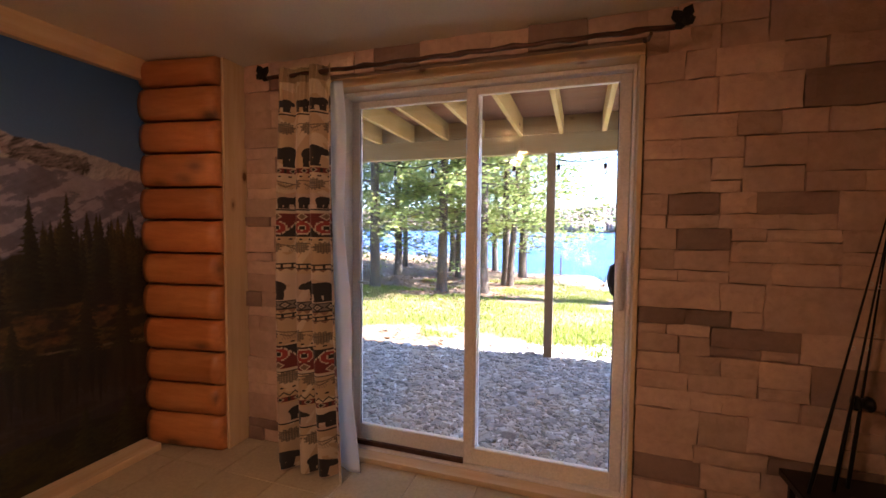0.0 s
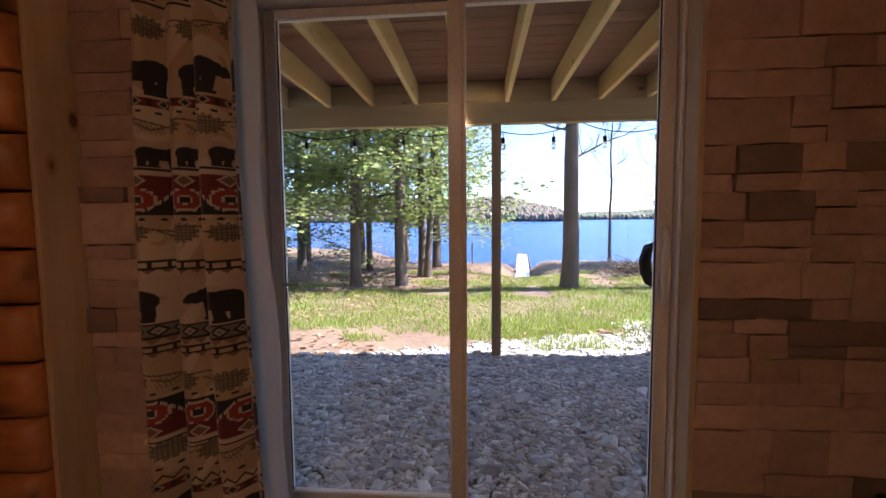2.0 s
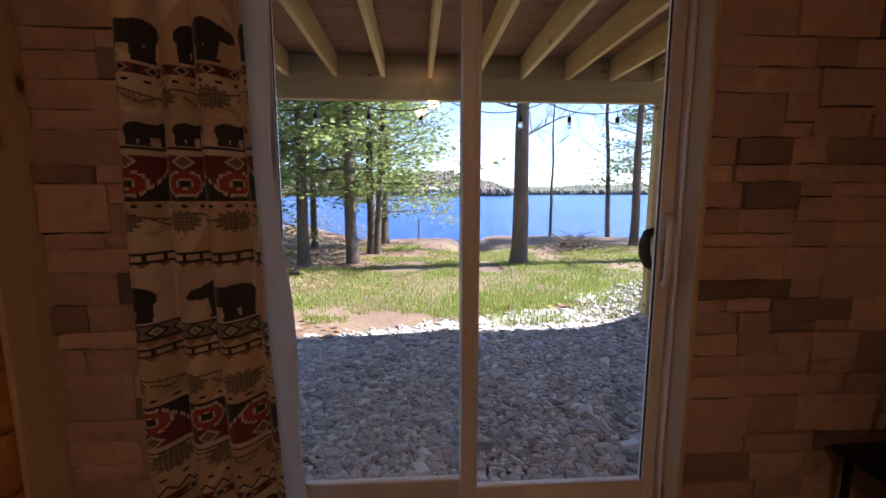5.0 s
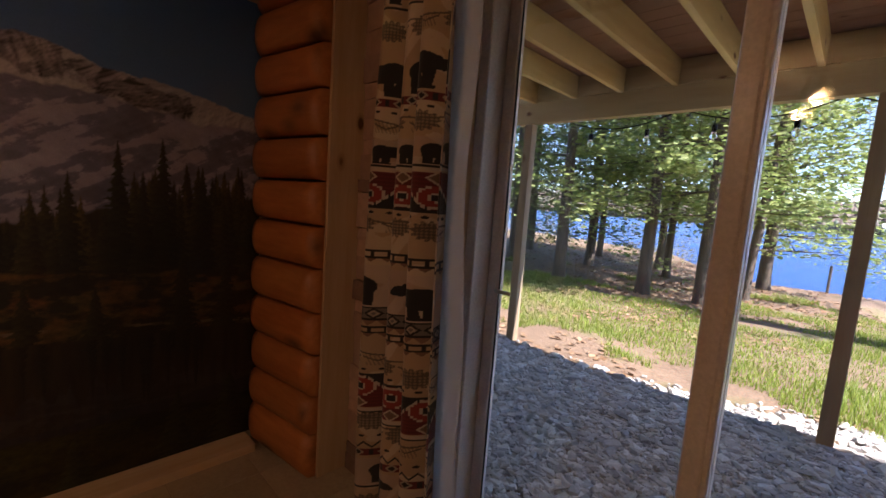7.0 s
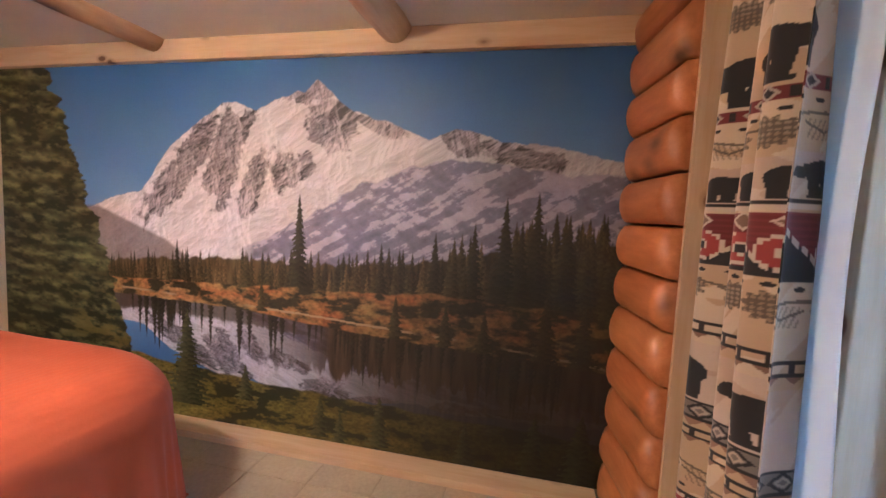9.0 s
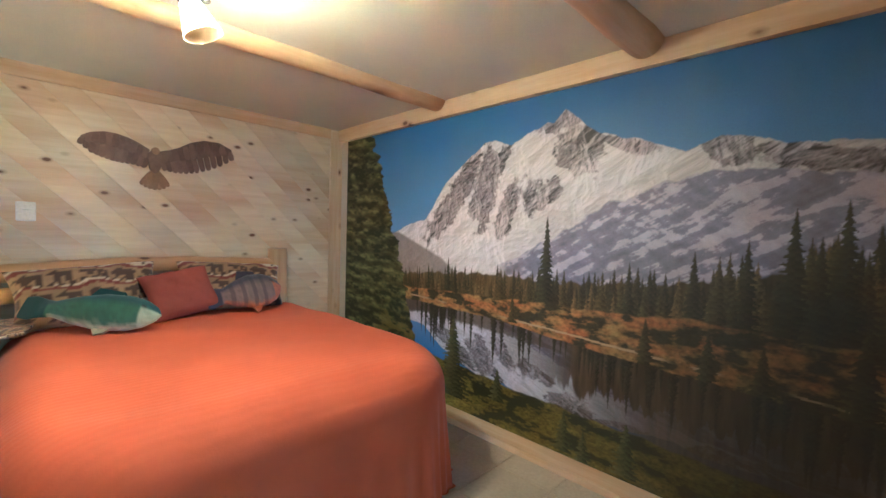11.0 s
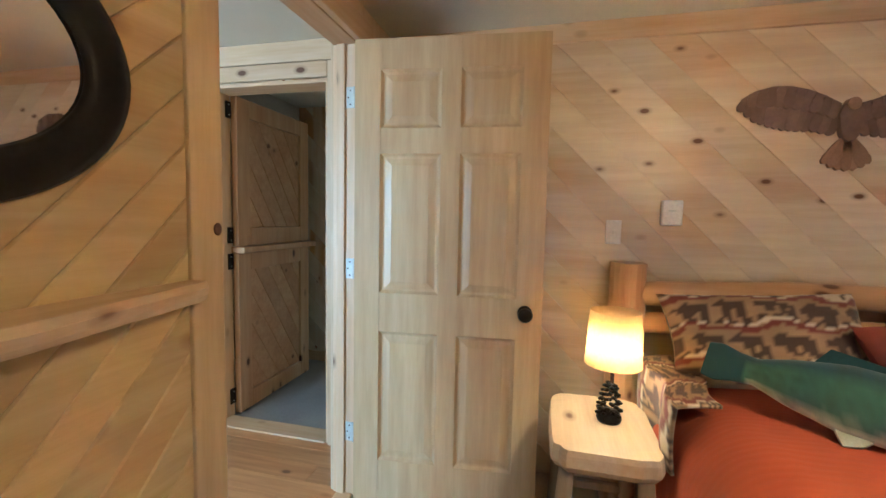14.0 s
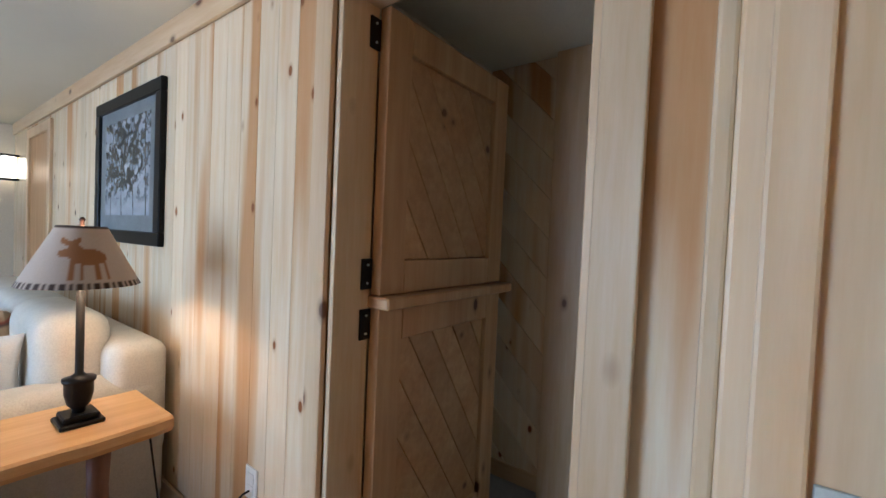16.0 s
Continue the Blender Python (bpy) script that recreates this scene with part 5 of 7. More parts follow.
M["frosted"], sn, sl, sb = nodes_of("frosted_shade_glass")
stn, smx, stp = sn.new("ShaderNodeBsdfTranslucent"), sn.new("ShaderNodeMixShader"), sn.new("ShaderNodeBsdfTransparent")
stn.inputs[0].default_value = (0.95, 0.85, 0.65, 1)
stp.inputs[0].default_value = (0.95, 0.88, 0.74, 1)
smx.inputs[0].default_value = 0.55
sl.new(stn.outputs[0], smx.inputs[1])
sl.new(stp.outputs[0], smx.inputs[2])
sl.new(smx.outputs[0], sn["Material Output"].inputs[0])


def shade_mesh(r0, z0, r1, z1, x, y, steps=40, tilt=None):
    bm = bmesh.new()
    rings = []
    for r, z in ((r0, z0), (r0 * 0.7 + r1 * 0.3, z0 * 0.7 + z1 * 0.3), (r0 * 0.35 + r1 * 0.65, z0 * 0.35 + z1 * 0.65), (r1, z1), (r1 - 0.002, z1), (r0 - 0.002, z0)):
        rings.append([bm.verts.new((r * math.cos(2 * math.pi * k / steps), r * math.sin(2 * math.pi * k / steps), z)) for k in range(steps)])
    for a, b in zip(rings, rings[1:] + rings[:1]):
        for k in range(steps):
            bm.faces.new((a[k], a[(k + 1) % steps], b[(k + 1) % steps], b[k]))
    bmesh.ops.transform(bm, matrix=Matrix.Translation((x, y, 0)) if tilt is None else tilt, verts=bm.verts[:])
    return bm


bl = thing("table_lamp", None, None, "lit bedside lamp with a dark pine cone base", "table lamp")
part("shade", shade_mesh(0.102, 0.775, 0.090, 0.978, 0.90, -1.01), "shade", bl, "glowing cream cloth shade", True)
bm = bmesh.new()
lathe(bm, [(0.042, 0.555), (0.046, 0.567), (0.040, 0.585), (0.030, 0.595)], 20, Matrix.Translation((0.905, -1.01, 0)))
base_ = part("base", bm, "black", bl, "dark carved base", True)
random.seed(3)
for k in range(46):
    a, z = k * 2.4, 0.583 + 0.0026 * k
    r = 0.040 * (1 - (k / 60) ** 1.5)
    bm = bmesh.new()
    bmesh.ops.create_icosphere(bm, subdivisions=1, radius=0.013)
    bmesh.ops.transform(bm, matrix=Matrix.Translation((0.905 + r * math.cos(a), -1.01 + r * math.sin(a), z)) @ Matrix.Rotation(a, 4, "Z") @ Matrix.Diagonal((1.1, 0.9, 0.5, 1)), verts=bm.verts[:])
    part("scale", bm, "black", base_)
bm = bmesh.new()
tube(bm, [(0.90, -1.01, 0.67), (0.90, -1.01, 0.80)], 0.007, 8)
part("stem", bm, "bronze", bl)
bm = bmesh.new()
bmesh.ops.create_uvsphere(bm, u_segments=16, v_segments=10, radius=0.022)
bmesh.ops.transform(bm, matrix=Matrix.Translation((0.90, -1.01, 0.82)), verts=bm.verts[:])
part("bulb", bm, glowing("warm_bulb", (1.0, 0.72, 0.42), 6.0), bl, "glowing bulb", True)

# ---- eagle, thermostat and switch on the headboard wall ----
eagle = thing("eagle_carving", None, None, "brown carved wooden eagle hung on the wall", "wall carving")


def flat_shape(pts, y, depth, material, name, parent, soft=0.004):
    bm = bmesh.new()
    fa = [bm.verts.new((x, y + depth, z)) for x, z in pts]
    fb = [bm.verts.new((x, y, z)) for x, z in pts]
    bm.faces.new(fa)
    for k in range(len(fa)):
        bm.faces.new((fb[k], fb[(k + 1) % len(fa)], fa[(k + 1) % len(fa)], fa[k]))
    bmesh.ops.triangulate(bm, faces=bm.faces[:])
    return part(name, bm, material, parent)


M["feather"] = plain("dark_stained_wood", (0.235, 0.145, 0.105), (0.165, 0.10, 0.075), 14, 0.55, bump=0.4, fine=50, rnd=0.30)
M["feather_pale"] = plain("tan_stained_wood", (0.36, 0.22, 0.125), (0.29, 0.17, 0.095), 14, 0.55, bump=0.3, rnd=0.18)


def along_line(line, t):
    """The point a share t along a run of points."""
    k = min(int(t * (len(line) - 1)), len(line) - 2)
    return Vector(line[k]).lerp(Vector(line[k + 1]), t * (len(line) - 1) - k)


def plume(a, b, w, y, depth, material):
    """One carved feather from a to b, round at its tip."""
    d_ = (b - a)
    q_ = Vector((-d_.y, d_.x)).normalized() * w
    pts = [a + d_ * t + q_ * k for t, k in ((0, -0.6), (0.5, -1.0), (0.85, -0.9), (0.96, -0.5), (1.0, 0.1), (0.95, 0.7), (0.8, 1.0), (0.4, 1.0), (0, 0.6))]
    flat_shape([(p.x, p.y) for p in pts], y, depth, material, "feather", eagle)


for lead, trail in ((((-0.02, 1.822), (0.04, 1.858), (0.10, 1.885), (0.165, 1.902), (0.231, 1.905), (0.30, 1.888), (0.352, 1.856)), ((0.02, 1.69), (0.08, 1.705), (0.14, 1.708), (0.19, 1.714), (0.245, 1.730), (0.295, 1.752), (0.350, 1.80))),
                    (((-0.08, 1.820), (-0.14, 1.838), (-0.20, 1.866), (-0.27, 1.912), (-0.36, 1.944), (-0.47, 1.945), (-0.560, 1.905)), ((-0.115, 1.685), (-0.18, 1.676), (-0.25, 1.678), (-0.32, 1.692), (-0.40, 1.722), (-0.48, 1.762), (-0.565, 1.82)))):
    outline = [Vector(p) for p in lead] + [Vector(p).lerp(Vector(q), 0.45) for p, q in zip(trail[::-1], lead[::-1])]
    flat_shape([(p.x, p.y) for p in outline], YS, 0.010, "feather", "wing", eagle)
    for k in range(13):
        t = k / 12
        a, b = along_line(lead, max(0.0, t * 0.97)), along_line(trail, t)
        plume(a.lerp(b, 0.30), b, 0.020, YS + 0.002 + 0.0012 * (k % 3), 0.009, "feather")
    for k in range(10):
        t = 0.05 + k / 11
        a, b = along_line(lead, t), along_line(trail, t)
        plume(a.lerp(b, 0.04), a.lerp(b, 0.52), 0.021, YS + 0.008 + 0.0012 * (k % 3), 0.008, "feather")
for k in range(7):
    a_ = radians(-42 + 14 * k)
    b = Vector((-0.05 + 0.125 * math.sin(a_), 1.665 - 0.125 * math.cos(a_)))
    plume(Vector((-0.05, 1.69)), b, 0.019, YS + 0.002 + 0.0015 * (k % 2), 0.012, "feather_pale")
flat_shape([(-0.048 + 0.046 * math.cos(a) * (1.0 if math.sin(a) > 0 else 0.85), 1.745 + 0.085 * math.sin(a)) for a in [2 * math.pi * k / 20 for k in range(20)]], YS, 0.030, "feather", "body", eagle)
flat_shape([(-0.050 + 0.024 * math.cos(a), 1.815 + 0.026 * math.sin(a)) for a in [2 * math.pi * k / 14 for k in range(14)]], YS, 0.036, "feather_pale", "head", eagle)
th = thing("thermostat", None, None, "small white thermostat box on the pine wall", "thermostat")
bar("body", "plastic", th, 0.560, 0.648, YS, YS + 0.030, 1.295, 1.412, 0.006)
bar("dial", "steel", th, 0.590, 0.620, YS + 0.030, YS + 0.032, 1.36, 1.366, 0.0, "thin grey slot")
sw = thing("light_switch", None, None, "white wall switch partly hidden by bedpost", "light switch")
bar("plate", "plastic", sw, 0.815, 0.885, YS, YS + 0.007, 1.20, 1.315, 0.002)
bar("toggle", "plastic", sw, 0.845, 0.857, YS + 0.007, YS + 0.017, 1.25, 1.27, 0.002)

# ---- ceiling lamp ----
cl_ = thing("ceiling_lamp", None, None, "small black ceiling lamp with two glass shades", "ceiling lamp")
bm = bmesh.new()
lathe(bm, [(0.062, CZ - 0.022), (0.062, CZ - 0.006), (0.055, CZ)], 28, Matrix.Translation((0.225, 0.575, 0)))
part("base", bm, "black", cl_, "round black ceiling plate", True)
M["glow_glass"] = glowing("frosted_glass", (1.0, 0.74, 0.42), 14.0)
for x, y, z, rx, ry in ((0.174, 0.462, 1.945, 10, 20), (0.275, 0.665, 1.985, 14, 16)):
    bm = bmesh.new()
    tube(bm, [(0.225 + (x - 0.225) * 0.4, 0.575 + (y - 0.575) * 0.4, CZ - 0.02), (x, y, z + 0.16), (x, y, z + 0.115)], [0.012, 0.016, 0.022], 12)
    part("arm", bm, "black", cl_, smooth=True)
    b_ = shade_mesh(0.062, 0.0, 0.030, 0.12, 0, 0, 24, pose(x, y, z, rx, ry))
    part("shade", b_, "frosted", cl_, "glowing frosted glass shade", True)
    bm = bmesh.new()
    lathe(bm, [(0.033, 0.110), (0.034, 0.122), (0.022, 0.138), (0.001, 0.142)], 20, pose(x, y, z, rx, ry))
    part("cap", bm, "black", cl_, "small black shade cap", True)
    bm = bmesh.new()
    bmesh.ops.create_uvsphere(bm, u_segments=14, v_segments=8, radius=0.024)
    bmesh.ops.transform(bm, matrix=pose(x, y, z + 0.06), verts=bm.verts[:])
    part("bulb", bm, "glow_glass", cl_, "glowing bulb", True)

# ---- six-panel bedroom door ----
leaf = thing("door_leaf", None, None, "open six-panel pine door with black knob", "door")
leaf.matrix_world = pose(1.972, -1.062, 0, 0, 0, 185.2)
W, T_ = 0.805, 0.035
cols, rows_p = ((0.112, 0.372), (0.452, 0.700)), ((0.225, 0.81), (0.98, 1.575), (1.68, 1.92))
bm = bmesh.new()
for a, b in ((0, cols[0][0]), (cols[0][1], cols[1][0]), (cols[1][1], W)):
    box(bm, a, b, -T_, 0, 0.012, 2.045)
zz = [0.012] + [z for r in rows_p for z in r] + [2.045]
for a, b in zip(zz[::2], zz[1::2]):
    for c0, c1 in cols:
        box(bm, c0, c1, -T_ + 0.0015, -0.0015, a, b)
part("frame", bm, "door_wood", leaf)
for c0, c1 in cols:
    for r0, r1 in rows_p:
        bm = bmesh.new()
        for yy, sg in ((-T_, 1), (0.0, -1)):
            prev = None
            for ins, dep in ((0.0, 0.001), (0.012, 0.011), (0.020, 0.012), (0.050, 0.004), (0.052, 0.004)):
                q = [bm.verts.new((x, yy + sg * dep, z)) for x, z in ((c0 + ins, r0 + ins), (c1 - ins, r0 + ins), (c1 - ins, r1 - ins), (c0 + ins, r1 - ins))]
                if prev:
                    for k in range(4):
                        bm.faces.new((prev[k], prev[(k + 1) % 4], q[(k + 1) % 4], q[k]))
                prev = q
            bm.faces.new(prev)
        part("panel", bm, "door_wood", leaf)
for yy, s in ((-T_, -1), (0.0, 1)):
    bm = bmesh.new()
    lathe(bm, [(0.030, 0), (0.030, 0.006), (0.012, 0.012), (0.012, 0.03), (0.026, 0.038), (0.030, 0.052), (0.024, 0.064), (0.004, 0.068)], 22, Matrix.Translation((0.735, yy, 0.926)) @ Matrix.Rotation(radians(90 if s < 0 else -90), 4, "X"))
    part("knob", bm, "black", leaf, "round black door knob", True)
for z in (1.826, 1.073, 0.310):
    hg = thing("hinge", None, None, "pale steel door hinge with three screws", "hinge", "door hinges")
    hg.location = (0, 0, z)
    bar("plate", "steel", hg, XE + 0.012, XE + 0.046, DOOR[0], DOOR[0] + 0.0035, -0.045, 0.045, 0.001)
    bm = bmesh.new()
    tube(bm, [(XE + 0.006, DOOR[0] + 0.004, -0.046), (XE + 0.006, DOOR[0] + 0.004, 0.046)], 0.006, 10)
    part("knuckle", bm, "steel", hg, smooth=True)
    for dz in (-0.03, 0.0, 0.03):
        bm = bmesh.new()
        tube(bm, [(XE + 0.03 + (0.006 if dz == 0 else -0.004), DOOR[0] + 0.003, dz), (XE + 0.03 + (0.006 if dz == 0 else -0.004), DOOR[0] + 0.0048, dz)], 0.004, 8)
        part("screw", bm, "bronze", hg)

# ---- dutch door ----
dd = thing("dutch_door", None, None, "brown stained dutch door with slanting boards, open", "dutch door")
X0, X1 = 3.045, 3.09
for nm, za, zb in (("lower_leaf", 0.012, 1.055), ("upper_leaf", 1.10, 2.032)):
    ya, yb = -2.415, -1.612
    bm = bmesh.new()
    for a in ((yb - 0.115, yb, za, zb), (ya, ya + 0.115, za, zb), (ya + 0.115, yb - 0.115, za, za + 0.115), (ya + 0.115, yb - 0.115, zb - 0.115, zb)):
        box(bm, X0, X1, *a)
    soften(bm, 0.003, 1)
    lf = part(nm, bm, "dutch_wood", dd)
    place = lambda u, v, d_: Vector((X0 + 0.028 - d_, u, v))
    planking(lf, [(ya + 0.115, yb - 0.115, za + 0.115, zb - 0.115)], 57, 0.115, "dutch_diag", place, 0.012, "board", 0.05)
    bm = bmesh.new()
    box(bm, X0 + 0.029, X1 - 0.002, ya + 0.11, yb - 0.11, za + 0.11, zb - 0.11)
    part("back_panel", bm, "dutch_wood", lf)
    for z in ((za + 0.07, zb - 0.09) if nm == "upper_leaf" else (za + 0.12, zb - 0.05)):
        hb = bar("hinge", "black", lf, 3.080, 3.089, -1.609, -1.565, z - 0.05, z + 0.05, 0.002, "black iron hinge")
        for k in (-0.03, 0.03):
            bm = bmesh.new()
            tube(bm, [(3.081, -1.587, z + k), (3.076, -1.587, z + k)], 0.004, 8)
            part("stud", bm, "steel", dd)
bar("ledge", "dutch_wood", dd, X0 - 0.05, X1 + 0.005, -2.45, -1.600, 1.056, 1.097, 0.006)
trim("trim_closet_corner", "pine_z", 2.72, 2.90, -2.68, -2.63, 0, CZ, "pale grey pine corner boards")
trim("baseboard_closet", "pine_x", 2.90, 3.29, -2.682, -2.668, 0, 0.09, "pale pine baseboard")

# ---- mirror and shelf on the honey pine wall ----
mi = thing("wall_mirror", None, None, "oval mirror in a wide black frame", "mirror")
cy_, cz_, a_, b_ = 0.285, 1.555, 0.325, 0.25
bm = bmesh.new()
rings = []
for k in range(56):
    t = 2 * math.pi * k / 56
    row = []
    for j in range(12):
        q = 2 * math.pi * j / 12
        s = 1 - (0.040 - 0.040 * math.cos(q)) / 0.30
        row.append(bm.verts.new((XE - 0.016 - 0.016 * math.sin(q), cy_ + a_ * s * math.cos(t), cz_ + b_ * (1 - (0.040 - 0.040 * math.cos(q)) / 0.245) * math.sin(t))))
    rings.append(row)
for k in range(56):
    for j in range(12):
        bm.faces.new((rings[k][j], rings[k][(j + 1) % 12], rings[(k + 1) % 56][(j + 1) % 12], rings[(k + 1) % 56][j]))
part("frame", bm, "black", mi, "wide black frame", True)
bm = bmesh.new()
f1 = [bm.verts.new((XE - 0.012, cy_ + 0.255 * math.cos(2 * math.pi * k / 48), cz_ + 0.185 * math.sin(2 * math.pi * k / 48))) for k in range(48)]
bm.faces.new(f1)
r_ = bmesh.ops.extrude_face_region(bm, geom=bm.faces[:])
bmesh.ops.translate(bm, verts=[v for v in r_["geom"] if isinstance(v, bmesh.types.BMVert)], vec=(0.008, 0, 0))
part("mirror_glass", bm, "mirror", mi, "clear mirror glass")
sh = thing("wall_shelf", None, None, "live-edge pine shelf on the pine wall", "shelf")
bm = bmesh.new()
n_ = 30
secs = []
for i in range(n_ + 1):
    y = -0.185 + 1.35 * i / n_
    dpt = 0.055 + 0.075 * min(1, (i / 9)) + 0.014 * noise.noise((i * 0.35, 2, 2))
    zt = 1.150 + 0.003 * noise.noise((i * 0.3, 5, 2))
    secs.append([bm.verts.new(p) for p in ((XE, y, zt), (XE - dpt * 0.9, y, zt), (XE - dpt, y, zt - 0.014), (XE - dpt * 0.94, y, zt - 0.032), (XE - dpt * 0.85, y, zt - 0.046), (XE, y, zt - 0.046))])
for a, b in zip(secs, secs[1:]):
    for k in range(6):
        bm.faces.new((a[k], a[(k + 1) % 6], b[(k + 1) % 6], b[k]))
bm.faces.new(secs[0])
bm.faces.new(secs[-1][::-1])
part("board", bm, "pine_y", sh, smooth=False)
bar("bracket", "pine_z", sh, XE - 0.07, XE, 0.55, 0.58, 1.0, 1.103, 0.003)

# ---- fishing rods in the stone corner ----
rack = thing("rod_rack", None, None, "low black rack holding fishing rods", "rod rack")
bar("shelf", "black", rack, 1.63, 1.97, 2.30, 2.62, 0.335, 0.365, 0.004)
for x, y in ((1.65, 2.33), (1.93, 2.33), (1.65, 2.57), (1.93, 2.57)):
    bar("leg", "black", rack, x, x + 0.02, y, y + 0.02, 0, 0.335, 0.002)
bar("shelf", "black", rack, 1.64, 1.96, 2.32, 2.60, 0.06, 0.085, 0.003)
for k, (xa, xb, zb_, yy) in enumerate(((1.66, 1.93, 1.62, 2.46), (1.75, 1.945, 1.60, 2.50), (1.81, 1.965, 1.70, 2.54), (1.90, 1.972, 1.66, 2.48))):
    fr = thing("fishing_rod", None, None, "thin black fishing rod standing in the rack", "fishing rod", "fishing rods in the rack")
    bm = bmesh.new()
    a, b = Vector((xa, yy, 0.365)), Vector((xb, yy + 0.10, zb_))
    tube(bm, [a.lerp(b, t) for t in (0.0, 0.15, 0.3, 0.6, 1.0)], [0.007, 0.007, 0.004, 0.003, 0.002], 8)
    part("rod", bm, "black", fr, smooth=True)
    for t in (0.42, 0.6, 0.78):
        p = a.lerp(b, t)
        bm = bmesh.new()
        tube(bm, [p + Vector((0.008 + 0.007 * math.cos(q), 0, 0.007 * math.sin(q))) for q in [k2 * math.pi / 4 for k2 in range(9)]], 0.0012, 6)
        part("line_guide", bm, "steel", fr)
    if k < 2:
        continue
    p = a.lerp(b, 0.24)
    bm = bmesh.new()
    lathe(bm, [(0.004, -0.03), (0.026, -0.026), (0.028, -0.015), (0.018, -0.012), (0.018, 0.012), (0.028, 0.015), (0.026, 0.026), (0.004, 0.03)], 16, Matrix.Translation(p + Vector((-0.012, -0.03, 0))) @ Matrix.Rotation(radians(90), 4, "Y"))
    part("reel", bm, "black", fr, "small black reel", True)

# ---- living room ----
pic = thing("framed_picture", None, None, "black framed print of snowy woods", "picture")
for a in ((4.345, 5.335, 1.195, 1.262), (4.345, 5.335, 1.938, 2.005), (4.345, 4.412, 1.262, 1.938), (5.268, 5.335, 1.262, 1.938)):
    bar("frame", "black", pic, a[0], a[1], LY, LY + 0.028, a[2], a[3], 0.004)
bar("mat", plain("grey_mat", (0.20, 0.22, 0.23), None, 8, 0.8), pic, 4.412, 5.268, LY + 0.004, LY + 0.012, 1.262, 1.938, 0)
pu, pv = np.meshgrid(np.linspace(4.50, 5.18, 120), np.linspace(1.345, 1.87, 96))
pi_ = np.ones((*pu.shape, 3)) * np.array([0.42, 0.46, 0.52])
pn = cloud(pu * 20, pv * 26, 6, 5) + 0.25 * np.exp(-((pu - 4.80) / 0.22) ** 2 - ((pv - 1.68) / 0.14) ** 2)
pi_ = pi_ * (0.55 + 0.5 * cloud(pu * 9, pv * 14, 16, 4))[..., None]
pi_ = lay(pi_, np.clip((pn - 0.50) / 0.05, 0, 1) * np.clip((pv - 1.40) / 0.08, 0, 1), (0.030, 0.038, 0.042))
pi_ = lay(pi_, np.clip((cloud(pu * 44, pv * 40, 26, 4) - 0.56) / 0.05, 0, 1) * 0.6, (0.34, 0.38, 0.44))
for k in range(4):
    xc = 4.56 + 0.17 * k
    pi_ = lay(pi_, np.abs(pu - xc - 0.012 * np.sin(pv * 8 + k)) < 0.004, (0.04, 0.042, 0.045))
me = sheet_mesh("print", pu, np.full_like(pu, LY + 0.014), pv, pi_, "print")
o = new("print", me)
o.parent = pic
o["label"] = "grey blue print of snowy woods"

so = thing("sofa", None, None, "cream plaid sofa standing along the pine wall", "sofa")
M["plaid"] = plain("cream_plaid_cloth", (0.60, 0.57, 0.50), (0.52, 0.49, 0.43), 9, 0.95, bump=0.5, fine=160)


def rounded(name, a, r, parent, material, label="", segs=4):
    bm = bmesh.new()
    box(bm, *a)
    soften(bm, r, segs)
    return part(name, bm, material, parent, label, True)


rounded("base", (4.14, 6.25, -1.40, -0.50, 0.05, 0.30), 0.03, so, "plaid")
rounded("arm", (4.12, 4.36, -1.41, -0.48, 0.05, 0.66), 0.07, so, "plaid")
rounded("arm", (6.05, 6.28, -1.41, -0.48, 0.05, 0.66), 0.07, so, "plaid")
rounded("back", (4.125, 6.26, -1.415, -1.20, 0.28, 0.80), 0.06, so, "plaid")
for k in range(3):
    x = 4.37 + 0.56 * k
    rounded("seat_cushion", (x, x + 0.555, -1.15, -0.47, 0.30, 0.47), 0.05, so, "plaid")
    rounded("back_cushion", (x - 0.12, x + 0.50, -1.25, -1.00, 0.46, 0.93), 0.09, so, "plaid")
M["white_cloth"] = plain("white_cotton", (0.78, 0.79, 0.80), (0.72, 0.73, 0.75), 5, 0.9, bump=0.3, fine=260)
cushion("throw_pillow", 0.21, 0.19, 0.08, pose(4.50, -0.80, 0.655, -12, 0, 78), "white_cloth", "plain white throw pillow on the sofa", "cushion")


def rust_pattern(U, V):
    c_ = np.ones((*U.shape, 3)) * np.array([0.46, 0.30, 0.15])
    zig = np.abs(((U * 2.5) % 1) - 0.5) * 2
    c_ = lay(c_, np.abs(((V * 1.8) % 1) - 0.5 - 0.4 * (zig - 0.5)) < 0.13, (0.27, 0.06, 0.03))
    return lay(c_, np.abs(((V * 3.6) % 1) - 0.5) < 0.06, (0.12, 0.07, 0.04))


cushion("throw_pillow", 0.22, 0.21, 0.08, pose(5.0, -0.95, 0.68, -14, 0, 20), "cloth", "tan and rust patterned throw pillow", "cushion", rust_pattern)

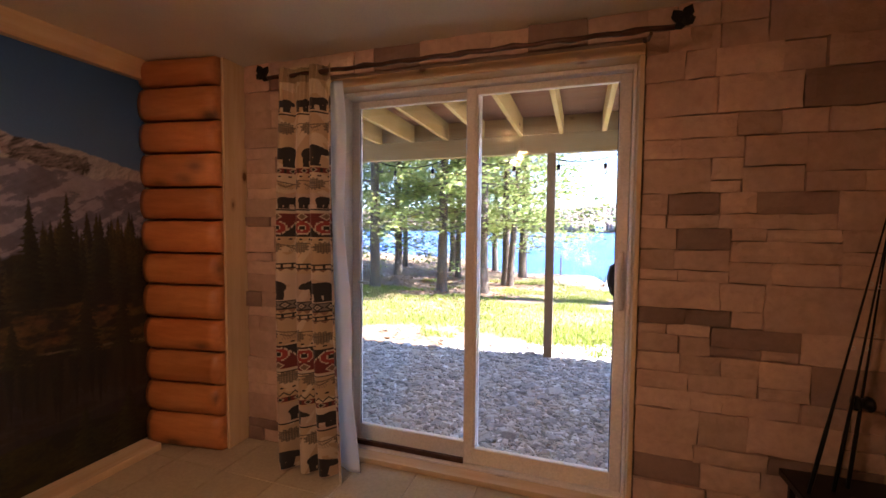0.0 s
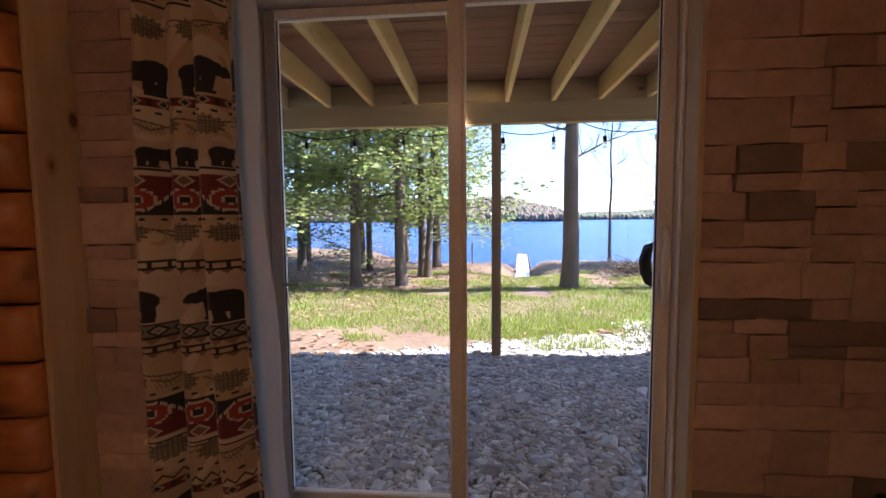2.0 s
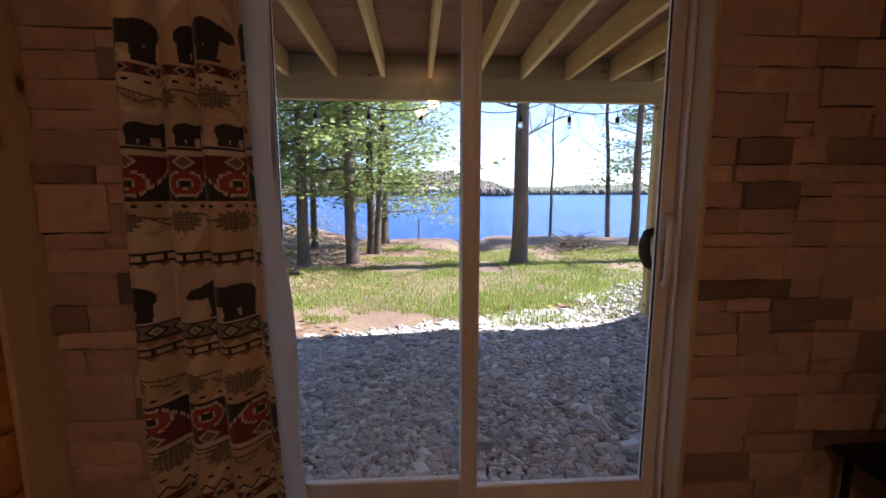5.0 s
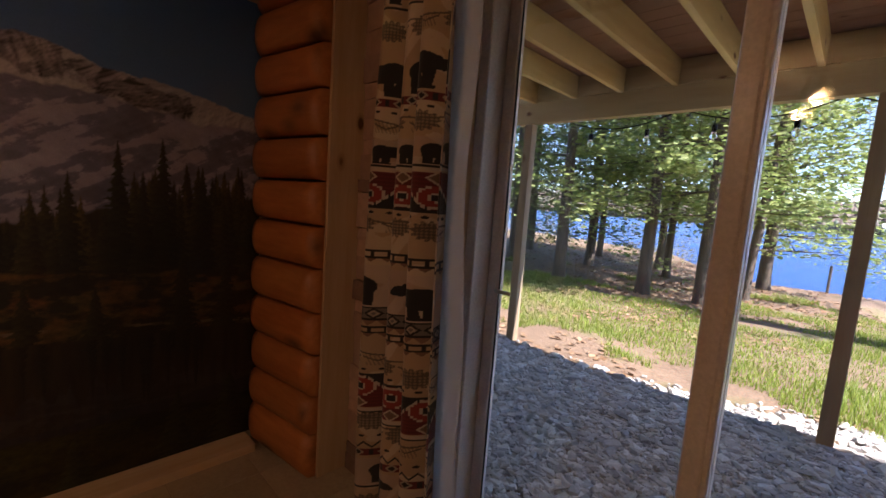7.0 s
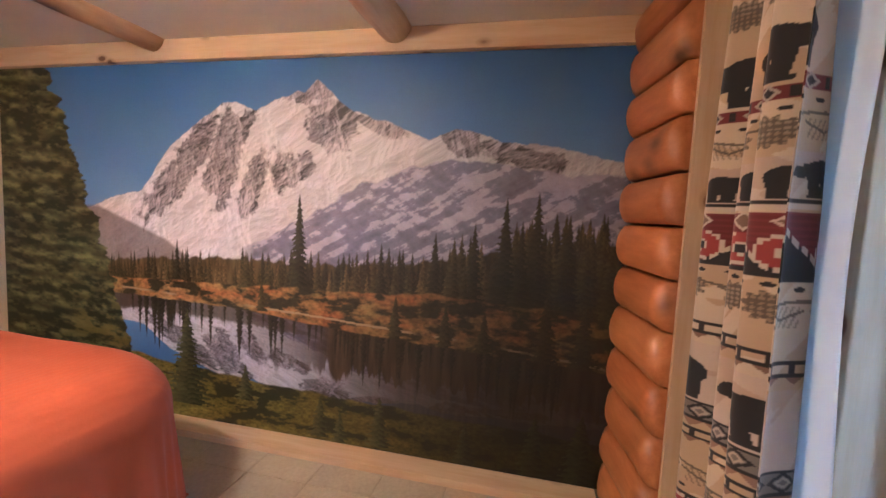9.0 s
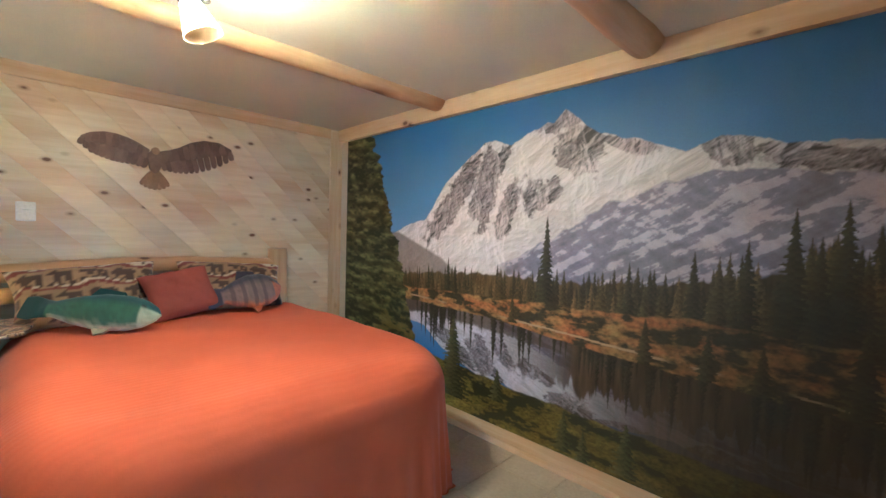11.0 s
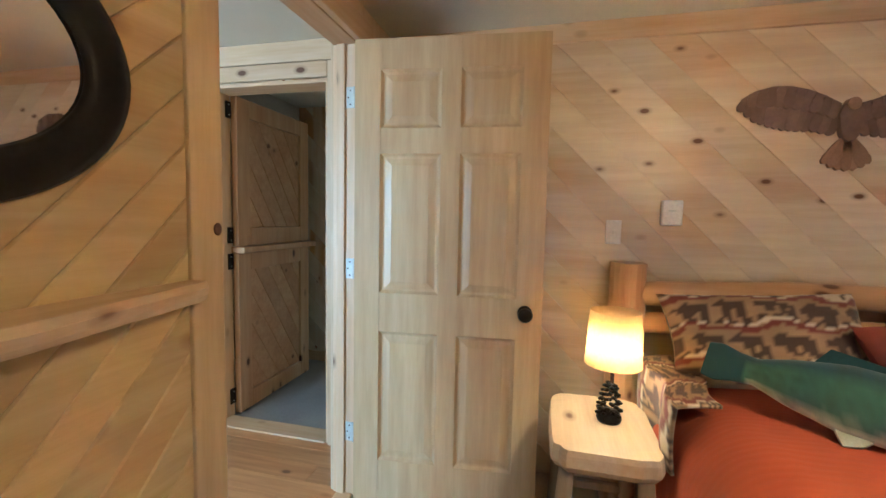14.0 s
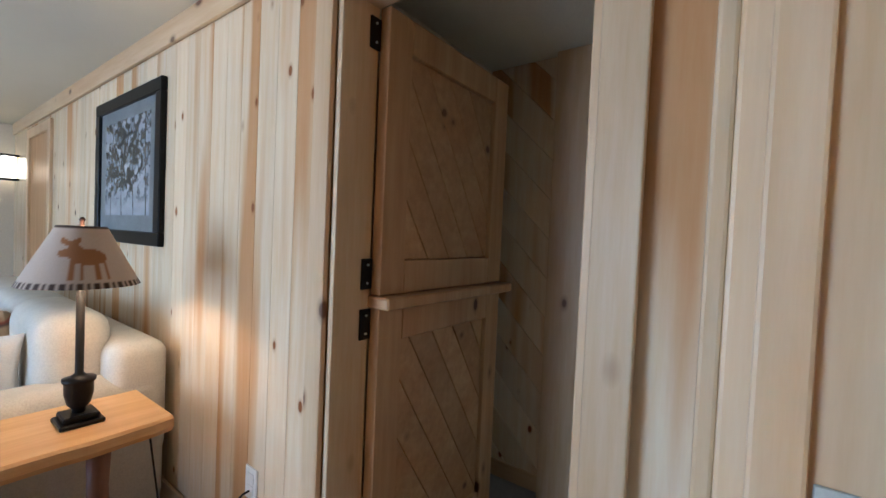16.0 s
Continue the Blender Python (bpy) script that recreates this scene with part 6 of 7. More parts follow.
ct = thing("console_table", None, None, "honey pine console table with live edge", "console table")
bm = bmesh.new()
n_ = 34
secs = []
for i in range(n_ + 1):
    y = -1.275 + 2.1 * i / n_
    w0 = 3.690 + 0.012 * noise.noise((i * 0.4, 7, 1)) + (0.02 if i in (0,) else 0)
    w1 = 4.085 + 0.008 * noise.noise((i * 0.4, 9, 1))
    secs.append([bm.verts.new(p) for p in ((w0 + 0.015, y, 0.565), (w0, y, 0.585), (w0 + 0.004, y, 0.612), (w0 + 0.014, y, 0.620), (w1, y, 0.620), (w1, y, 0.565))])
for a, b in zip(secs, secs[1:]):
    for k in range(6):
        bm.faces.new((a[k], a[(k + 1) % 6], b[(k + 1) % 6], b[k]))
bm.faces.new(secs[0])
bm.faces.new(secs[-1][::-1])
part("tabletop", bm, wood("honey_slab", (0.64, 0.42, 0.19), (0.50, 0.29, 0.10), "y", rough=0.3), ct)
M["leg_wood"] = wood("reddish_log", (0.20, 0.085, 0.045), (0.12, 0.05, 0.028), "z", rough=0.5)
for x, y in ((3.78, -1.08), (3.99, -0.85), (3.78, -0.55), (3.99, 0.2), (3.78, 0.65)):
    bm = bmesh.new()
    tube(bm, [(x, y, 0.57), (x + 0.008, y, 0.42), (x - 0.006, y, 0.2), (x, y, 0.0)], [0.034, 0.030, 0.040, 0.036], 14, 0.08)
    part("leg", bm, "leg_wood", ct, smooth=True)
bm = bmesh.new()
tube(bm, [(3.86, -1.2, 0.22), (3.88, -0.3, 0.23), (3.86, 0.7, 0.22)], 0.028, 12, 0.06)
part("stretcher", bm, "leg_wood", ct, smooth=True)

ml = thing("table_lamp", None, None, "black turned lamp with a moose printed shade", "table lamp")
bm = bmesh.new()
for a in ((0.060, 0.62, 0.636), (0.048, 0.636, 0.656)):
    box(bm, 3.89 - a[0], 3.89 + a[0], -1.05 - a[0], -1.05 + a[0], a[1], a[2])
soften(bm, 0.004, 1)
part("foot", bm, "black", ml, "square stepped black foot")
bm = bmesh.new()
lathe(bm, [(0.018, 0.656), (0.018, 0.668), (0.032, 0.685), (0.040, 0.72), (0.040, 0.755), (0.046, 0.762), (0.046, 0.772), (0.024, 0.778), (0.012, 0.79), (0.012, 1.10)], 24, Matrix.Translation((3.89, -1.05, 0)))
part("stem", bm, "black", ml, "black turned stem", True)
bm = bmesh.new()
lathe(bm, [(0.006, 1.10), (0.006, 1.30), (0.010, 1.305), (0.004, 1.315)], 10, Matrix.Translation((3.89, -1.05, 0)))
part("finial", bm, "bronze", ml, smooth=True)
ta, tz = np.meshgrid(np.linspace(0, 2 * np.pi, 121), np.linspace(0, 1, 40))
tr = 0.163 + (0.066 - 0.163) * tz
tc = np.ones((*ta.shape, 3)) * np.array([0.50, 0.40, 0.32])
tcs, tch = (ta - np.pi * 0.98) * 0.12, tz * 0.20
mo = ((tcs / 0.050) ** 2 + ((tch - 0.100) / 0.026) ** 2 < 1) | (((tcs + 0.035) / 0.024) ** 2 + ((tch - 0.115) / 0.026) ** 2 < 1) | (((tcs + 0.062) / 0.022) ** 2 + ((tch - 0.112) / 0.012) ** 2 < 1)
for q in (-0.03, -0.014, 0.014, 0.03):
    mo |= (np.abs(tcs - q * 1.3) < 0.0055) & (tch > 0.03) & (tch < 0.10)
mo |= (np.abs(tch - 0.142 - np.abs(tcs + 0.055) * 0.35) < 0.009) & (np.abs(tcs + 0.055) < 0.036)
tc = lay(tc, mo, (0.30, 0.13, 0.045))
tc = lay(tc, (tz < 0.09) & (np.sin(ta * 46) > -0.4), (0.05, 0.025, 0.015))
tc = lay(tc, tz > 0.96, (0.05, 0.025, 0.015))
M["moose_shade"] = painted("printed_shade", 0.8, 0.1)
o = new("shade", sheet_mesh("shade", 3.89 + tr * np.cos(ta), -1.05 + tr * np.sin(ta), 1.09 + 0.195 * tz, tc, "moose_shade"))
o.parent, o["label"] = ml, "tan shade printed with a brown moose"
so_ = o.modifiers.new("thickness", "SOLIDIFY")
so_.thickness = 0.002
co = thing("coaster", None, None, "round grey coaster on the console table", "coaster")
bm = bmesh.new()
lathe(bm, [(0.05, 0.62), (0.05, 0.627), (0.047, 0.628)], 28, Matrix.Translation((3.95, -0.70, 0)))
part("disc", bm, plain("slate", (0.22, 0.23, 0.24)), co, smooth=False)
ol = thing("wall_outlet", None, None, "white wall outlet with a black plug", "outlet")
bar("plate", "plastic", ol, 3.462, 3.538, LY, LY + 0.007, 0.315, 0.435, 0.002)
bar("socket", "plastic", ol, 3.480, 3.520, LY + 0.007, LY + 0.010, 0.380, 0.415, 0.001)
bar("socket", "plastic", ol, 3.480, 3.520, LY + 0.007, LY + 0.010, 0.335, 0.370, 0.001)
cb = thing("lamp_cord", None, None, "black cord hanging from the outlet", "cord")
bm = bmesh.new()
tube(bm, [(3.50, LY + 0.012, 0.352), (3.50, LY + 0.035, 0.35), (3.54, LY + 0.05, 0.30), (3.60, LY + 0.045, 0.18), (3.58, LY + 0.06, 0.09), (3.62, LY + 0.09, 0.012), (3.75, LY + 0.16, 0.006), (3.95, LY + 0.12, 0.006), (4.05, LY + 0.10, 0.10), (4.07, LY + 0.15, 0.55)], 0.004, 8)
part("cable", bm, "black", cb, smooth=True)
sc = thing("wall_sconce", None, None, "lit wall sconce with a black frame", "wall sconce")
bar("shade", glowing("sconce_glass", (1.0, 0.80, 0.5), 0.25), sc, 7.86, 7.96, LY + 0.02, LY + 0.12, 1.68, 1.90, 0.01, "glowing pale glass")
for z in (1.67, 1.90):
    bar("band", "black", sc, 7.85, 7.97, LY + 0.0, LY + 0.13, z, z + 0.02, 0.002)
od = thing("door_far", None, None, "plain brown wooden door in the far wall", "door", kind="structure")
bar("leaf", "dutch_wood", od, 6.62, 7.30, LY - 0.005, LY + 0.004, 0.01, 2.02, 0.002)
for a in ((6.53, 6.62, 0, 2.10), (7.30, 7.39, 0, 2.10), (6.62, 7.30, 2.02, 2.10)):
    bar("casing", "pine_z", od, a[0], a[1], LY, LY + 0.022, a[2], a[3], 0.003)
fl = thing("floor_lamp", None, None, "slim black floor lamp with a tan shade", "floor lamp")
bm = bmesh.new()
lathe(bm, [(0.12, 0.0), (0.12, 0.015), (0.02, 0.03), (0.012, 0.05), (0.012, 1.15)], 20, Matrix.Translation((7.4, -1.05, 0)))
part("pole", bm, "black", fl, smooth=True)
part("shade", shade_mesh(0.17, 1.08, 0.10, 1.30, 7.4, -1.05), plain("tan_shade", (0.5, 0.36, 0.2)), fl, "tan cloth shade", True)

# ---- outdoors ----


def shore_y(x):
    """Where the far shore begins: a near hill, and a longer reach of water to its side."""
    return 242 + 0.04 * np.abs(x) + 130 * np.clip((x - 56) / 14, 0, 1)


def far_height(x):
    return 5 + 7.5 * np.clip((62 - x) / 34, 0, 1) + 1.6 * np.sin(x * 0.031 + 1) + 0.8 * np.sin(x * 0.11)


def ground_z(x, y):
    """Height of the ground: level by the house, a slope to the lake, and hills beyond it."""
    z = -0.05 - 0.02 * np.clip(y - 6, 0, 8) - 1.5 * np.clip((y - 14.2 - 0.05 * np.abs(x - 2) - 1.2 * np.exp(-((x - 3.5) / 3) ** 2) - 5.0 * np.clip((-1.6 - x) / 3, 0, 1)) / 6, 0, 1) ** 1.3
    z = z + 0.34 * np.exp(-(((x - 2.75) / 0.55) ** 2 + ((y - 5.5) / 0.75) ** 2)) + 0.10 * np.exp(-(((x - 1.6) / 0.9) ** 2 + ((y - 5.6) / 0.4) ** 2))
    z = z - 0.42 * np.exp(-((x - 0.35 - 0.101 * y) / 0.42) ** 2) * np.clip((y - 11.0) / 1.6, 0, 1)
    z = z + 0.25 * np.clip((-2.5 - x) / 8, 0, 1) * np.clip((y - 5) / 4, 0, 1)
    far = np.clip((y - shore_y(x)) / 75, 0, 1)
    return z + far * far_height(x)


xs = np.unique(np.concatenate([np.linspace(-900, -60, 20), np.linspace(-60, -6, 34), np.linspace(-6, 7, 90), np.linspace(7, 30, 28), np.linspace(30, 150, 34), np.linspace(150, 900, 16)]))
ys = np.unique(np.concatenate([np.linspace(2.885, 9, 80), np.linspace(9, 24, 60), np.linspace(24, 200, 14), np.linspace(200, 460, 44), np.linspace(460, 1500, 6)]))
GX, GY = np.meshgrid(xs, ys)
GZ = ground_z(GX, GY) + 0.025 * (cloud(GX * 2.2 + 50, GY * 2.2, 7, 3) - 0.5) * (GY < 30)
tagged(new("ground", sheet_mesh("ground", GX, GY, GZ, None, "earth")), "brown leaf-strewn earth sloping to the lake", "ground", kind="structure")
LAKE = -0.92
bm = bmesh.new()
bm.faces.new([bm.verts.new(p) for p in ((-900, 12, LAKE), (900, 12, LAKE), (900, 470, LAKE), (-900, 470, LAKE))])
thing("water", bm, "water", "rippled blue lake water", "lake", kind="structure")


def scatter(name, base_v, base_f, places, sizes, turns, material, label, category):
    """Many small copies of one shape joined into one mesh."""
    n, k = len(places), len(base_v)
    v = base_v[None] * sizes[:, None, :]
    c, s = np.cos(turns), np.sin(turns)
    R = np.zeros((n, 3, 3))
    cz, sz, cx, sx = c[:, 0], s[:, 0], c[:, 1], s[:, 1]
    R[:, 0, 0], R[:, 0, 1], R[:, 0, 2] = cz, -sz * cx, sz * sx
    R[:, 1, 0], R[:, 1, 1], R[:, 1, 2] = sz, cz * cx, -cz * sx
    R[:, 2, 1], R[:, 2, 2] = sx, cx
    v = np.einsum("nij,nkj->nki", R, v) + places[:, None, :]
    f = (base_f[None] + (np.arange(n) * k)[:, None, None]).reshape(-1, base_f.shape[1])
    me = bpy.data.meshes.new(name)
    me.from_pydata(v.reshape(-1, 3).tolist(), [], f.tolist())
    me.materials.append(M[material])
    ob = new(name, me)
    if label:
        tagged(ob, label, category, kind="stuff")
    return ob


r = np.random.RandomState(8)
bm = bmesh.new()
bmesh.ops.create_icosphere(bm, subdivisions=1, radius=1.0)
bm.verts.ensure_lookup_table()
ICO_V = np.array([v.co[:] for v in bm.verts]) * r.uniform(0.78, 1.18, (len(bm.verts), 1))
ICO_F = np.array([[v.index for v in f.verts] for f in bm.faces])
bm.free()
# an angular chip: a cube with a smaller, shifted top
CHIP_V = np.array([(-1, -1, -1), (1, -0.8, -1), (0.9, 1, -1), (-0.8, 0.9, -1), (-0.75, -0.55, 1), (0.6, -0.7, 0.7), (0.7, 0.5, 1), (-0.45, 0.75, 0.6)], float) * 0.95
CHIP_F = np.array([(0, 2, 1), (0, 3, 2), (4, 5, 6), (4, 6, 7), (0, 1, 5), (0, 5, 4), (1, 2, 6), (1, 6, 5), (2, 3, 7), (2, 7, 6), (3, 0, 4), (3, 4, 7)])
N = 62000
gx_, gy_ = r.uniform(-3.6, 4.2, N), 2.92 + 2.55 * r.rand(N) ** 0.9
edge_y = 5.15 + 0.22 * np.sin(gx_ * 1.7) + 0.35 * np.exp(-((gx_ - 1.7) / 0.7) ** 2) + 1.0 * np.exp(-((gx_ - 2.8) / 0.7) ** 2) - 0.6 * np.clip((-1.0 - gx_) / 2, 0, 1)
keep = gy_ < edge_y + r.normal(0, 0.10, N)
extra = r.rand(5000, 2)
ex, ey = 1.9 + 1.9 * extra[:, 0], 5.2 + 1.0 * extra[:, 1]
gx_, gy_ = np.concatenate([gx_[keep], ex]), np.concatenate([gy_[keep], ey])
N = len(gx_)
sz = r.lognormal(-4.22, 0.40, N)
sizes = np.stack([sz * r.uniform(0.9, 1.9, N), sz * r.uniform(0.7, 1.2, N), sz * r.uniform(0.22, 0.55, N)], 1)
scatter("gravel", CHIP_V, CHIP_F, np.stack([gx_, gy_, ground_z(gx_, gy_) + 0.004 + sizes[:, 2] * 0.35 + 0.012 * r.rand(N)], 1), sizes, np.stack([r.uniform(0, 6.3, N), r.normal(0, 0.35, N)], 1), "gravel", "loose grey crushed stone under the deck", "gravel")

blade_v = np.array([(-0.5, 0, 0), (0.5, 0, 0), (0.28, 0.10, 0.6), (-0.28, 0.10, 0.6), (0, 0.32, 1.0)], float)
blade_f = np.array([(0, 1, 2), (0, 2, 3), (3, 2, 4)])
N = 170000
bx_, by_ = r.uniform(-5.5, 7.0, N), 5.15 + 7.6 * r.rand(N) ** 1.25
dens = cloud(bx_ * 1.3 + 9, by_ * 1.6, 33, 4)
green = np.maximum(np.exp(-((by_ - 7.3 + 0.10 * bx_) / 1.5) ** 2), 0.62 * np.exp(-((by_ - 9.6) / 2.6) ** 2) * (bx_ > -0.8))
keep = dens + 0.60 * green > 0.72
bx_, by_ = bx_[keep], by_[keep]
N = len(bx_)
hh = r.uniform(0.03, 0.095, N) * (0.6 + 0.7 * np.clip((dens[keep] - 0.4) * 2.5, 0, 1))
scatter("grass", blade_v, blade_f, np.stack([bx_, by_, ground_z(bx_, by_) - 0.008], 1), np.stack([r.uniform(0.006, 0.013, N), hh, hh], 1), np.stack([r.uniform(0, 6.3, N), r.normal(0, 0.22, N)], 1), "grass", "patchy spring grass behind the gravel", "grass")
flake_v = np.array([(-0.5, -0.3, 0), (0.5, -0.35, 0.08), (0.55, 0.3, 0), (-0.4, 0.35, 0.12)], float)
flake_f = np.array([(0, 1, 2), (0, 2, 3)])
N = 24000
lx_, ly_ = r.uniform(-9, 8, N), 5.0 + 12 * r.rand(N) ** 0.9
keep = (cloud(lx_ * 0.8, ly_ * 0.8, 13, 3) + 0.35 * (lx_ < -0.5) * (ly_ > 8) > 0.52)
lx_, ly_ = lx_[keep], ly_[keep]
N = len(lx_)
fs = r.uniform(0.025, 0.07, N)
scatter("leaf_litter", flake_v, flake_f, np.stack([lx_, ly_, ground_z(lx_, ly_) + 0.012], 1), np.stack([fs, fs, fs], 1), np.stack([r.uniform(0, 6.3, N), r.normal(0, 0.35, N)], 1), "litter", "dry brown leaves lying on the ground", "leaf litter")

# deck above
deck = thing("deck", None, None, "raised wooden deck seen from below", "deck")
for k in range(17):
    x = -1.35 + 0.4 * (k - 1) + 0.0
    if x > 5.0:
        break
    bar("joist", "lumber", deck, x - 0.019, x + 0.019, 2.90, 5.045, 2.245, 2.43, 0.003)
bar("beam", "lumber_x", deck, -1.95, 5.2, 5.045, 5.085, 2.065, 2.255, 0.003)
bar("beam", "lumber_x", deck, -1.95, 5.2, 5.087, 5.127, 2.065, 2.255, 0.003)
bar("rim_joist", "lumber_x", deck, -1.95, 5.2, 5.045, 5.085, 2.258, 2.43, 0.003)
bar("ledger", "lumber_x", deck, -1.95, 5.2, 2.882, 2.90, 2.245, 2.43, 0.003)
for k in range(17):
    y = 2.885 + 0.142 * k
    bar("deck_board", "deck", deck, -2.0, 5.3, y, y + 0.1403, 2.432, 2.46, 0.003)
for x, y in ((0.56, 5.085), (-1.80, 5.085), (2.34, 5.085), (4.9, 5.085)):
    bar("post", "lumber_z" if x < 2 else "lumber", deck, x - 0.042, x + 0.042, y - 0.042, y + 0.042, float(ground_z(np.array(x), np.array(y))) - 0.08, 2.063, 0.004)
slab("wall_outside", "plaster", -8.0, XW - 0.15, 2.70, 2.88, -0.1, 3.0, "plain outer wall of the house", "wall")
slab("wall_upper", "plaster", -8.0, 9.0, 2.72, 2.88, CZ + 0.11, 5.2, "plain outer wall of the upper storey", "wall")

ln = thing("string_lights", None, None, "black string of unlit garden bulbs on the beam", "string lights")
hooks = [(-1.45, 2.08), (-0.52, 2.10), (0.40, 2.09), (1.30, 2.085), (2.2, 2.09), (3.1, 2.09)]
pts = []
for (xa, za), (xb, zb_) in zip(hooks, hooks[1:]):
    for i in range(12):
        t = i / 12
        pts.append((xa + (xb - xa) * t, 5.15, za + (zb_ - za) * t - 0.42 * t * (1 - t)))
bm = bmesh.new()
tube(bm, pts, 0.005, 6)
part("cable", bm, "black", ln)
for i in range(3, len(pts), 6):
    x, y, z = pts[i]
    bm = bmesh.new()
    lathe(bm, [(0.006, z - 0.05), (0.018, z - 0.052), (0.018, z - 0.095), (0.012, z - 0.10)], 10, Matrix.Translation((x, y, 0)))
    so2 = part("socket", bm, "black", ln, smooth=True)
    bm = bmesh.new()
    tube(bm, [(x, y, z), (x, y, z - 0.05)], 0.004, 6)
    part("drop_wire", bm, "black", so2)
    bm = bmesh.new()
    lathe(bm, [(0.004, z - 0.165), (0.018, z - 0.155), (0.024, z - 0.13), (0.014, z - 0.10)], 12, Matrix.Translation((x, y, 0)))
    part("bulb", bm, "glass", so2, "clear bulb", True)

dk = thing("dock", None, None, "white plank dock running out into the lake", "dock")
for k in range(18):
    y = 12.9 + 0.46 * k
    xc = 0.35 + 0.101 * y
    bar("plank", "plastic", dk, xc - 0.21, xc + 0.21, y, y + 0.44, -0.53, -0.48, 0.01)
for y in (14.6, 17.4, 20.6):
    for s in (-0.25, 0.25):
        xc = 0.35 + 0.101 * y + s
        bar("post", "lumber_z", dk, xc - 0.04, xc + 0.04, y - 0.04, y + 0.04, -2.2, -0.42, 0.01)


def limb(bm, a, d, length, rad, depth, tips, bend=0.25, steps=5):
    pts, rr, p, v = [Vector(a)], [rad], Vector(a), Vector(d).normalized()
    for i in range(steps):
        v = (v + Vector((random.uniform(-bend, bend), random.uniform(-bend, bend), random.uniform(-bend * 0.5, bend * 0.6)))).normalized()
        p = p + v * length / steps
        pts.append(p.copy())
        rr.append(rad * (1 - 0.75 * (i + 1) / steps))
    tube(bm, pts, rr, 6 if rad > 0.02 else 4)
    tips += [(q, v) for q in pts[1:]]
    if depth:
        for i in range(1, steps + 1):
            for _ in range(2):
                side = Vector((random.uniform(-1, 1), random.uniform(-1, 1), random.uniform(-0.2, 0.7)))
                limb(bm, pts[i], v * 0.7 + side, length * random.uniform(0.3, 0.5), max(rr[i] * 0.5, 0.004), depth - 1, tips, bend, 3)


def tree(name, x, y, height, rad, lean, style, label, seed, group):
    """A tapered trunk with limbs; needle sprays, young leaves or bare twigs."""
    random.seed(seed)
    r = np.random.RandomState(seed)
    z0 = float(ground_z(np.array(float(x)), np.array(float(y)))) - 0.12
    ob = thing(name, None, None, label, "tree", group)
    bm = bmesh.new()
    pts, rr, n_ = [], [], 16
    for i in range(n_ + 1):
        t = (i / n_) ** 1.8
        pts.append((x + lean[0] * t * height + 0.05 * noise.noise((t * 5, seed, 0)), y + lean[1] * t * height + 0.05 * noise.noise((t * 5, seed, 9)), z0 + t * height))
        rr.append(rad * ((1 - 0.72 * t) + 0.45 * math.exp(-t * height / 0.16)))
    tube(bm, pts, rr, 14, 0.05)
    part("trunk", bm, "bark", ob, smooth=True)
    bm = bmesh.new()
    tips = []
    count = {"hemlock": 30, "bare": 11, "young": 12, "shrub": 10}[style]
    low = {"hemlock": random.uniform(0.10, 0.26), "bare": 0.28, "young": 0.30, "shrub": 0.1}[style]
    for k in range(count):
        t = low + (0.97 - low) * k / count
        w_ = t ** (1 / 1.8) * n_
        i = min(int(w_), n_ - 1)
        p = Vector(pts[i]).lerp(Vector(pts[i + 1]), w_ - i)
        a = k * 2.4 + random.uniform(-0.5, 0.5)
        L = {"hemlock": 1.9, "bare": 1.7, "young": 1.5, "shrub": 0.9}[style] * (1.15 - 0.7 * t) * random.uniform(0.7, 1.2)
        rise = random.uniform(-0.18, 0.16) if style == "hemlock" else random.uniform(0.2, 0.8)
        limb(bm, p, (math.cos(a), math.sin(a), rise), L, rad * 0.16 * (1.1 - t * 0.6) + 0.004, 1 if style in ("hemlock",) else 2, tips, 0.18 if style == "hemlock" else 0.3)
    part("limbs", bm, "bark", ob)
    if style != "bare":
        dens_ = {"hemlock": 15, "young": 2, "shrub": 10}[style]
        P = np.array([q[:] for q, _ in tips])
        P = np.repeat(P, dens_, 0)
        n_l = len(P)
        spread_ = 0.17 if style != "young" else 0.10
        P = P + r.normal(0, 1, (n_l, 3)) * np.array([spread_, spread_, spread_ * 0.55]) - np.array([0, 0, 0.06])
        ls = r.uniform(0.045, 0.11, n_l) if style != "young" else r.uniform(0.018, 0.035, n_l)
        lv = np.array([(-0.5, -0.16, 0), (0.0, -0.30, 0.05), (0.6, 0, -0.06), (0.0, 0.30, 0.05), (-0.5, 0.16, 0)], float)
        lf_ = np.array([(0, 1, 2), (0, 2, 3), (0, 3, 4)])
        cr = scatter("crown", lv, lf_, P, np.stack([ls, ls, ls], 1), np.stack([r.uniform(0, 6.3, n_l), r.normal(0, 0.85, n_l)], 1), "leaf" if style != "young" else "leaf_young", "", "")
        cr.parent = ob
    return ob


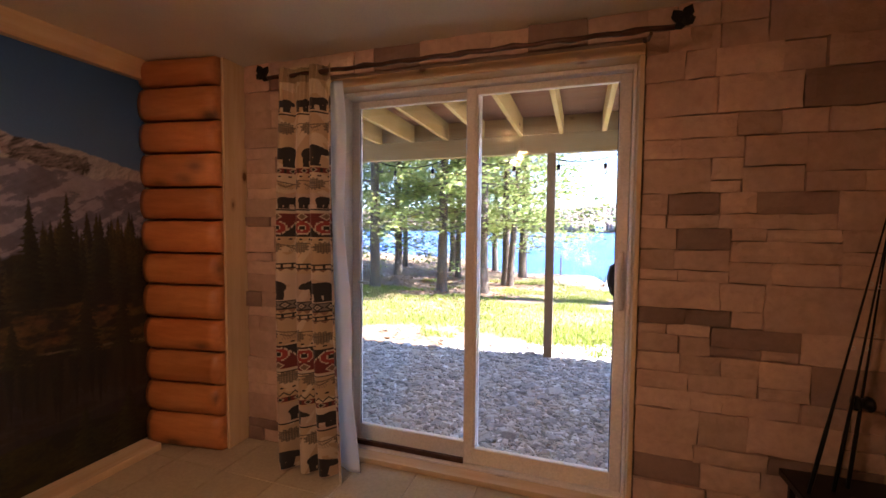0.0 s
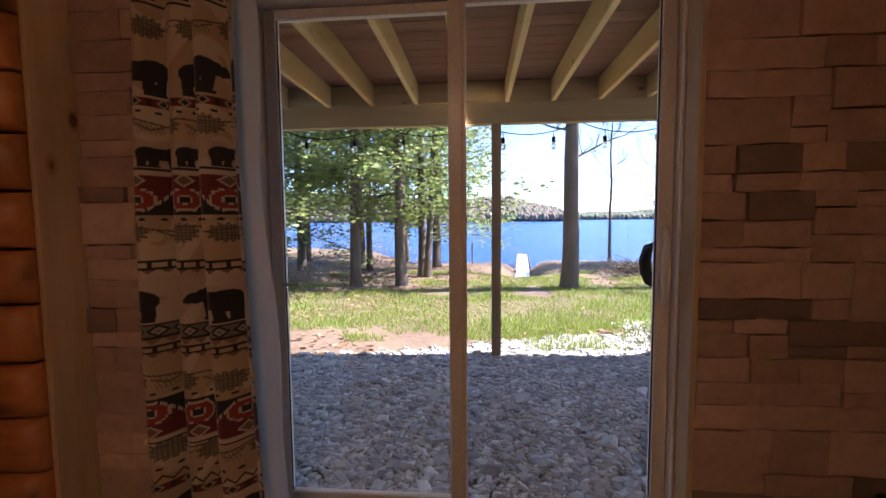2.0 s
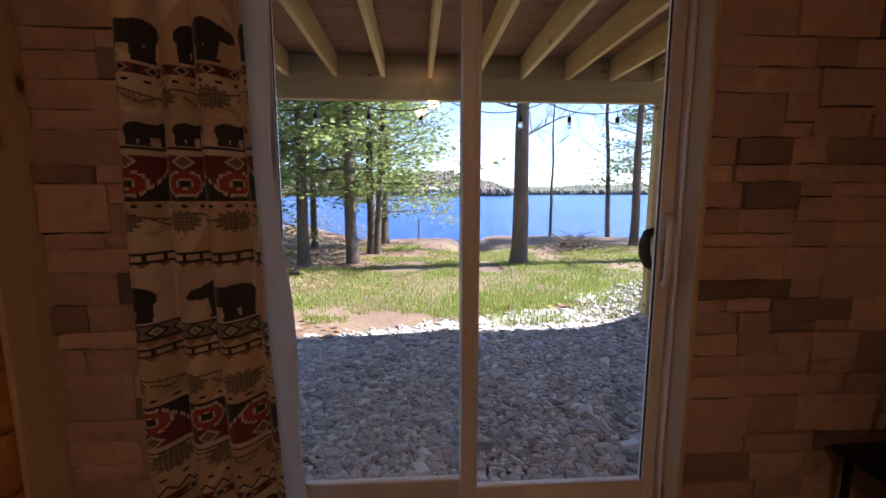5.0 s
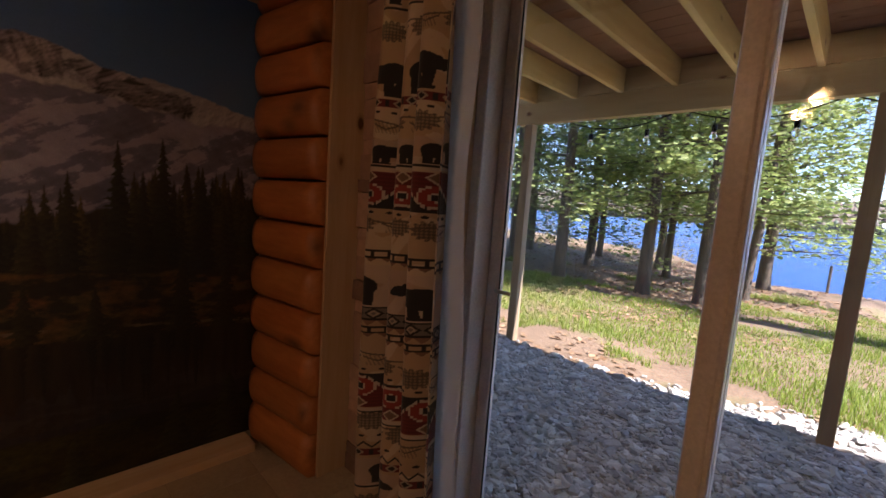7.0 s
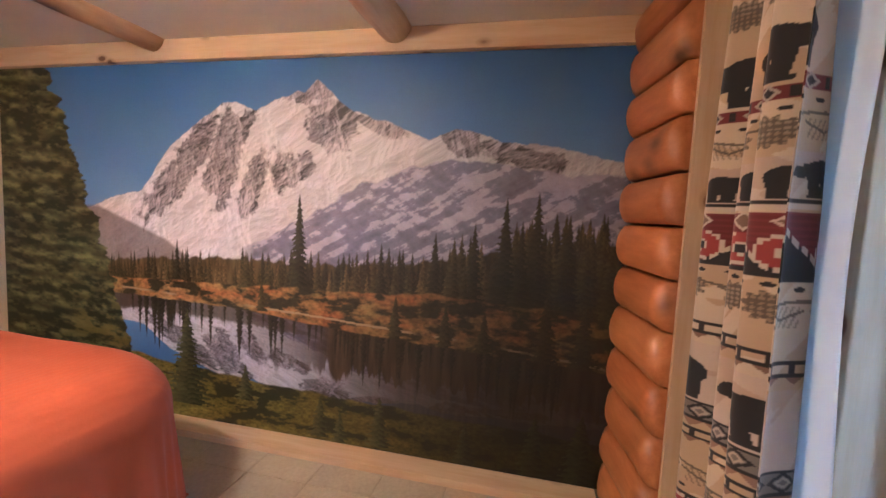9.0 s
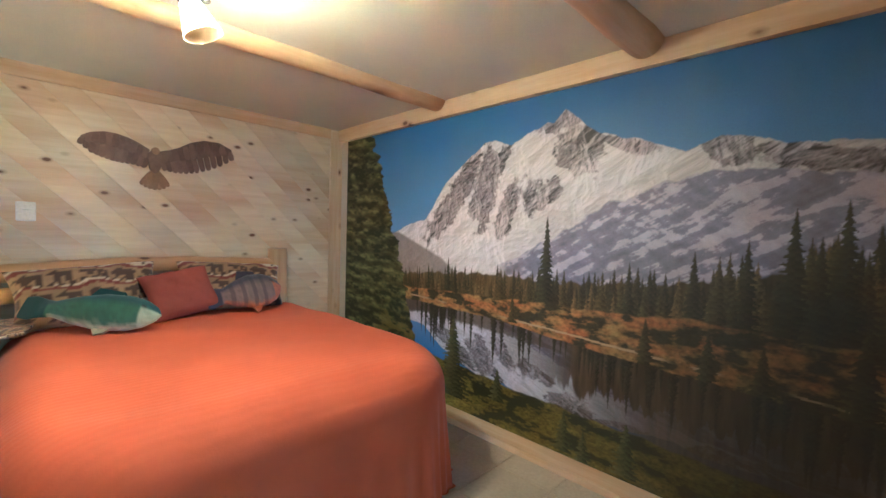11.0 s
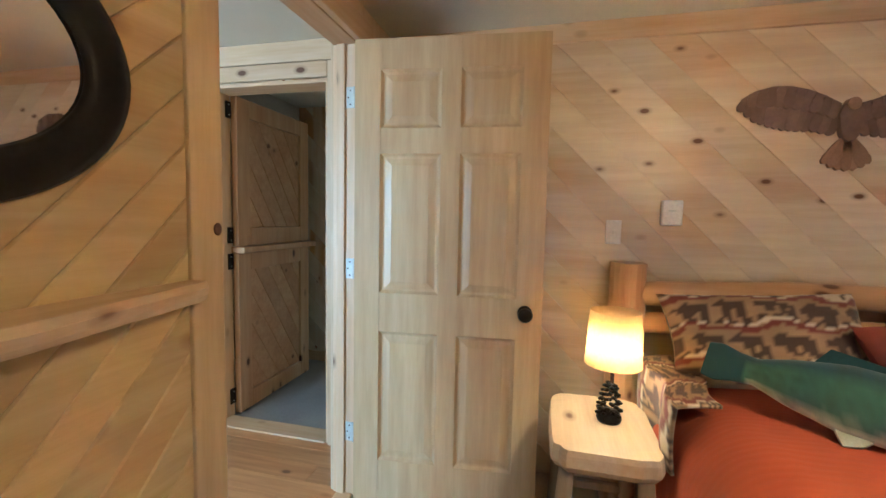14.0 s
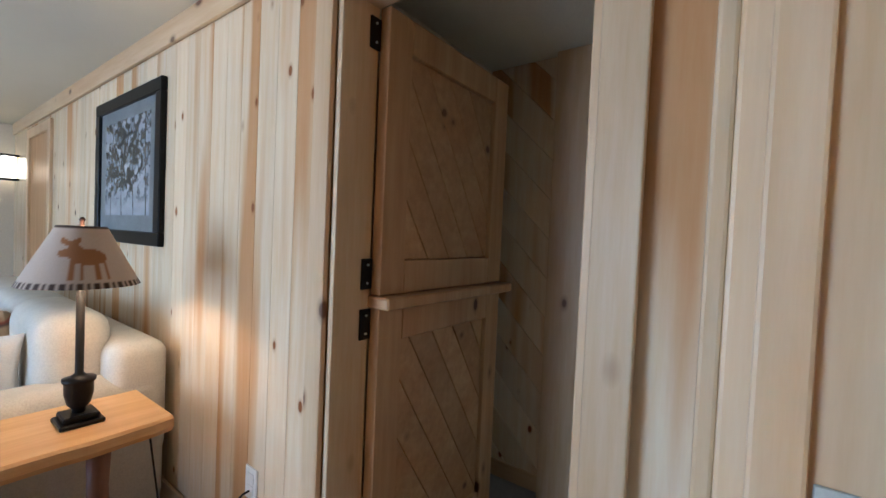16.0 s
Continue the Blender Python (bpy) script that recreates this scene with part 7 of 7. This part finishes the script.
G = "trees by the lake"
for k, (x, y, h, rad, lean, st) in enumerate((
        (-2.08, 9.5, 9.0, 0.115, (0.01, 0.0), "hemlock"), (-1.13, 9.5, 9.5, 0.12, (-0.01, 0.01), "hemlock"), (-3.6, 9.2, 8.5, 0.12, (0.0, 0.0), "hemlock"),
        (-0.95, 11.2, 9.0, 0.10, (0.0, 0.0), "hemlock"), (-0.80, 11.0, 8.0, 0.085, (0.055, 0.02), "young"), (-0.80, 13.4, 9.0, 0.13, (0.01, 0), "hemlock"),
        (-2.6, 12.6, 9.0, 0.09, (0, 0), "hemlock"), (-4.3, 12.0, 9.0, 0.12, (0, 0), "hemlock"), (-3.3, 14.2, 9.0, 0.11, (0, 0), "hemlock"),
        (-5.6, 10.4, 9.0, 0.13, (0, 0), "hemlock"), (-6.8, 13.0, 10.0, 0.14, (0, 0), "hemlock"), (-5.2, 14.6, 9.0, 0.10, (0, 0), "hemlock"),
        (-8.3, 10.5, 9.0, 0.12, (0, 0), "hemlock"), (-2.0, 15.2, 9.0, 0.10, (0, 0), "hemlock"), (-9.5, 14.0, 10.0, 0.14, (0, 0), "hemlock"))):
    tree("conifer" if st == "hemlock" else "young_tree", x, y, h, rad, lean, st, "slim hemlock with light green sprays" if st == "hemlock" else "leaning slim tree with young leaves", 40 + k, G)
tree("oak_tree", 2.12, 9.35, 9.0, 0.165, (0.015, 0.0), "bare", "stout dark trunked tree with bare branches", 71, G)
tree("bare_tree", 4.6, 15.0, 5.2, 0.055, (0.0, 0.0), "bare", "thin bare sapling by the water", 72, G)
tree("bare_tree", 6.6, 15.0, 8.0, 0.085, (-0.05, 0.0), "bare", "thin leaning tree with bare twigs", 73, G)
tree("bare_tree", 6.1, 12.4, 9.0, 0.12, (0.0, 0.0), "bare", "upright grey tree with bare branches", 74, G)
tree("oak_tree", 5.9, 9.6, 9.0, 0.24, (0.0, 0.0), "bare", "thick pale barked tree near the deck", 75, G)
tree("conifer", 7.6, 14.0, 7.0, 0.10, (0, 0), "hemlock", "dark hemlock near the shore", 76, G)
tree("shrub", -4.6, 6.6, 2.4, 0.03, (0, 0), "shrub", "light green evergreen shrub beside the deck", 77, "")
tree("shrub", -6.2, 7.6, 2.8, 0.035, (0, 0), "shrub", "light green evergreen shrub beside the deck", 78, "")

bp = thing("brush_pile", None, None, "heap of cut grey branches on the bank", "brush pile", kind="stuff")
random.seed(9)
bm = bmesh.new()
for k in range(150):
    a, rr_ = random.uniform(0, 6.28), abs(random.gauss(0, 0.38))
    p = Vector((4.05 + rr_ * math.cos(a) * 1.3, 11.4 + rr_ * math.sin(a), -0.16 + max(0, 0.32 - rr_ * 0.55) * random.random()))
    q = p + Vector((random.uniform(-0.6, 0.6), random.uniform(-0.4, 0.4), random.uniform(-0.05, 0.30)))
    tube(bm, [p, p.lerp(q, 0.5) + Vector((0, 0, 0.04)), q], [0.013, 0.010, 0.004], 4)
part("branches", bm, "bark", bp)
bn = thing("bench", None, None, "weathered dark wooden bench by the shore", "bench")
for k in range(3):
    bar("seat_slat", "lumber_z", bn, 6.3, 7.5, 11.6 + 0.12 * k, 11.7 + 0.12 * k, 0.20, 0.235, 0.004)
    bar("back_slat", "lumber_z", bn, 6.3, 7.5, 11.98, 12.01, 0.32 + 0.11 * k, 0.40 + 0.11 * k, 0.004)
for x in (6.35, 7.38):
    bar("leg", "lumber_z", bn, x, x + 0.06, 11.6, 11.66, -0.25, 0.20, 0.004)
    bar("leg", "lumber_z", bn, x, x + 0.06, 12.0, 12.06, -0.25, 0.62, 0.004)
ps = thing("shore_post", None, None, "thin dark post standing at the water", "post")
bm = bmesh.new()
tube(bm, [(0.2, 16.0, -1.6), (0.2, 16.0, 0.35)], 0.03, 8)
part("pole", bm, "bark", ps)

# undergrowth on the bank
N = 260
ux_, uy_ = r.uniform(-13, -1.7, N), r.uniform(13.2, 19.0, N)
keep = uy_ > 14.8 + 0.25 * (ux_ + 8)
ux_, uy_ = ux_[keep], uy_[keep]
N = len(ux_)
tall = r.uniform(0.3, 1.5, N)
P = np.repeat(np.stack([ux_, uy_, ground_z(ux_, uy_)], 1), 55, 0)
up = r.rand(len(P)) ** 0.8 * np.repeat(tall, 55)
P = P + np.stack([r.normal(0, 0.22, len(P)) * (0.3 + up), r.normal(0, 0.22, len(P)) * (0.3 + up), up], 1)
ls = r.uniform(0.03, 0.075, len(P))
scatter("undergrowth", np.array([(-0.5, -0.2, 0), (0.0, -0.32, 0.05), (0.6, 0, -0.06), (0.0, 0.32, 0.05)], float), np.array([(0, 1, 2), (0, 2, 3)]), P, np.stack([ls, ls, ls], 1), np.stack([r.uniform(0, 6.3, len(P)), r.normal(0, 0.7, len(P))], 1), "leaf_young", "low brushy undergrowth between the trees", "undergrowth")

# far shore: bare spring woods with a few evergreens
N = 15000
fx_ = r.uniform(-260, 300, N)
depth = r.rand(N) ** 1.3 * 85
fy_ = shore_y(fx_) + 5 + depth
fz_ = ground_z(fx_, fy_)
pine_ = r.rand(N) < np.where(fx_ > 52, 0.75, 0.13)
hgt = r.uniform(2.6, 6.2, N) * np.where(pine_, 1.1, 1.0)
wide_ = np.where(pine_, 0.20, 0.28) * hgt * np.where(fx_ > 60, 1.3, 1.0)
for nm, sel, mt, lb in (("far_woods", ~pine_, "far_leaf", "hazy brown bare woods across the lake"), ("far_pines", pine_, "far_pine", "hazy green pines on the far shore")):
    n_f = int(sel.sum())
    far_ob = scatter(nm, ICO_V, ICO_F, np.stack([fx_, fy_, fz_ + hgt * 0.45], 1)[sel], np.stack([wide_, wide_, hgt * 0.5], 1)[sel], np.stack([r.uniform(0, 6.3, n_f), r.normal(0, 0.1, n_f)], 1), mt, lb, "far woods")
    far_ob.data.polygons.foreach_set("use_smooth", [True] * len(far_ob.data.polygons))
fh = thing("far_house", None, None, "small white house on the far shore", "house")
bar("wall", "plastic", fh, 8, 12.5, 246, 250, 0.4, 3.2, 0)
bm = bmesh.new()
f1 = [bm.verts.new(p) for p in ((7.6, 245.6, 3.1), (12.9, 245.6, 3.1), (12.9, 248, 4.6), (7.6, 248, 4.6), (12.9, 250.4, 3.1), (7.6, 250.4, 3.1))]
for q in ((0, 1, 2, 3), (3, 2, 4, 5), (0, 3, 5), (1, 4, 2), (0, 5, 4, 1)):
    bm.faces.new([f1[k] for k in q])
part("roof", bm, "ceiling", fh)
for x in (8.6, 10.0, 11.4):
    bar("window", "black", fh, x, x + 0.7, 245.94, 245.99, 1.5, 2.6, 0)
